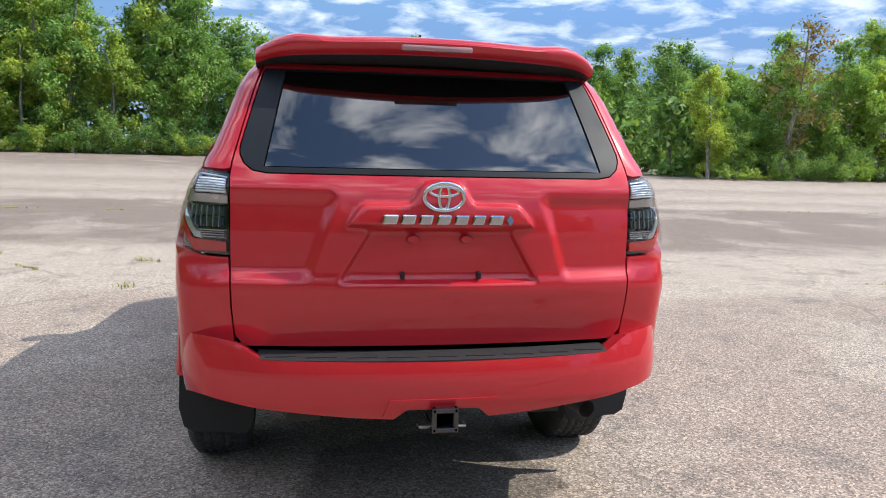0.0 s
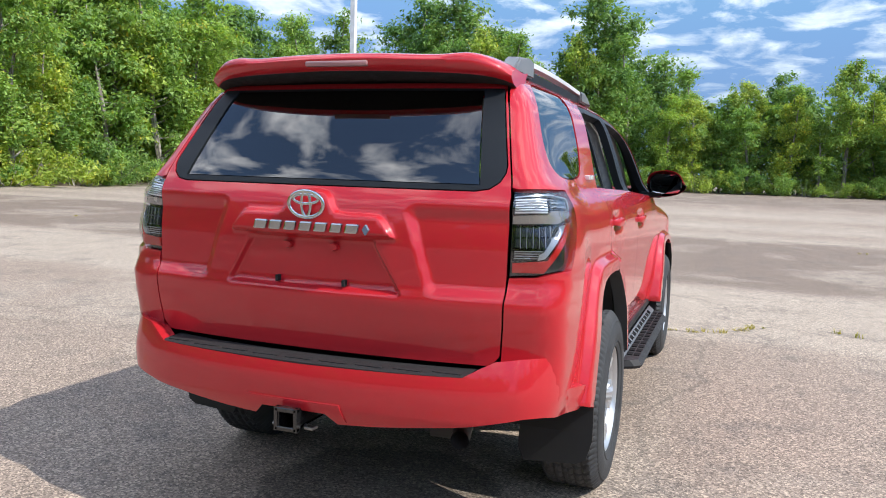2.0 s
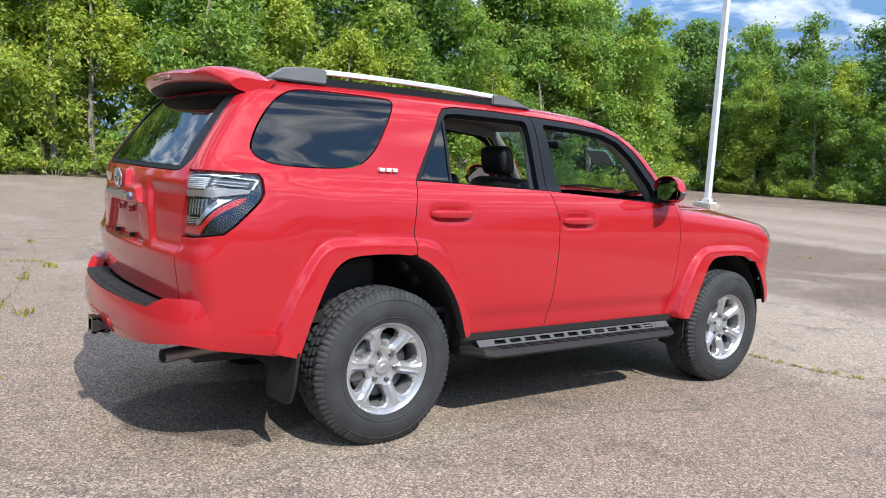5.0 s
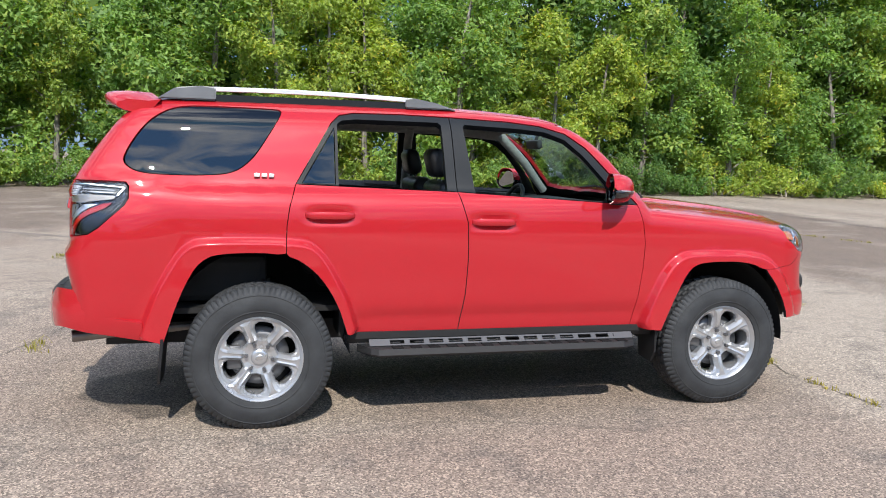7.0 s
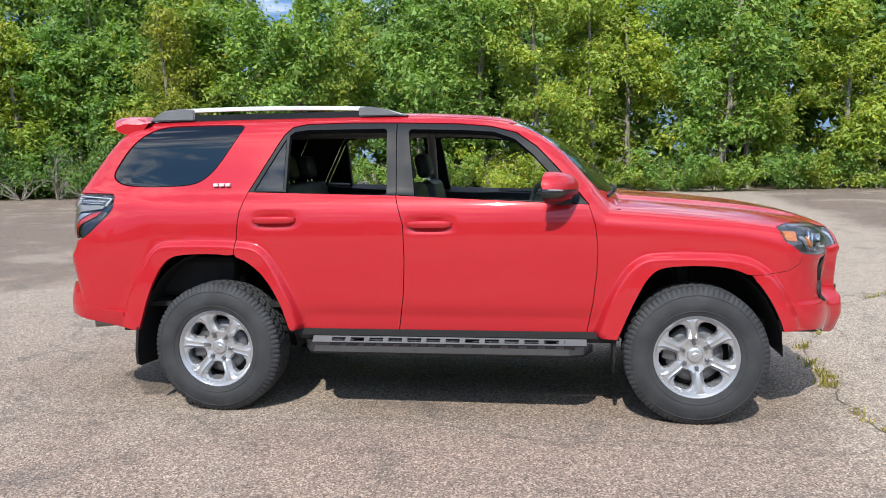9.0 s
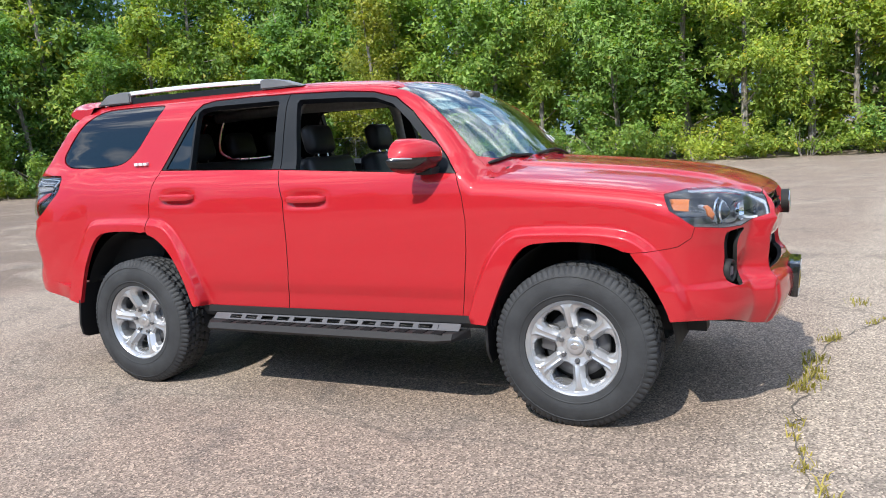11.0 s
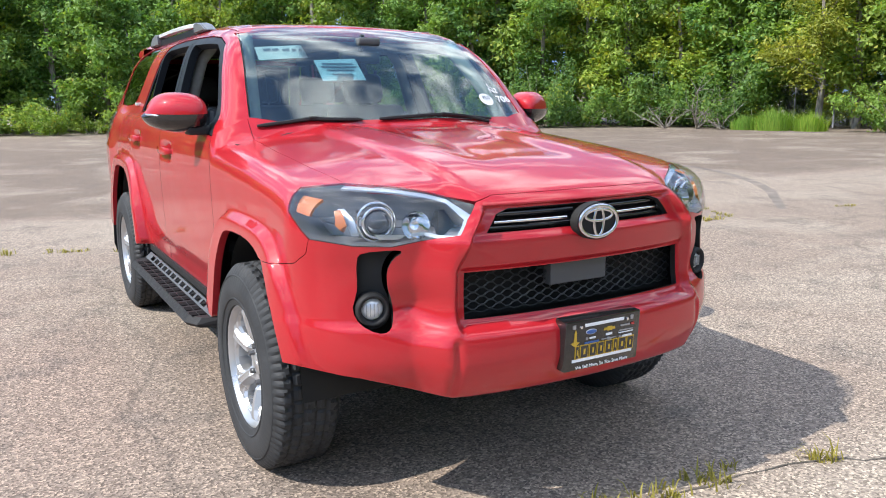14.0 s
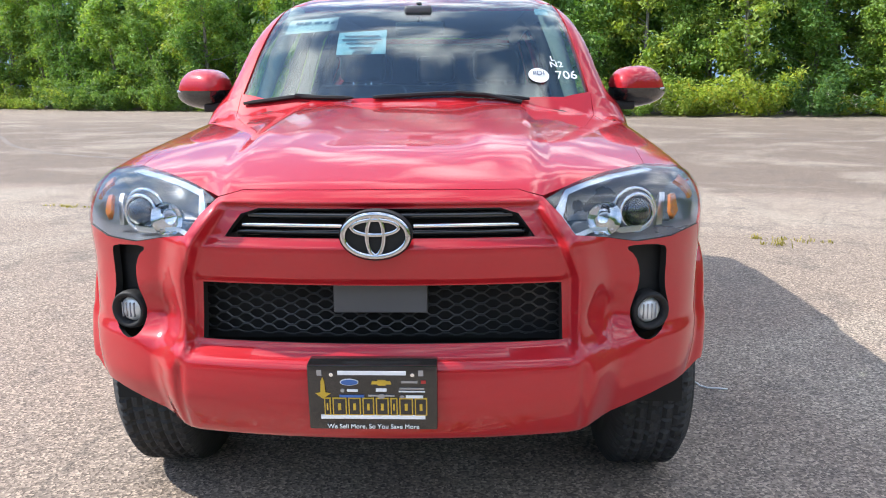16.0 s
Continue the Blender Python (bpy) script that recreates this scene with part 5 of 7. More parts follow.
# ---- roof rails, antenna ----
for s in (-1, 1):
    rail = thing("roof_rail", "silver roof rail with black end caps", "")
    rail.parent = car
    for key in ("category",):
        if key in rail:
            del rail[key]
    ys = np.linspace(-1.66, -0.52, 14)
    bm = bmesh.new()
    sec = [(-0.022, -0.012), (-0.022, 0.006), (-0.013, 0.012), (0.013, 0.012), (0.022, 0.006), (0.022, -0.012)]
    rings = []
    for y in ys:
        zc = 1.827 - 0.018 * ((y + 1.1) / 0.6) ** 2 * 0.6 - 0.012 * (y + 1.1)
        rings.append([bm.verts.new((s * (0.553 + a), y, zc + b)) for a, b in sec])
    for a, b in zip(rings, rings[1:]):
        for i in range(6):
            bm.faces.new((a[i], a[(i + 1) % 6], b[(i + 1) % 6], b[i]))
    bm.faces.new(rings[0])
    bm.faces.new(rings[-1])
    part("rail_bar", bm, M_RAIL, rail, "brushed silver bar", smooth=25)
    bm = bmesh.new()
    box(bm, min(s * 0.535, s * 0.566), max(s * 0.535, s * 0.566), -1.80, -0.40, 1.735, 1.796)
    part("rail_foot", bm, M_TRIM, rail, "black foot strip under the bar")
    for y0, y1, y2, y3, zt0, zt1 in ((-1.93, -1.83, -1.70, -1.62, 1.841, 1.838), (-0.25, -0.38, -0.50, -0.56, 1.815, 1.824)):
        bm = bmesh.new()
        out = [(y0, 1.765), (y1, zt0 - 0.012), (y2, zt0 if y0 < -1 else zt1), (y3, zt1), (y3, 1.765)]
        lo = [bm.verts.new((s * 0.522, y, z)) for y, z in out]
        hi = [bm.verts.new((s * 0.586, y, z - 0.004)) for y, z in out]
        k = len(out)
        bm.faces.new(lo)
        bm.faces.new(hi[::-1])
        for i in range(k):
            bm.faces.new((lo[i], hi[i], hi[(i + 1) % k], lo[(i + 1) % k]))
        bmesh.ops.bevel(bm, geom=bm.edges[:], offset=0.008, segments=2, affect="EDGES")
        part("rail_end_cap", bm, M_CAP, rail, "dark grey end cap", smooth=40)
bm = bmesh.new()
tube(bm, [(0.0, -1.80, 1.79), (0.0, -1.82, 1.82), (0.0, -1.84, 1.855)], [0.022, 0.008, 0.005], 10)
part("aerial", bm, M_BLACK, car, "short black aerial stub", smooth=60)

# ---- door furniture ----
for s, fd, rd in ((1, front_doors[0], rear_doors[0]), (-1, front_doors[1], rear_doors[1])):
    for par, yc, zc in ((rd, -1.02, 1.157), (fd, -0.09, 1.126)):
        bm = bmesh.new()
        pts = [(-0.135, 0.872), (-0.125, 0.893), (-0.09, 0.905), (0.0, 0.909), (0.09, 0.905), (0.125, 0.893), (0.135, 0.872)]
        rings = []
        for dy, x in pts:
            hgt = 0.019 if abs(dy) < 0.1 else 0.013
            rings.append([bm.verts.new((s * (x + dx), yc + dy, zc + dz)) for dx, dz in ((-0.016, -hgt), (-0.002, -hgt), (0.003, -hgt * 0.4), (0.003, hgt * 0.4), (-0.002, hgt), (-0.016, hgt))])
        for a, b in zip(rings, rings[1:]):
            for i in range(6):
                bm.faces.new((a[i], a[(i + 1) % 6], b[(i + 1) % 6], b[i]))
        bm.faces.new(rings[0])
        bm.faces.new(rings[-1])
        part("door_handle", bm, M_PAINT, par, "red body-coloured handle", smooth=50)
    for k, (y, wd) in enumerate(((-1.405, 0.030), (-1.366, 0.030), (-1.328, 0.028))):
        bm = bmesh.new()
        box(bm, s * 0.79 - 0.012, s * 0.79 + 0.012, y - wd / 2, y + wd / 2, 1.354, 1.373, 0.003)
        part("chrome_letter_bar", bm, M_LAMPCLEAR, car)
    # wing mirror
    mirror = thing("wing_mirror", "red wing mirror with black lower shell", "")
    mirror.parent = car
    if "category" in mirror:
        del mirror["category"]
    us = np.sin(np.linspace(-math.pi / 2, math.pi / 2, 23))
    for nm, mt, z0, z1, lab in (("mirror_cap", M_PAINT, -0.05, 1.0, "red cap"), ("mirror_shell", M_GLOSSBLACK, -1.0, -0.05, "black lower shell")):
        bm = bmesh.new()
        rings = []
        for u in us:
            full = max(0.0, 1 - abs(u) ** 3.2) ** 0.45
            up = (0.090 - 0.020 * max(u, 0) ** 2 - 0.006 * max(-u, 0)) * max(full, 0.22)
            down = (0.088 - 0.022 * max(u, 0)) * max(full, 0.22)
            dy = (0.150 - 0.035 * u) * max(full, 0.10)
            ring = []
            for a in np.linspace(math.asin(z0) if z0 > -1 else -math.pi / 2, math.asin(z1) if z1 < 1 else math.pi / 2, 11):
                ca, sa_ = max(0.0, math.cos(a)), math.sin(a)
                ring.append(bm.verts.new((s * (0.957 + 0.126 * u - 0.012 * sa_ * max(u, 0)), 0.580 - 0.030 * u + dy * ca ** 0.7, 1.328 + (up if sa_ > 0 else down) * math.copysign(abs(sa_) ** 0.85, sa_))))
            rings.append(ring)
        for a, b in zip(rings, rings[1:]):
            for i in range(len(a) - 1):
                bm.faces.new((a[i], a[i + 1], b[i + 1], b[i]))
        bm.faces.new(rings[0])
        bm.faces.new(rings[-1])
        bmesh.ops.recalc_face_normals(bm, faces=bm.faces[:])
        bmesh.ops.solidify(bm, geom=bm.faces[:], thickness=0.005)
        part(nm, bm, mt, mirror, lab, smooth=45)
    bm = bmesh.new()
    n = 28
    ring = []
    for k in range(n):
        a = 2 * math.pi * k / n
        ca, sa_ = math.cos(a), math.sin(a)
        ring.append(bm.verts.new((s * (0.957 + 0.106 * math.copysign(abs(ca) ** 0.6, ca)), 0.590 - 0.030 * ca, 1.328 + 0.066 * math.copysign(abs(sa_) ** 0.6, sa_))))
    bm.faces.new(ring)
    part("mirror_glass", bm, M_MIRROR, mirror, "mirror glass")
    bm = bmesh.new()
    box(bm, min(s * 0.79, s * 0.93), max(s * 0.79, s * 0.93), 0.62, 0.715, 1.232, 1.270, 0.01)
    part("mirror_arm", bm, M_BLACK, mirror, "black arm", smooth=40)
    bm = bmesh.new()
    tube(bm, [(s * 1.080, 0.585, 1.322), (s * 1.072, 0.620, 1.320), (s * 1.054, 0.655, 1.318), (s * 1.020, 0.682, 1.316)], [0.004, 0.006, 0.005, 0.002], 8)
    part("turn_signal", bm, M_LAMPGREY, mirror, "clear turn signal strip", smooth=60)

# ---- tail lamps ----


def tail_point(u, z):
    """u from 0 at the tailgate to 1 at the front tip."""
    a, b = np.array((0.712, -2.345)), np.array((0.86, -2.045))
    c = np.array((0.835, -2.30))
    d = (1 - u) ** 2 * a + 2 * u * (1 - u) * c + u * u * b
    d = d - FROM_CABIN.c[:2]
    return (math.atan2(d[1], d[0]), math.atan2(z - 1.0, math.hypot(*d) * 0.985))


def tail_piece(name, pts, mat, parent, proud, label, mirror, gap=0.015, thick=0.01):
    out = dense([tail_point(u, z) for u, z in pts], 0.012)
    return panel(name, FROM_CABIN, out, mat, parent, gap=gap, inset=0.0, thick=thick, proud=proud, label=label, mirror=mirror, flat=True)


for mir in (False, True):
    lamp = panel("tail_lamp", FROM_CABIN, tail_outline, M_GLOSSBLACK, car, gap=0.025, inset=0.002, thick=0.02, proud=-0.022, label="tail lamp with clear, smoked and red fields", mirror=mir)
    panel("tail_lens", FROM_CABIN, tail_outline, M_LENS, lamp, gap=0.025, inset=0.004, thick=0.004, proud=0.004, back=M_LENS, label="clear outer lens", mirror=mir)
    # reversing lamp and signal: ribbed bright optics in a thin frame
    rev = tail_piece("reversing_lamp", [(0.03, 1.232), (0.47, 1.232), (0.49, 1.250), (0.49, 1.292), (0.05, 1.292)], M_LAMPGREY, lamp, -0.014, "clear ribbed reversing lamp", mir)
    for k in range(6):
        z = 1.2365 + 0.0095 * k
        tail_piece("optic_rib", [(0.045, z), (0.475, z), (0.475, z + 0.0048), (0.045, z + 0.0048)], M_LAMPCLEAR, rev, -0.009, "", mir, thick=0.006)
    sig = tail_piece("signal_lamp", [(0.52, 1.246), (0.88, 1.250), (0.90, 1.288), (0.52, 1.290)], M_LAMPLINE, lamp, -0.014, "clear turn signal", mir)
    for z in (1.256, 1.272):
        tail_piece("optic_rib", [(0.54, z), (0.86, z), (0.86, z + 0.007), (0.54, z + 0.007)], M_LAMPGREY, sig, -0.009, "", mir, thick=0.006)
    tail_piece("bright_edge", [(0.04, 1.297), (0.90, 1.297), (0.925, 1.290), (0.925, 1.246), (0.905, 1.246), (0.905, 1.286), (0.88, 1.293), (0.04, 1.293)], M_SILVER, lamp, -0.008, "thin bright edge", mir)
    tail_piece("chrome_band", [(0.02, 1.204), (0.60, 1.200), (0.90, 1.226), (0.90, 1.243), (0.52, 1.243), (0.46, 1.229), (0.02, 1.228)], M_BAND, lamp, -0.006, "warm grey band", mir)
    for k in range(6):
        u = 0.06 + 0.078 * k
        for z in (1.128, 1.163):
            tail_piece("led_cell", [(u, z), (u + 0.050, z), (u + 0.050, z + 0.029), (u, z + 0.029)], M_LAMPLINE, lamp, -0.012, "", mir, thick=0.012)
        tail_piece("led_column", [(u + 0.056, 1.125), (u + 0.066, 1.125), (u + 0.066, 1.194), (u + 0.056, 1.194)], M_LAMPGREY, lamp, -0.009, "", mir, thick=0.012)
    for k in range(4):
        z = 1.090 + 0.0075 * k
        tail_piece("optic_rib", [(0.05, z), (0.40, z), (0.42, z + 0.0035), (0.05, z + 0.0035)], M_LAMPGREY, lamp, -0.010, "", mir, thick=0.008)
    tail_piece("light_guide", [(0.34, 1.086), (0.43, 1.090), (0.66, 1.160), (0.78, 1.197), (0.66, 1.194), (0.55, 1.162), (0.42, 1.112), (0.36, 1.104)], M_SILVER, lamp, -0.008, "clear light guide", mir)
    tail_piece("red_reflector", [(0.03, 1.045), (0.42, 1.045), (0.86, 1.178), (0.90, 1.207), (0.82, 1.200), (0.46, 1.084), (0.03, 1.076)], M_REDLENS, lamp, -0.008, "red reflector", mir)

# ---- tailgate fittings ----
def emblem(parent, centre, rx, rz, lean, flip, backing):
    """An oval ring with two crossed ovals inside, standing on a surface."""
    m = pose(*centre, lean, 0, 180 if flip else 0)
    base = thing("emblem", "chrome oval emblem", "")
    base.parent = parent
    if "category" in base:
        del base["category"]
    base.matrix_basis = m
    if backing:
        bm = bmesh.new()
        prism(bm, [((rx + 0.01) * math.cos(a), (rz + 0.01) * math.sin(a)) for a in np.linspace(0, 2 * np.pi, 40, endpoint=False)], 0.0, 0.035)
        part("emblem_base", bm, M_SHADOW, base)
    for nm, ax, az, cz, r in (("oval_ring", rx, rz, 0, 0.0075), ("upright_oval", rx * 0.26, rz * 0.93, 0, 0.0058), ("cross_oval", rx * 0.72, rz * 0.36, rz * 0.40, 0.0058)):
        bm = bmesh.new()
        pts = [(ax * math.cos(a), -0.004, cz + az * math.sin(a)) for a in np.linspace(0, 2 * np.pi, 41)]
        tube(bm, pts, r, 8, False)
        for vtx in bm.verts:
            vtx.co.y *= 0.7
        part(nm, bm, M_BADGE, base, smooth=80)


emblem(tailgate, (0.0, -2.450, 1.246), 0.068, 0.046, 4, False, False)
for k, wd in enumerate((0.052, 0.050, 0.046, 0.048, 0.048, 0.044, 0.050)):
    bm = bmesh.new()
    x = -0.181 + 0.0605 * k
    box(bm, x - wd / 2, x + wd / 2, -2.464, -2.440, 1.152, 1.187, 0.006)
    for vtx in bm.verts:
        vtx.co.x += 0.25 * (vtx.co.z - 1.17)
    part("chrome_letter_bar", bm, M_LETTER, tailgate)
bm = bmesh.new()
prism(bm, [(0.232, 1.150), (0.244, 1.168), (0.232, 1.186), (0.220, 1.168)], -2.458, -2.440)
part("small_mark", bm, M_INK, tailgate)
for x in (-0.098, 0.088):
    bm = bmesh.new()
    bmesh.ops.create_cone(bm, segments=16, radius1=0.020, radius2=0.016, depth=0.012, cap_ends=True, matrix=pose(x, -2.418, 1.098, 90, 0, 0) @ Matrix.Diagonal((1.2, 0.75, 1, 1)))
    part("plate_lamp", bm, M_PAINT, tailgate, smooth=40)
for x in (-0.132, 0.136):
    bm = bmesh.new()
    box(bm, x - 0.006, x + 0.006, -2.428, -2.405, 0.962, 0.985, 0.002)
    part("plate_slot", bm, M_SHADOW, tailgate, "dark bolt slot for the plate")

# ---- head lamps ----
def behind_lens(x, z, depth, sg):
    p = FRONT.solid(np.array([(x, z)]))[0]
    q = (p - depth * gradient(p))[0]
    return Vector((sg * q[0], q[1], q[2]))


for mir in (False, True):
    hl = panel("head_lamp", FROM_ENGINE, lamp_outline, M_HEADLINE, car, gap=0.025, inset=0.0, thick=0.02, proud=-0.115, label="head lamp with projector, chrome and amber inside", mirror=mir)
    panel("lamp_lens", FROM_ENGINE, lamp_outline, M_LENS, hl, gap=0.022, inset=0.003, thick=0.004, proud=0.004, back=M_LENS, label="clear lens", mirror=mir)
    # walls between lining and lens
    rim = np.asarray(lamp_outline)
    g = gradient(rim)
    n = len(rim)
    vv = np.vstack([rim - 0.006 * g, rim - 0.118 * g]) * ((-1, 1, 1) if mir else (1, 1, 1))
    add_mesh("lamp_wall", vv, [(i, (i + 1) % n, n + (i + 1) % n, n + i) for i in range(n)], M_HEADLINE, hl)
    sg = -1 if mir else 1
    # bright strip along the top edge and down the inner end
    top_edge = hood_front[hood_front[:, 0] > 0.42] - (0, 0, 0.003)
    down_edge = lamp_in[::-1][2:] + (0.003, 0, 0)
    strip_in = np.vstack([top_edge[top_edge[:, 0] > 0.452] - (0, 0, 0.015), down_edge[1:] + (0.012, 0, 0)])
    panel("light_strip", FROM_ENGINE, np.vstack([top_edge, down_edge, strip_in[::-1]]), M_STRIP, hl, gap=0.02, inset=0.0, thick=0.006, proud=-0.008, mirror=mir, label="white daytime light strip")
    c = behind_lens(0.698, 1.022, 0.062, sg)
    way = Vector((sg * 0.22, 1.0, 0.0)).normalized()
    turn = way.to_track_quat("Z", "Y").to_matrix().to_4x4()
    bm = bmesh.new()
    bmesh.ops.create_uvsphere(bm, u_segments=24, v_segments=14, radius=0.040, matrix=Matrix.Translation(c) @ turn)
    part("projector", bm, M_PROJECTOR, hl, "dark glass projector", smooth=60)
    for r, d in ((0.046, 0.010), (0.060, -0.010)):
        bm = bmesh.new()
        pts = [c + turn.to_3x3() @ Vector((r * math.cos(a), r * math.sin(a), d)) for a in np.linspace(0, 2 * np.pi, 33)]
        tube(bm, pts, 0.0055, 8, False)
        part("chrome_ring", bm, M_CHROME, hl, smooth=60)
    c2 = behind_lens(0.59, 1.012, 0.065, sg)
    vs, fs = lathe([(0.035, 0.046), (0.012, 0.040), (-0.010, 0.026), (-0.018, 0.0001)], 20)
    mt = Matrix.Translation(c2) @ Vector((sg * 0.15, 1.0, 0.0)).normalized().to_track_quat("X", "Z").to_matrix().to_4x4()
    add_mesh("reflector", [mt @ Vector(p) for p in vs], fs, M_CHROME, hl, "chrome reflector bowl")
    # bright cheek plates beside the projector
    for pts, mt in (([(0.785, 1.075), (0.765, 1.078), (0.755, 0.965), (0.775, 0.965)], M_SILVER), ([(0.60, 0.975), (0.50, 0.985), (0.51, 0.975), (0.60, 0.962)], M_LAMPCLEAR), ([(0.71, 0.972), (0.615, 0.968), (0.64, 0.950), (0.70, 0.950)], M_SILVER)):
        q = on_front(pts + pts[:1], 0.02)[:-1]
        panel("bright_plate", FRONT, q, mt, hl, gap=0.03, inset=0.0, thick=0.012, proud=-0.045, mirror=mir)
    q = on_front([(0.782, 1.056), (0.800, 1.052), (0.808, 1.0), (0.790, 0.978), (0.780, 1.0), (0.782, 1.056)], 0.02)[:-1]
    panel("amber_reflector", FRONT, q, M_AMBER, hl, gap=0.02, inset=0.0, thick=0.01, proud=-0.022, mirror=mir, label="amber reflector")
    q = on_side([(1.842, 1.092), (1.925, 1.085), (1.93, 1.025), (1.866, 1.035), (1.842, 1.092)], 0.02)[:-1]
    panel("amber_signal", SIDE, q, M_AMBER, hl, gap=0.03, inset=0.0, thick=0.01, proud=-0.018, mirror=mir, label="amber side signal")

# ---- grille ----
bm = bmesh.new()
prism(bm, [(1.07 * a, b) for a, b in UPPER], 2.155, 2.170)
grille_top = part("upper_grille", bm, M_BLACK, car, "black upper grille with chrome bars")
for s in (-1, 1):
    bm = bmesh.new()
    tube(bm, [(s * 0.088, 2.246, 0.996), (s * 0.23, 2.232, 0.996), (s * 0.345, 2.206, 0.994)], 0.006, 8)
    part("chrome_bar", bm, M_CHROME, grille_top, smooth=60)
    bm = bmesh.new()
    tube(bm, [(s * 0.05, 2.225, 0.975), (s * 0.23, 2.215, 0.975), (s * 0.36, 2.195, 0.975)], 0.010, 8)
    tube(bm, [(s * 0.05, 2.222, 1.018), (s * 0.23, 2.212, 1.018), (s * 0.33, 2.195, 1.018)], 0.010, 8)
    part("black_bar", bm, M_GLOSSBLACK, grille_top, smooth=60)
emblem(car, (0.0, 2.300, 0.982), 0.078, 0.051, 0, True, True)
bm = bmesh.new()
prism(bm, [(-0.53, 0.675), (-0.53, 0.865), (0.53, 0.865), (0.53, 0.675)], 2.115, 2.135)
grille_low = part("lower_grille", bm, M_SHADOW, car, "black honeycomb lower grille")
for row in range(11):
    z = 0.7005 + 0.0145 * row
    bm = bmesh.new()
    pts = []
    for k in range(65):
        x = -0.494 + 0.988 * k / 64
        zz = z + (0.0058 if (k + 2 * row) % 4 in (1, 2) else -0.0058) * (1 if row not in (0, 10) else 0.4)
        pts.append((x, 2.190 - 0.20 * x * x, zz))
    tube(bm, pts, 0.0027, 5)
    part("mesh_bar", bm, M_MESH, grille_low)
bm = bmesh.new()
box(bm, -0.118, 0.122, 2.17, 2.212, 0.765, 0.846, 0.003)
part("sensor_panel", bm, M_BACKPLATE, grille_low, "plain dark grey sensor panel")

# ---- fog lamps ----
for s in (-1, 1):
    bm = bmesh.new()
    prism(bm, [(s * (0.70 + 1.18 * (a - 0.70)), 0.80 + 1.06 * (b - 0.80)) for a, b in FOG], 1.95, 1.985)
    for vtx in bm.verts:
        vtx.co.y += 0.52 * (0.70 - abs(vtx.co.x)) + 0.06
    fog = part("fog_lamp", bm, M_BLACK, car, "round fog lamp in a black duct")
    c = Vector((s * 0.709, 2.074, 0.735))
    turn = Vector((s * 0.25, 1.0, 0.0)).normalized().to_track_quat("X", "Z").to_matrix().to_4x4()
    vs, fs = lathe([(-0.05, 0.052), (0.0, 0.054), (0.016, 0.051), (0.020, 0.045), (0.010, 0.037), (-0.01, 0.034)], 32)
    add_mesh("fog_bezel", [Matrix.Translation(c) @ turn @ Vector(p) for p in vs], fs, M_BLACK, fog, "black ring")
    vs, fs = lathe([(-0.008, 0.036), (0.0, 0.032), (0.007, 0.022), (0.010, 0.0001)], 28)
    add_mesh("fog_lens", [Matrix.Translation(c) @ turn @ Vector(p) for p in vs], fs, M_LAMPCLEAR, fog, "bright round lens")
    bm = bmesh.new()
    for k in range(4):
        box(bm, 0.006, 0.013, -0.021 + 0.012 * k, -0.019 + 0.012 * k, -0.020, 0.020, m=Matrix.Translation(c) @ turn)
    part("lens_rib", bm, M_LAMPGREY, fog)

# ---- dealer plate ----
plate = thing("plate_holder", "black dealer plate with gold and white print", "")
plate.parent = car
if "category" in plate:
    del plate["category"]
plate.matrix_basis = pose(0.010, 2.352, 0.592, 4, 0, 180)
bm = bmesh.new()
box(bm, -0.158, 0.158, 0.0, 0.06, -0.086, 0.086, 0.006)
part("plate_frame", bm, M_GLOSSBLACK, plate, "black plastic plate frame", smooth=40)


def bar(parent, x, z, w, h, mat, name="print_bar", y=-0.0015):
    bm = bmesh.new()
    box(bm, x - w / 2, x + w / 2, y - 0.001, y + 0.002, z - h / 2, z + h / 2)
    return part(name, bm, mat, parent)


def words(text, parent, x, z, size, mat, y=-0.002, name="lettering"):
    cu = bpy.data.curves.new(name, "FONT")
    cu.body, cu.size, cu.align_x, cu.align_y, cu.extrude = text, size, "CENTER", "CENTER", 0.0006
    tmp = bpy.data.objects.new("tmp", cu)
    scene.collection.objects.link(tmp)
    me = bpy.data.meshes.new_from_object(tmp.evaluated_get(bpy.context.evaluated_depsgraph_get()))
    bpy.data.objects.remove(tmp)
    me.transform(pose(x, y, z, 90, 0, 0))
    me.materials.clear()
    me.materials.append(mat)
    ob = new(name, me)
    ob.parent = parent
    return ob


bar(plate, 0.0, 0.066, 0.165, 0.010, M_WHITEINK)
bar(plate, 0.0, -0.050, 0.255, 0.010, M_WHITEINK)
words("We Sell More, So You Save More", plate, 0.0, -0.076, 0.0165, M_WHITEINK)
for k, wd in enumerate((0.016, 0.034, 0.030, 0.028, 0.031, 0.017, 0.033, 0.030)):
    # gold outlined block letters as plain frames
    x = -0.118 + sum((0.016, 0.034, 0.030, 0.028, 0.031, 0.017, 0.033, 0.030)[:k]) + 0.0045 * k + wd / 2
    bar(plate, x, -0.022, wd, 0.046, M_GOLD)
    bar(plate, x, -0.022, wd - 0.006, 0.040, M_GLOSSBLACK, y=-0.0028)
    bar(plate, x, -0.022, max(0.003, wd * 0.22), 0.018, M_GOLD, y=-0.0036)


def oval(x, z, a, b, mat, y):
    bm = bmesh.new()
    prism(bm, [(x + a * math.cos(t), z + b * math.sin(t)) for t in np.linspace(0, 2 * np.pi, 24, endpoint=False)], y - 0.001, y + 0.002)
    part("print_mark", bm, mat, plate)


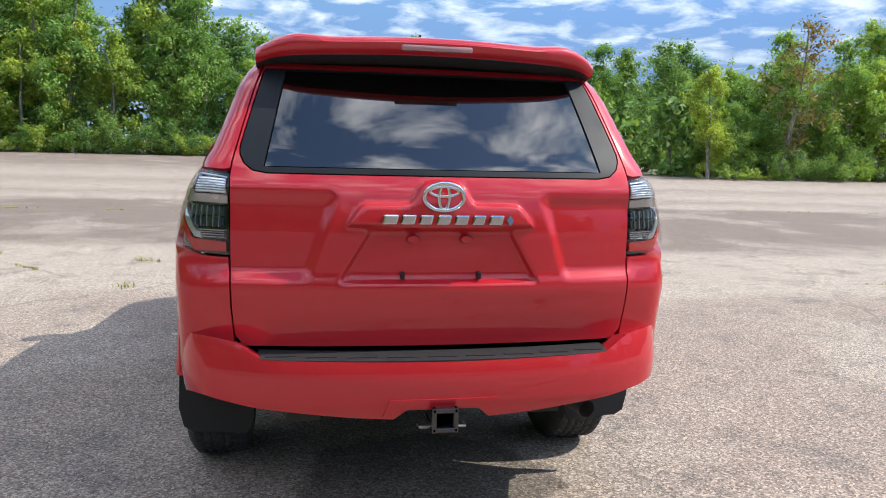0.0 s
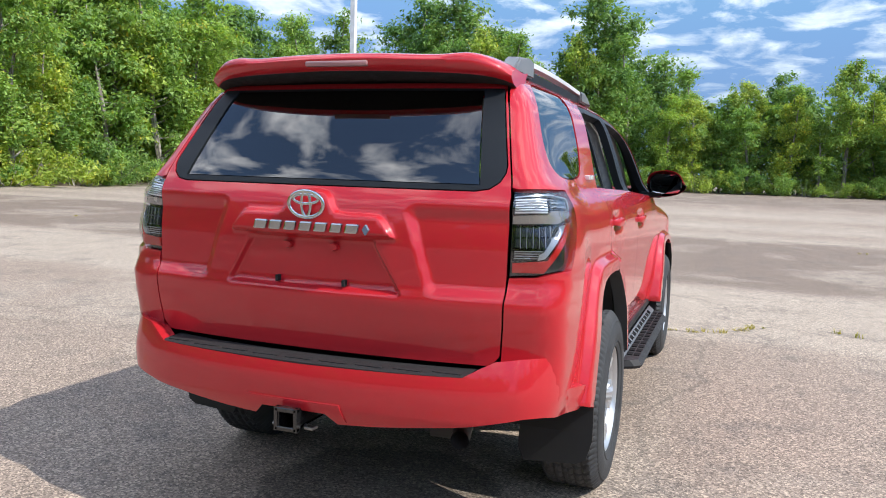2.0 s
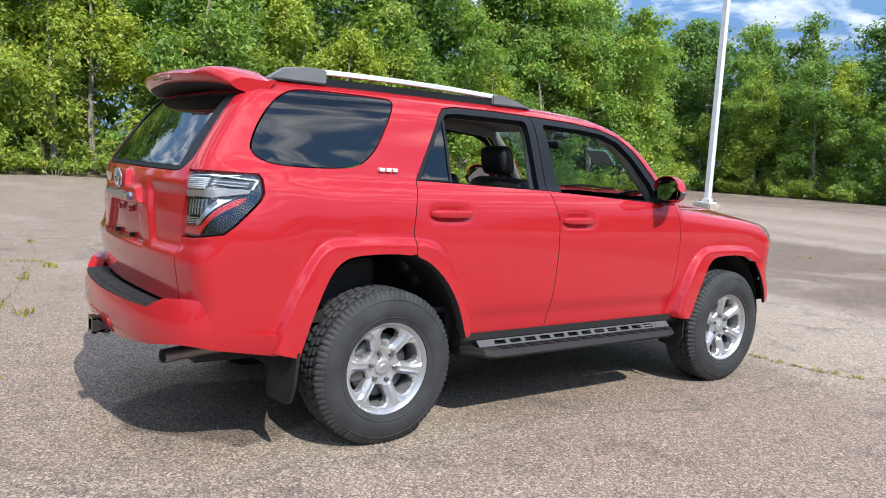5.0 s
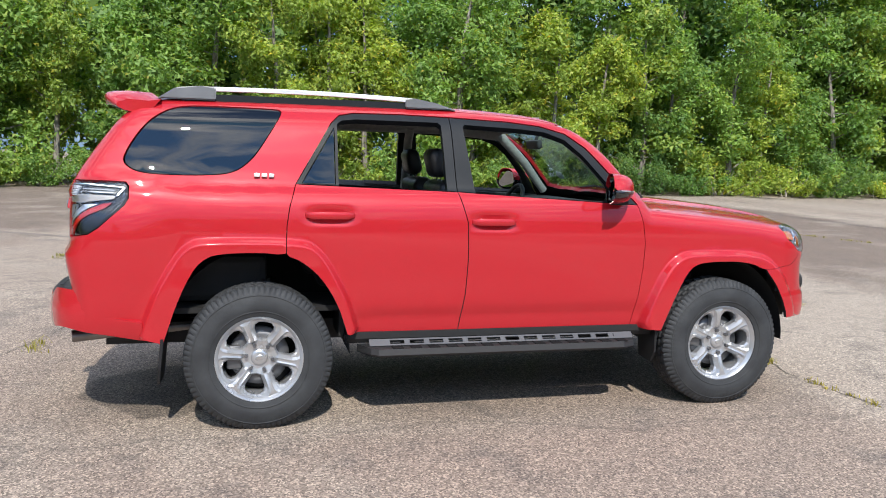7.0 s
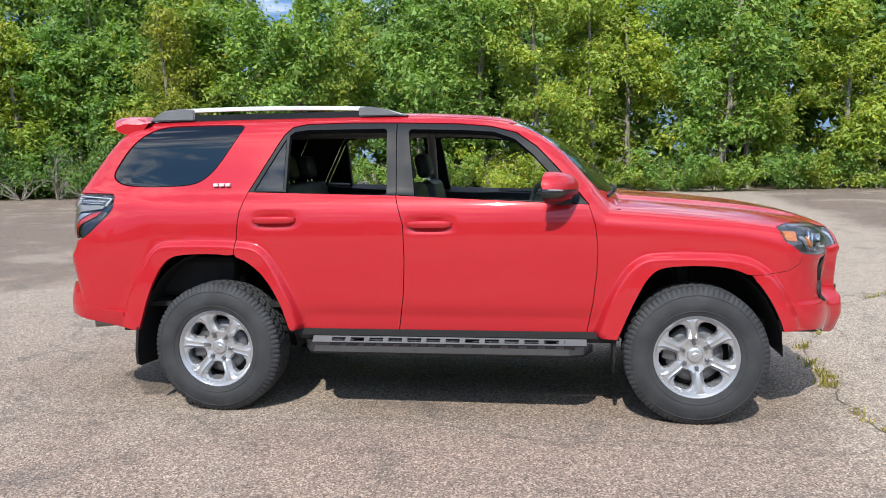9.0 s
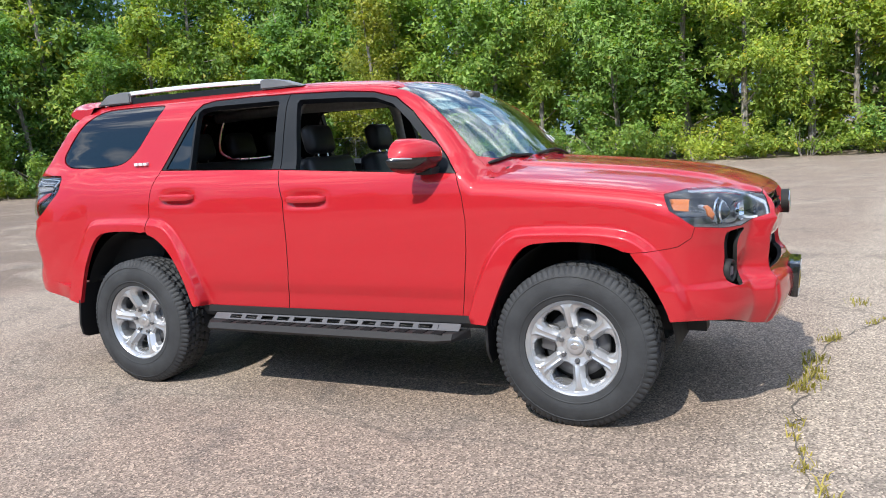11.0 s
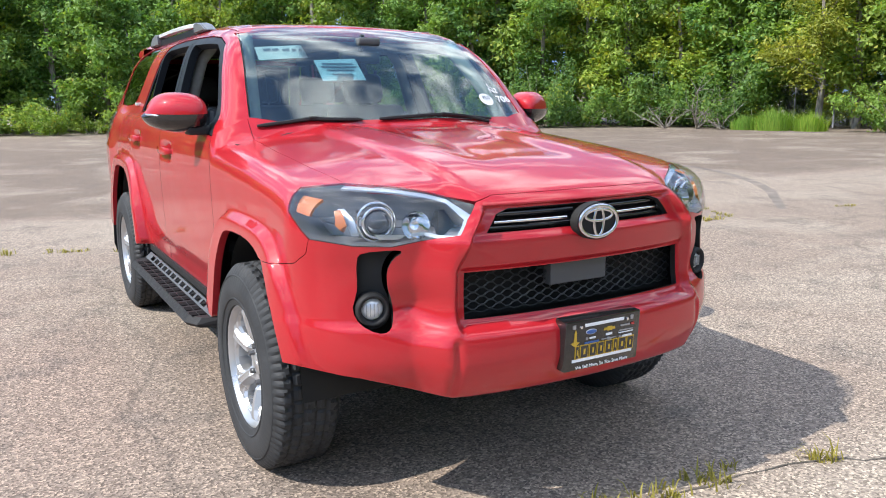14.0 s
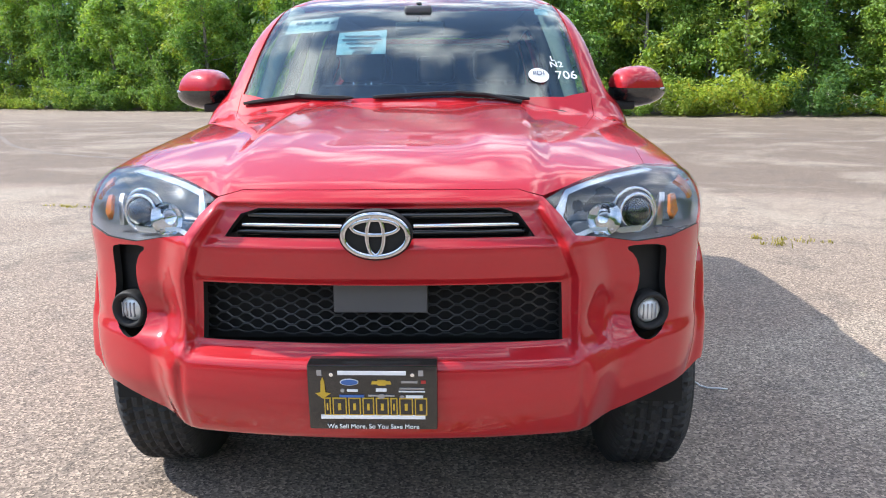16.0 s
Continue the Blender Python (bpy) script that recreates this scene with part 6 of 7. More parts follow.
oval(-0.055, 0.042, 0.0225, 0.0085, M_WHITEINK, -0.0015)
oval(-0.055, 0.042, 0.0205, 0.0070, M_BLUE, -0.0028)
bm = bmesh.new()
prism(bm, [(-0.002, 0.037), (0.012, 0.037), (0.014, 0.034), (0.032, 0.034), (0.034, 0.037), (0.046, 0.037), (0.044, 0.045), (0.034, 0.045), (0.032, 0.048), (0.014, 0.048), (0.012, 0.045), (0.000, 0.045)], -0.0028, 0.0005)
part("print_mark", bm, M_GOLD, plate)
bar(plate, 0.090, 0.043, 0.040, 0.0055, M_LAMPGREY)
bar(plate, 0.124, 0.043, 0.012, 0.008, M_REDLENS)
bar(plate, -0.048, 0.020, 0.026, 0.006, M_WHITEINK)
oval(-0.072, 0.020, 0.005, 0.005, M_LAMPGREY, -0.0015)
bar(plate, -0.050, 0.005, 0.060, 0.006, M_BLUE)
bar(plate, 0.022, 0.022, 0.026, 0.008, M_WHITEINK)
bar(plate, 0.022, 0.007, 0.064, 0.004, M_LAMPGREY)
oval(0.022, 0.006, 0.009, 0.006, M_LAMPGREY, -0.0030)
bar(plate, 0.096, 0.026, 0.060, 0.004, M_LAMPGREY)
bar(plate, 0.096, 0.018, 0.064, 0.003, M_WHITEINK)
bar(plate, 0.102, 0.004, 0.042, 0.007, M_WHITEINK)
oval(0.072, 0.004, 0.006, 0.004, M_LAMPGREY, -0.0015)
for x in (-0.127, 0.118):
    bar(plate, x, 0.066, 0.012, 0.014, M_LAMPGREY)
bm = bmesh.new()
prism(bm, [(-0.120, -0.002), (-0.138, 0.012), (-0.126, 0.014), (-0.124, 0.045), (-0.120, 0.055), (-0.116, 0.045), (-0.114, 0.014), (-0.102, 0.012)], -0.003, 0.0)
part("gold_ornament", bm, M_GOLD, plate)
for x in (-0.098, 0.098):
    bm = bmesh.new()
    bmesh.ops.create_cone(bm, segments=10, radius1=0.006, radius2=0.005, depth=0.006, cap_ends=True, matrix=pose(x, -0.001, 0.062, 90, 0, 0))
    part("plate_bolt", bm, M_CHROME, plate)

# ---- wipers ----
for pts in ([(0.69, 1.264), (0.47, 1.290), (0.235, 1.284)], [(0.155, 1.286), (-0.133, 1.300), (-0.46, 1.276)]):
    line = FRONT.solid(dense(pts, 0.04, False))[0]
    line = line + gradient(line) * 0.010
    bm = bmesh.new()
    tube(bm, line, [0.006] + [0.009] * (len(line) - 2) + [0.005], 6)
    pivot = Vector(line[len(line) // 2])
    tube(bm, [pivot + Vector((0, 0.006, 0.006)), pivot + Vector((-0.12, 0.008, -0.004)), pivot + Vector((-0.26, 0.012, -0.034))], 0.008, 6)
    part("wiper", bm, M_BLACK, car, "black wiper arm and blade", smooth=50)
cowl = on_front(WS_LOW, 0.06)
vs = np.vstack([cowl + (0, 0.05, -0.035), cowl + (0, -0.012, -0.002)])
n = len(cowl)
add_mesh("cowl", np.vstack([vs, vs - (0, 0, 0.05)]), [(i, i + 1, n + i + 1, n + i) for i in range(n - 1)] + [(2 * n + i, 3 * n + i, 3 * n + i + 1, 2 * n + i + 1) for i in range(n - 1)], M_BLACK, car, "black cowl under the windscreen")

# ---- papers and marks on the windscreen, inside the glass ----
def on_screen(name, pts, mat, label, proud=-0.014):
    return panel(name, FRONT, on_front(pts + pts[:1], 0.05)[:-1], mat, windscreen, gap=0.08, inset=0.0, thick=0.001, proud=proud, label=label, back=M_WHITE)


on_screen("white_paper", [(0.350, 1.648), (0.352, 1.585), (0.580, 1.570), (0.572, 1.634)], M_WHITE, "white paper slip with handwriting")
on_screen("blue_paper", [(0.128, 1.582), (0.124, 1.478), (0.334, 1.474), (0.334, 1.572)], M_BLUEPAPER, "pale blue printed slip")
on_screen("small_sticker", [(-0.575, 1.68), (-0.575, 1.65), (-0.515, 1.655), (-0.515, 1.685)], M_BLUEPAPER, "small pale sticker")
for k, (z, w) in enumerate(((1.555, 0.15), (1.540, 0.17), (1.525, 0.13), (1.505, 0.10))):
    on_screen("print_line", [(0.23 + w / 2, z), (0.23 - w / 2, z), (0.23 - w / 2, z - 0.006), (0.23 + w / 2, z - 0.006)], M_INK, "", -0.010)
for k, (x, w) in enumerate(((0.54, 0.035), (0.50, 0.03), (0.455, 0.035), (0.41, 0.02), (0.38, 0.015))):
    on_screen("pen_stroke", [(x, 1.622), (x - w, 1.626), (x - w, 1.615), (x, 1.610)], M_INK, "", -0.010)
c = on_front([(-0.505, 1.372), (-0.505, 1.373)])[0]
nrm = gradient(c[None])[0]
base = Matrix.Translation(c + 0.006 * nrm) @ Vector(nrm).to_track_quat("-Y", "Z").to_matrix().to_4x4()
bm = bmesh.new()
prism(bm, [(0.043 * math.cos(a), 0.040 * math.sin(a)) for a in np.linspace(0, 2 * np.pi, 28, endpoint=False)], 0.002, 0.003, base)
part("round_sticker", bm, M_WHITE, windscreen, "round white inspection sticker")
for text, dx, dz, size in (("PDI", 0.0, 0.008, 0.034), ("L", 0.075, 0.090, 0.04), ("N2", 0.085, 0.055, 0.045), ("706", 0.115, -0.005, 0.062)):
    ob = words(text, windscreen, dx, dz, size, M_INK if text == "PDI" else M_WHITEINK, y=-0.002)
    ob.matrix_local = base

# ---- cabin ----
def seat(x, y, wide, bench=False):
    st = thing("seat" if not bench else "rear_bench", "black leather seat with head restraint" if not bench else "black leather rear bench", "")
    st.parent = car
    if "category" in st:
        del st["category"]
    bm = bmesh.new()
    box(bm, x - wide / 2, x + wide / 2, y - 0.02, y + 0.50, 0.72, 0.88, 0.05, 3)
    part("cushion", bm, M_LEATHER, st, smooth=50)
    bm = bmesh.new()
    box(bm, x - wide / 2, x + wide / 2, -0.07, 0.07, 0.0, 0.56, 0.05, 3, pose(0, y - 0.02, 0.80, -14 * -1, 0, 0))
    part("backrest", bm, M_LEATHER, st, smooth=50)
    heads = [x] if not bench else [x - 0.42, x, x + 0.42]
    for hx in heads:
        bm = bmesh.new()
        box(bm, hx - 0.125, hx + 0.125, -0.05, 0.05, 0.58, 0.76, 0.045, 3, pose(0, y - 0.02, 0.80, 14, 0, 0))
        part("head_restraint", bm, M_LEATHER, st, smooth=50)
        for dx in (-0.05, 0.05):
            bm = bmesh.new()
            tube(bm, [pose(0, y - 0.02, 0.80, 14, 0, 0) @ Vector((hx + dx, 0, 0.52)), pose(0, y - 0.02, 0.80, 14, 0, 0) @ Vector((hx + dx, 0, 0.62))], 0.006, 6)
            part("restraint_post", bm, M_CHROME, st)


seat(0.37, -0.14, 0.50)
seat(-0.37, -0.14, 0.50)
seat(0.0, -1.05, 1.26, True)
bm = bmesh.new()
prof = [(0.98, 0.70), (0.55, 0.72), (0.50, 0.95), (0.52, 1.14), (0.62, 1.205), (0.80, 1.215), (0.98, 1.20)]
lo = [bm.verts.new((-0.74, y, z)) for y, z in prof]
hi = [bm.verts.new((0.74, y, z)) for y, z in prof]
k = len(prof)
bm.faces.new(lo)
bm.faces.new(hi[::-1])
for i in range(k):
    bm.faces.new((lo[i], hi[i], hi[(i + 1) % k], lo[(i + 1) % k]))
bmesh.ops.bevel(bm, geom=bm.edges[:], offset=0.02, segments=2, affect="EDGES")
dash = part("dashboard", bm, M_DASH, car, "dark grey dashboard with vents", smooth=40)
for x in (-0.62, -0.12, 0.12, 0.62):
    bm = bmesh.new()
    box(bm, x - 0.06, x + 0.06, 0.495, 0.515, 1.04, 1.12, 0.006)
    part("air_vent", bm, M_SILVER, dash)
bm = bmesh.new()
box(bm, -0.13, 0.13, 0.02, 0.55, 0.60, 0.86, 0.03)
part("centre_console", bm, M_DASH, car, smooth=40)
bm = bmesh.new()
mt = pose(-0.37, 0.42, 1.13, -25, 0, 0)
tube(bm, [mt @ Vector((0.185 * math.cos(a), 0, 0.185 * math.sin(a))) for a in np.linspace(0, 2 * np.pi, 33)], 0.016, 8, False)
box(bm, -0.17, 0.17, -0.02, 0.02, -0.03, 0.03, 0.01, 1, mt)
box(bm, -0.06, 0.06, -0.03, 0.05, -0.09, 0.06, 0.02, 1, mt)
tube(bm, [mt @ Vector((0, 0.02, 0)), (-0.37, 0.62, 1.02)], 0.035, 8)
part("steering_wheel", bm, M_BLACK, car, "black steering wheel", smooth=50)
bm = bmesh.new()
box(bm, -0.11, 0.11, -0.02, 0.02, -0.03, 0.03, 0.012, 2, pose(0, 0.46, 1.59, 10, 0, 0))
tube(bm, [(0, 0.47, 1.62), (0, 0.50, 1.70)], 0.012, 6)
part("interior_mirror", bm, M_DASH, car, smooth=50)
bm = bmesh.new()
box(bm, -0.06, 0.06, 0.53, 0.59, 1.64, 1.68, 0.012)
part("camera_housing", bm, M_BACKPLATE, car, smooth=50)
# pillar linings and the headliner's edge
for s in (-1, 1):
    bm = bmesh.new()
    tube(bm, [(s * 0.66, 0.80, 1.25), (s * 0.62, 0.62, 1.46), (s * 0.57, 0.40, 1.66), (s * 0.56, 0.0, 1.70), (s * 0.55, -1.2, 1.71), (s * 0.55, -1.9, 1.68)], [0.03, 0.035, 0.04, 0.045, 0.045, 0.04], 8)
    tube(bm, [(s * 0.72, -0.30, 1.25), (s * 0.61, -0.30, 1.60), (s * 0.53, -0.30, 1.70)], 0.032, 8)
    part("pillar_lining", bm, M_CLOTH, car, "pale grey pillar lining", smooth=60)
bm = bmesh.new()
box(bm, -0.50, 0.50, -1.9, 0.30, 1.735, 1.745)
part("headliner", bm, M_CLOTH, car, "pale grey headliner")
bm = bmesh.new()
box(bm, -0.70, 0.70, -2.25, -1.35, 0.66, 0.92, 0.04)
part("cargo_floor", bm, M_SHADOW, car, "black cargo floor and side bins")


# ---- lamp post ----
post = thing("lamp_post", "square white lamp post on a concrete pedestal", "lamp post", (-8.30, 13.99, 0))
bm = bmesh.new()
lo = [(-0.26, -0.26), (0.26, -0.26), (0.26, 0.26), (-0.26, 0.26)]
a = [bm.verts.new((x * 1.05, y * 1.05, -0.05)) for x, y in lo]
b = [bm.verts.new((x, y, 0.78)) for x, y in lo]
bm.faces.new(a[::-1])
bm.faces.new(b)
for i in range(4):
    bm.faces.new((a[i], a[(i + 1) % 4], b[(i + 1) % 4], b[i]))
bmesh.ops.bevel(bm, geom=bm.edges[:], offset=0.03, segments=2, affect="EDGES")
bmesh.ops.subdivide_edges(bm, edges=bm.edges[:], cuts=2)
for vtx in bm.verts:
    vtx.co += Vector(noise.noise_vector(vtx.co * 6)) * 0.008
part("pedestal", bm, M_CONCRETE, post, "weathered stained concrete pedestal")
bm = bmesh.new()
box(bm, -0.17, 0.17, -0.17, 0.17, 0.775, 0.815, 0.01)
box(bm, -0.095, 0.095, -0.095, 0.095, 0.815, 0.90, 0.012)
part("base_flange", bm, M_POLE, post, "white steel base plate")
bm = bmesh.new()
box(bm, -0.068, 0.068, -0.068, 0.068, 0.85, 9.6, 0.01)
part("pole", bm, M_POLE, post, "square white steel pole")
for dx in (-0.13, 0.13):
    for dy in (-0.13, 0.13):
        bm = bmesh.new()
        bmesh.ops.create_cone(bm, segments=6, radius1=0.02, radius2=0.018, depth=0.05, cap_ends=True, matrix=Matrix.Translation((dx, dy, 0.835)))
        part("anchor_bolt", bm, M_STEEL, post)

# ---- tyre marks: thin worn arcs on the asphalt ----
def mark(points, wide):
    bm = bmesh.new()
    pts = arc_points(points)
    prev = None
    for i, p in enumerate(pts):
        d = pts[min(i + 1, len(pts) - 1)] - pts[max(i - 1, 0)]
        nrm = np.array((-d[1], d[0])) / (np.linalg.norm(d) + 1e-9)
        w = wide * (0.3 + 0.7 * math.sin(math.pi * (i + 0.5) / len(pts)) ** 0.5)
        cur = [bm.verts.new((*(p + nrm * w * k), 0.004)) for k in (-0.5, 0.5)]
        if prev:
            bm.faces.new((prev[0], prev[1], cur[1], cur[0]))
        prev = cur
    ob = part("tyre_mark", bm, M_SKID)
    return tagged(ob, "dark curved tyre mark on the asphalt", "tyre mark", kind="structure")


mark([(14.0, -19.3), (10.5, -14.0), (7.2, -11.3), (4.5, -10.6), (3.1, -11.5), (2.6, -13.3), (2.1, -14.2)], 0.17)
mark([(15.7, -24.6), (9.0, -20.0), (3.5, -17.5)], 0.16)
mark([(-5.9, -17.8), (-10.2, -15.2), (-14.0, -11.0)], 0.16)
mark([(-10.5, -9.5), (-11.0, -7.3), (-9.2, -4.1), (-6.8, -2.0)], 0.16)

bm = bmesh.new()
tube(bm, [(-1.255, 0.72, 0.004), (-1.262, 0.765, 0.006), (-1.29, 0.79, 0.005), (-1.375, 0.80, 0.004)], 0.004, 6)
tagged(part("white_string", bm, M_WHITE), "short bent scrap of white string on asphalt", "litter")

# ---- joints with weeds ----
JOINTS = [
    [(-9.0, -1.6), (-6.2, -1.9), (-4.0, -2.4), (-2.6, -2.8), (-1.3, -3.05), (0.0, -3.55), (1.4, -3.85), (5.0, -4.9), (11.0, -6.2)],
    [(-2.6, 3.2), (-1.6, 2.85), (-0.9, 2.5), (0.1, 2.38), (0.6, 2.33), (1.3, 2.42)],
    [(-9.5, 7.0), (-6.9, 6.4), (-4.2, 4.9), (-2.8, 3.4)],
    [(1.3, 2.42), (1.9, 3.1), (2.7, 2.8), (4.3, 2.6), (7.5, 2.5), (12.0, 2.2)],
    [(-6.7, -6.3), (-6.3, -3.2), (-5.6, -1.6)],
    [(3.6, 11.9), (9.0, 12.6), (15.0, 12.2)],
    [(-14.0, 9.5), (-6.0, 11.4), (2.0, 10.4)],
]
M_JOINT = plain("open_joint", (0.11, 0.095, 0.078), 0.95, vary=0.4, scale=40)
rng = np.random.default_rng(5)
for line in JOINTS:
    pts = dense(line, 0.08, False)
    pts = pts + rng.normal(0, 0.012, pts.shape)
    bm = bmesh.new()
    prev = None
    for i, p in enumerate(pts):
        d = pts[min(i + 1, len(pts) - 1)] - pts[max(i - 1, 0)]
        nrm = np.array((-d[1], d[0])) / (np.linalg.norm(d) + 1e-9)
        w = rng.uniform(0.0015, 0.006)
        cur = [bm.verts.new((*(p + nrm * w * k), 0.0035)) for k in (-1, 1)]
        if prev:
            bm.faces.new((prev[0], prev[1], cur[1], cur[0]))
        prev = cur
    tagged(part("joint", bm, M_JOINT), "open joint between old asphalt slabs", "joint", kind="structure")


def tuft(x, y, size, count):
    v, f = [], []
    for _ in range(count):
        a = rng.uniform(0, 2 * np.pi)
        b = np.array((x, y, 0)) + rng.normal(0, size * 0.45, 3) * (1, 1, 0)
        h = size * rng.uniform(0.4, 1.15)
        lean = np.array((math.cos(a), math.sin(a), 0)) * h * rng.uniform(0.3, 1.1)
        s = np.array((-math.sin(a), math.cos(a), 0)) * rng.uniform(0.0025, 0.005)
        k = len(v)
        mid = b + lean * 0.4 + (0, 0, h * 0.62)
        v += [b - s, b + s, mid + s * 0.8, mid - s * 0.8, b + lean + (0, 0, h * 0.8)]
        f += [(k, k + 1, k + 2), (k, k + 2, k + 3), (k + 3, k + 2, k + 4)]
    return v, f


gv, gf = [], []


def sow(spots):
    for x, y, size, count in spots:
        v, f = tuft(x, y, size, count)
        k = len(gv)
        gv.extend(v)
        gf.extend([tuple(i + k for i in t) for t in f])


for n, line in enumerate(JOINTS):
    pts = dense(line, 0.05, False)
    for p in pts:
        lush = noise.noise(Vector((p[0] * 1.1, p[1] * 1.1, n * 3.7)))
        if lush > 0.16 and rng.random() < 0.5:
            sow([(p[0] + rng.normal(0, 0.02), p[1] + rng.normal(0, 0.02), rng.uniform(0.025, 0.06), 9)])
# fuller tufts seen beside the car
for x, y, k in ((-0.95, 2.50, 9), (-0.55, 2.42, 10), (-0.15, 2.40, 8), (0.12, 2.36, 10), (-2.1, 2.75, 5), (-5.4, -1.9, 14), (-6.2, -2.9, 8), (-2.9, -2.5, 9), (-1.2, -3.0, 8), (-6.6, -4.0, 8), (2.4, 2.9, 4), (-3.9, 5.0, 10), (-2.2, 4.4, 8), (-6.6, 6.2, 8), (0.6, -3.6, 6), (1.6, -3.95, 6), (-2.7, -2.8, 5)):
    for _ in range(k // 2):
        sow([(x + rng.normal(0, 0.10), y + rng.normal(0, 0.035), rng.uniform(0.035, 0.085), 13)])
weeds = add_mesh("weeds", gv, gf, M_GRASS, smooth=False)
tagged(weeds, "dry yellow-green weeds growing along the joints", "weeds", kind="stuff")


# ---- woods round the lot ----
def limb(pts_list, start, direction, length, r0, rng, n=6, droop=0.0, wander=0.18):
    p, d, out, rad = Vector(start), Vector(direction).normalized(), [Vector(start)], [r0]
    for k in range(n):
        d = (d + Vector((rng.normal(0, wander), rng.normal(0, wander), rng.normal(0, wander * 0.6) - droop))).normalized()
        p = p + d * length / n
        out.append(p.copy())
        rad.append(r0 * (1 - 0.85 * (k + 1) / n))
    pts_list.append((out, rad))
    return out


def leaf_cloud(centres, radii, count, size, rng, flat=0.75):
    """Many small folded leaves round the clump centres: vertices and faces."""
    c = np.array(centres)
    w = np.array(radii) ** 2
    pick = rng.choice(len(c), count, p=w / w.sum())
    d = rng.normal(size=(count, 3))
    d /= np.linalg.norm(d, axis=1, keepdims=True)
    rr = np.array(radii)[pick] * np.abs(rng.normal(0.55, 0.38, count))
    pos = c[pick] + d * rr[:, None] * (1, 1, flat)
    # leaves face outwards and up, loosely
    nrm = d * 0.6 + (0, 0, 0.55) + rng.normal(0, 0.55, (count, 3))
    nrm /= np.linalg.norm(nrm, axis=1, keepdims=True)
    ax = np.cross(nrm, rng.normal(size=(count, 3)))
    ax /= np.linalg.norm(ax, axis=1, keepdims=True) + 1e-9
    bx = np.cross(nrm, ax)
    s = size * rng.uniform(0.6, 1.4, count)[:, None]
    v = np.stack([pos - ax * s + bx * s * 0.45, pos - ax * s * 0.4 - bx * s * 0.75, pos + ax * s * 1.25], 1).reshape(-1, 3)
    f = np.arange(3 * count).reshape(-1, 3)
    return v, f


def fast_mesh(name, v, f, mat, parent):
    me = bpy.data.meshes.new(name)
    me.vertices.add(len(v))
    me.vertices.foreach_set("co", np.asarray(v, np.float32).ravel())
    me.loops.add(3 * len(f))
    me.loops.foreach_set("vertex_index", np.asarray(f, np.int32).ravel())
    me.polygons.add(len(f))
    me.polygons.foreach_set("loop_start", np.arange(len(f), dtype=np.int32) * 3)
    me.update(calc_edges=True)
    me.materials.append(mat)
    ob = new(name, me)
    if parent:
        ob.parent = parent
    return ob


def make_tree(seed, height, spread, leaves, leaf, mat, label, low=0.12, group="trees round the lot"):
    rng = np.random.default_rng(seed)
    t = thing("tree", label, "tree", group=group)
    limbs = []
    trunk = limb(limbs, (0, 0, -0.1), (rng.normal(0, 0.05), rng.normal(0, 0.05), 1), height * 0.96, 0.018 * height, rng, 9, wander=0.05)
    centres, radii = [], []
    n = int(11 + height * 1.6)
    for k in range(n):
        u = low + (0.97 - low) * (k + rng.uniform(0, 1)) / n
        base = trunk[min(int(u * 9), 8)].lerp(trunk[min(int(u * 9) + 1, 9)], u * 9 % 1)
        a = rng.uniform(0, 2 * np.pi)
        shape = math.sin(math.pi * min(1, 0.22 + 0.80 * u)) ** 0.8
        ln = spread * shape * rng.uniform(0.55, 1.1)
        pts = limb(limbs, base, (math.cos(a), math.sin(a), rng.uniform(0.15, 0.7)), ln, 0.006 * height * (1.1 - u), rng, 5)
        for j in (2, 3, 4, 5):
            centres.append(tuple(pts[j] + Vector(rng.normal(0, 0.12, 3)) * spread))
            radii.append(rng.uniform(0.16, 0.36) * spread * (0.75 + 0.25 * shape))
    bmx = bmesh.new()
    for i, (pts, rad) in enumerate(limbs):
        tube(bmx, pts if i == 0 else pts[::2] + pts[-1:], rad if i == 0 else rad[::2] + rad[-1:], 6 if i == 0 else 3, False)
    part("trunk", bmx, M_BARK, t, smooth=60)
    v, f = leaf_cloud(centres, radii, leaves, leaf, rng)
    fast_mesh("crown", v, f, mat, t)
    return t


def make_bush(seed, height, spread, leaves, leaf, mat, label):
    rng = np.random.default_rng(seed)
    t = thing("bush", label, "bush", group="undergrowth at the wood's edge")
    limbs, centres, radii = [], [], []
    for k in range(9):
        a = rng.uniform(0, 2 * np.pi)
        pts = limb(limbs, (0.15 * math.cos(a), 0.15 * math.sin(a), -0.05), (0.5 * math.cos(a), 0.5 * math.sin(a), 1), height * rng.uniform(0.6, 1.0), 0.018, rng, 5)
        for j in (1, 2, 3, 4, 5):
            centres.append((pts[j].x * spread, pts[j].y * spread, max(pts[j].z, 0.25)))
            radii.append(rng.uniform(0.22, 0.42) * height * 0.5)
    bmx = bmesh.new()
    for pts, rad in limbs:
        tube(bmx, pts, rad, 3, False)
    part("stem", bmx, M_BARK, t)
    v, f = leaf_cloud(centres, radii, leaves, leaf, rng, 0.9)
    v[:, 2] = np.maximum(v[:, 2], 0.02)
    fast_mesh("foliage", v, f, mat, t)
    return t


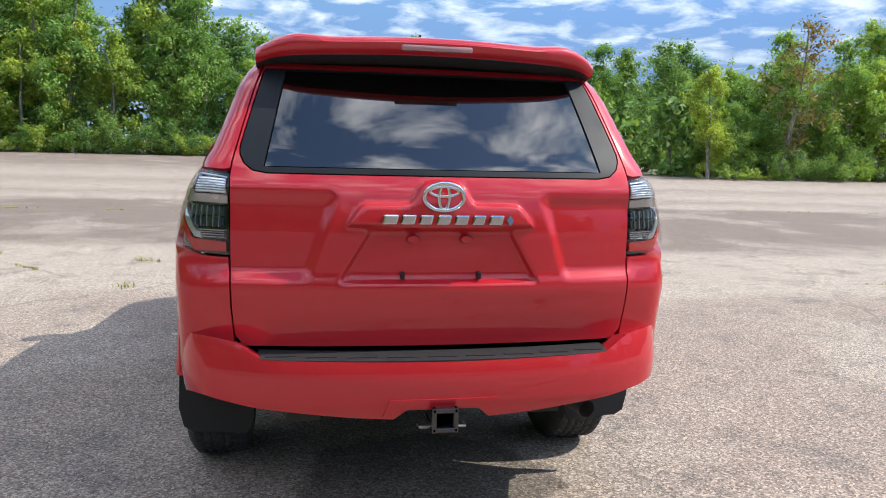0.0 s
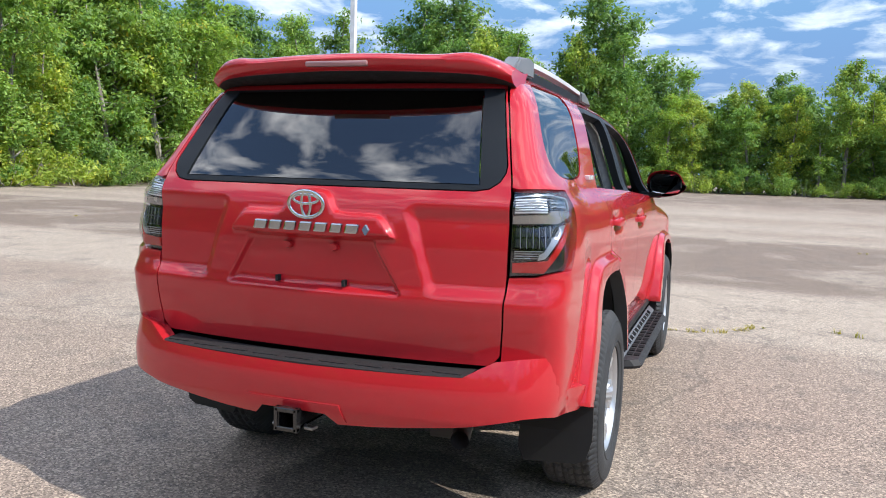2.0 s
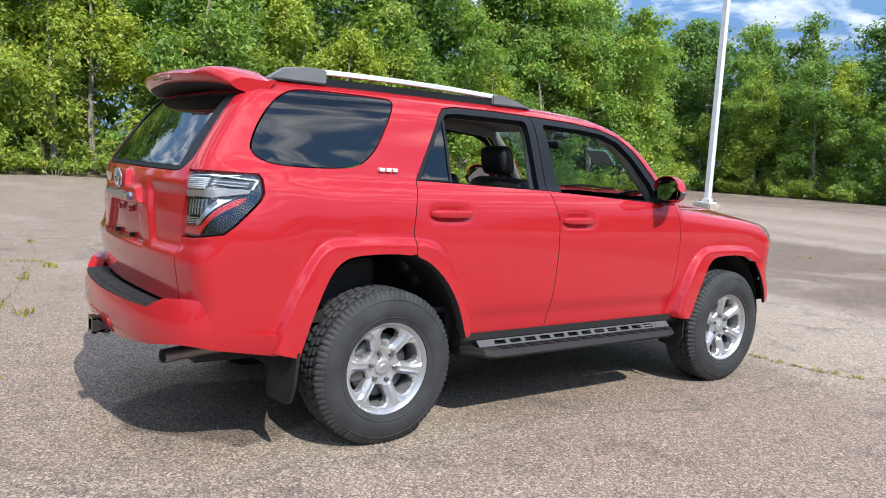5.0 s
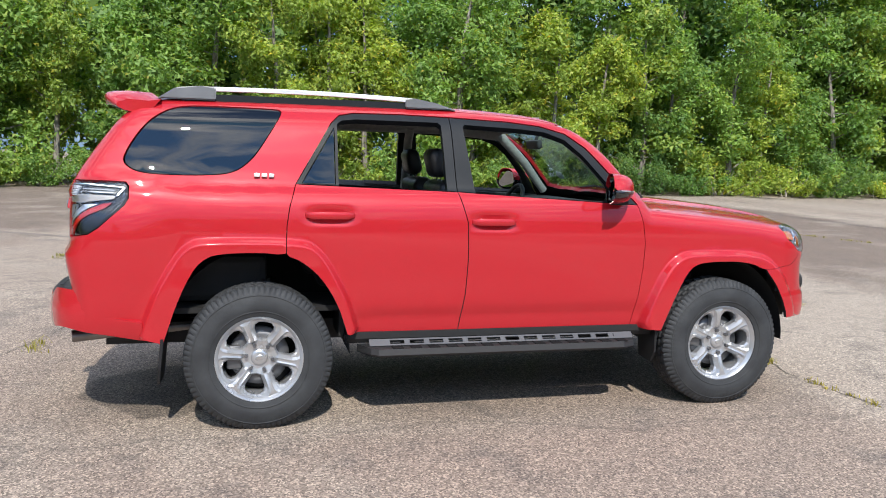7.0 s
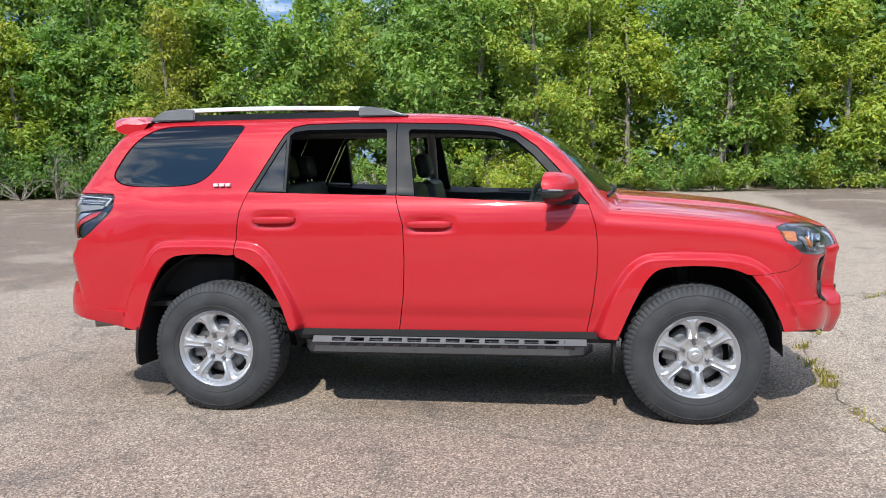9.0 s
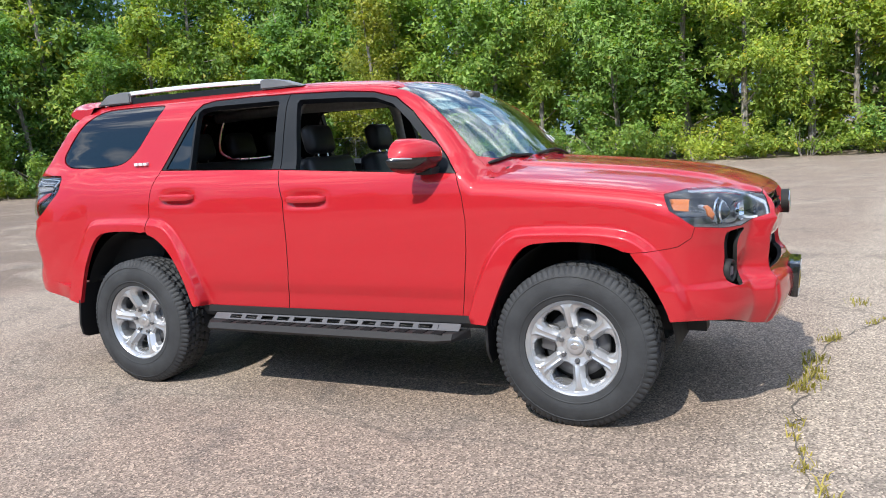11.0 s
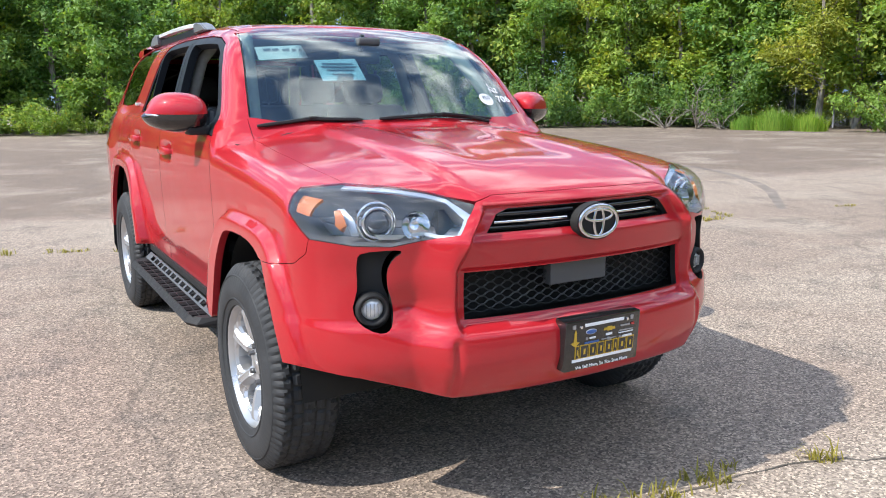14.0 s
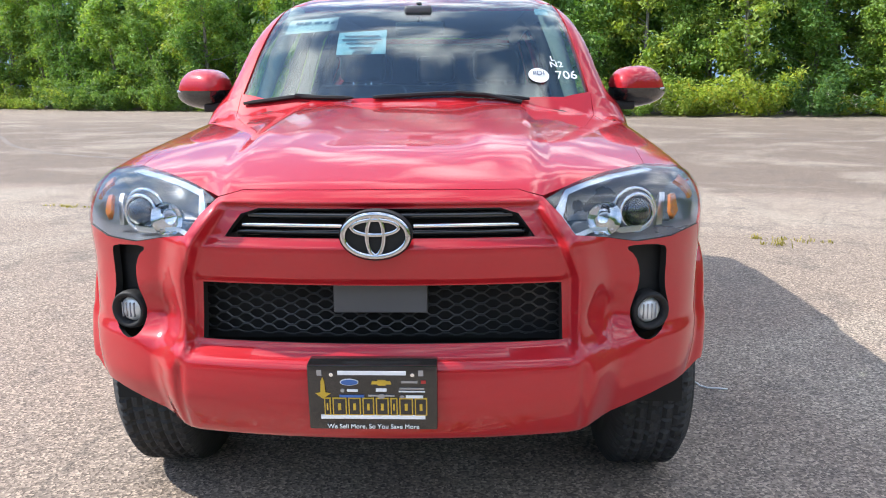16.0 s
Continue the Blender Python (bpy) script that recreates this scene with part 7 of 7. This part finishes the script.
rng = np.random.default_rng(11)
tall = [make_tree(100 + i, h, s, int(n * 1.8), 0.12, m, lb, low=lo) for i, (h, s, n, m, lb, lo) in enumerate([
    (11.5, 3.4, 6500, M_LEAFDARK, "tall dark green oak with a broad leafy crown", 0.22),
    (13.0, 3.8, 7500, M_LEAFDARK, "tall dark green maple with a broad leafy crown", 0.25),
    (10.5, 2.8, 5200, M_LEAF, "tall mid-green broadleaf tree", 0.2),
    (12.0, 3.0, 4200, M_LEAFDARK, "tall thin-leaved tree with gaps in its crown", 0.35),
])]
young = [make_tree(200 + i, h, s, int(n * 2.7), 0.074, m, lb, low=0.1) for i, (h, s, n, m, lb) in enumerate([
    (7.0, 1.9, 4600, M_LEAF, "slender green young birch in leaf"),
    (8.0, 2.0, 4800, M_LEAFLIGHT, "slender light green young aspen in leaf"),
    (6.0, 1.9, 4200, M_LEAF, "green young maple in leaf"),
    (8.8, 2.2, 5200, M_LEAF, "green young poplar in leaf"),
    (6.6, 1.8, 4000, M_LEAFLIGHT, "yellow-green young birch in leaf"),
])]
bushes = [make_bush(300 + i, h, s, int(n * 1.9), 0.058, m, lb) for i, (h, s, n, m, lb) in enumerate([
    (1.8, 1.7, 2100, M_LEAF, "dense green bush in full leaf"),
    (1.3, 1.9, 1700, M_LEAFLIGHT, "low yellowish green bush in leaf"),
    (2.4, 1.5, 2500, M_LEAFDARK, "dense dark green bush in leaf"),
    (2.1, 1.6, 2200, M_LEAFLIGHT, "light green bush in full leaf"),
])]

# the wood's edge: ahead of the car, on its left, behind it, and a thinner row on its right
EDGES = [
    ((-62, 67), (44, 63)), ((20.5, 32), (46, 36)), ((-28, -28), (-29, 34)), ((-29, 36), (-50, 64)), ((-33, -19), (-17, -31)), ((-20, -30), (-3, -33)), ((-3, -33), (42, -58)),
    ((50, 36), (50, -58)),
]


def along(a, b, gap, depth, jitter):
    a, b = Vector(a), Vector(b)
    d = b - a
    n = max(1, int(d.length / gap))
    side = Vector((d.y, -d.x)).normalized()
    if side.dot(-(a + b) / 2) > 0:
        side = -side  # away from the lot
    for k in range(n):
        p = a + d * ((k + 0.5) / n) + side * (depth + rng.uniform(-jitter, jitter)) + d.normalized() * rng.uniform(-0.35, 0.35) * gap
        yield p.x, p.y


def vigour(x, y):
    """How tall the wood stands along the lot's edge."""
    if y > 48:
        return 1.5 if x < -8 else 1.2
    if x > 15 and y > 25:
        return 0.75 + 0.35 * min(1, max(0, (x - 24) / 10))
    if x < -20:
        return 1.25 + 0.2 * min(1, max(0, (y - 12) / 25))
    return 1.12


def plant(kinds, spots, lo, hi, weights=None):
    for x, y in spots:
        src = kinds[rng.choice(len(kinds), p=weights)]
        if src not in tall and math.hypot(x + 28.3, y + 18.2) < 2.6:
            continue  # a clearing
        s = rng.uniform(lo, hi) * vigour(x, y)
        if src in tall and y > 30 and x > -8:
            s *= 0.75
        ob = src if src not in planted else copy_thing(src, Matrix())
        planted.add(src)
        ob.matrix_basis = pose(x, y, 0, 0, 0, rng.uniform(0, 360)) @ Matrix.Diagonal((s, s, s * rng.uniform(0.9, 1.12), 1))


planted = set()
for i, (a, b) in enumerate(EDGES):
    thin = 3.0 if i == len(EDGES) - 1 else 1.0
    if thin == 1.0:
        plant(bushes, along(a, b, 1.9, 0.6, 0.5), 0.7, 1.25)
    plant(young, along(a, b, 2.5 * thin, 2.4, 1.0), 0.8, 1.2)
    if thin == 1.0:
        plant(young, along(a, b, 5.5, 5.0, 1.0), 1.0, 1.35)
    plant(tall, along(a, b, 4.4 * thin, 8.0, 1.6), 0.85, 1.15)

# a pine on the left, one ahead of it, a brown thinning tree, dead brush at the corner
def make_pine(seed, height, spread):
    r = np.random.default_rng(seed)
    t = thing("pine_tree", "tall dark green pine with layered boughs", "tree", group="pines in the wood")
    limbs, cs_, rs_ = [], [], []
    trunk = limb(limbs, (0, 0, -0.1), (0, 0, 1), height, 0.17, r, 9, wander=0.02)
    for k in range(46):
        u = 0.30 + 0.68 * (k + r.uniform(0, 1)) / 46
        u = 0.30 + 0.68 * round((u - 0.30) / 0.68 * 12) / 12
        a = r.uniform(0, 2 * np.pi)
        base = trunk[0].lerp(trunk[-1], min(u, 0.99))
        ln = spread * (1.12 - u) / 0.8 * r.uniform(0.7, 1.1)
        pts = limb(limbs, base, (math.cos(a), math.sin(a), 0.12), ln, 0.05, r, 5, wander=0.06)
        for j in (2, 3, 4, 5):
            cs_.append(tuple(pts[j]))
            rs_.append(0.13 * spread * (1.25 - u))
    bmx = bmesh.new()
    for i, (pts, rad) in enumerate(limbs):
        tube(bmx, pts, rad, 6 if i == 0 else 3, False)
    part("trunk", bmx, M_BARK, t, smooth=60)
    v, f = leaf_cloud(cs_, rs_, 9000, 0.11, r, 0.35)
    fast_mesh("crown", v, f, M_PINE, t)
    return t


pine = make_pine(41, 14.5, 3.6)
pine.matrix_basis = pose(-37.5, 12.0, 0)
copy_thing(pine, pose(-36.0, -3.5, 0, 0, 0, 130) @ Matrix.Diagonal((0.95, 0.95, 0.95, 1)))
brown = make_tree(77, 8.5, 2.6, 2600, 0.085, M_LEAFBROWN, "thinning tree with brownish leaves", low=0.15)
brown.matrix_basis = pose(26.0, 34.6, 0) @ Matrix.Diagonal((1.0, 1.0, 1.08, 1))
rng_dead = np.random.default_rng(8)
for x, y, k in ((-26.3, -21.0, 1.25), (-25.8, -22.4, 0.9), (-26.7, -19.9, 0.8)):
    dead = []
    for _ in range(9):
        a = rng_dead.uniform(0, 2 * np.pi)
        b = limb(dead, (0, 0, 0), (math.cos(a), math.sin(a), rng_dead.uniform(0.4, 1.6)), rng_dead.uniform(1.2, 2.6) * k, 0.035, rng_dead, 6, wander=0.25)
        for j in (2, 3, 4):
            limb(dead, b[j], (math.cos(a + rng_dead.normal(0, 1)), math.sin(a + rng_dead.normal(0, 1)), rng_dead.uniform(0, 1)), 0.7 * k, 0.014, rng_dead, 3, wander=0.3)
    bmx = bmesh.new()
    for pts, rad in dead:
        tube(bmx, pts, rad, 4, False)
    ob = part("dead_shrub", bmx, M_BARK, smooth=60)
    tagged(ob, "bare grey dead shrub without leaves", "shrub", "dead brush")
    ob.location = (x, y, 0)

yellow = make_tree(88, 9.0, 2.5, 9500, 0.08, M_LEAFYELLOW, "tall yellowing birch at the edge of the wood", low=0.16)
yellow.matrix_basis = pose(-29.6, -17.3, 0)


def make_grass(seed, wide, height, count):
    """A clump of tall upright blades."""
    r = np.random.default_rng(seed)
    v, f = [], []
    for _ in range(count):
        a, d = r.uniform(0, 2 * np.pi), wide * math.sqrt(r.uniform(0, 1))
        b = np.array((d * math.cos(a), d * math.sin(a), 0))
        h = height * r.uniform(0.55, 1.1) * (1 - 0.35 * (d / wide) ** 2)
        lean = r.normal(0, 0.16, 3) * (1, 1, 0) * h + b * 0.15
        side = np.array((-math.sin(a), math.cos(a), 0)) * r.uniform(0.006, 0.014)
        k = len(v)
        mid = b + lean * 0.35 + (0, 0, h * 0.6)
        v += [b - side, b + side, mid + side * 0.8, mid - side * 0.8, b + lean + (0, 0, h)]
        f += [(k, k + 1, k + 2), (k, k + 2, k + 3), (k + 3, k + 2, k + 4)]
    ob = fast_mesh("tall_grass", np.array(v), np.array(f), M_TALLGRASS, None)
    return tagged(ob, "clump of tall fresh green grass at the lot's edge", "grass", "tall grass by the fence")


for seed, x, y, wd, ht in ((3, -27.3, -17.7, 0.95, 1.05), (4, -27.6, -16.2, 0.7, 0.85), (5, -26.9, -18.9, 0.6, 0.7)):
    make_grass(seed, wd, ht, 900).location = (x, y, 0)

fence = thing("chain_link_fence", "grey chain-link fence with steel posts, half overgrown", "fence", (-31.2, -18.6, 0))
for k in range(4):
    bm = bmesh.new()
    tube(bm, [(0, -3 + 2 * k, -0.05), (0, -3 + 2 * k, 1.95)], 0.035, 8)
    part("post", bm, M_GALV, fence)
bm = bmesh.new()
tube(bm, [(0, -3, 1.9), (0, 3, 1.9)], 0.022, 6)
part("top_rail", bm, M_GALV, fence)
bm = bmesh.new()
for k in range(-16, 61):
    for way in (1, -1):
        y0, y1 = -3 + 0.1 * k, -3 + 0.1 * k + way * 1.8
        if -3 <= min(y0, y1) and max(y0, y1) <= 3:
            tube(bm, [(0.004 * way, y0, 0.05), (0.004 * way, y1, 1.85)], 0.003, 3, False)
part("wire_mesh", bm, M_GALV, fence)

# far woods close the gaps behind the rows
cs, rs = [], []
for i, (a, b) in enumerate(EDGES):
    for depth in (6.0, 12.5):
        for x, y in along(a, b, 1.7, depth, 1.2):
            for z in (0.9, 2.4, 4.0, 5.6, 7.2):
                if z < 6.5 * vigour(x, y):
                    cs.append((x, y, z + rng.uniform(-0.6, 0.6)))
                    rs.append(rng.uniform(1.1, 1.8))
v, f = leaf_cloud(cs, rs, 260000, 0.24, rng)
v[:, 2] = np.maximum(v[:, 2], 0.02)
woods = fast_mesh("far_woods", v, f, M_LEAFDARK, None)
tagged(woods, "dark woodland behind the first rows of trees", "woods", kind="stuff")
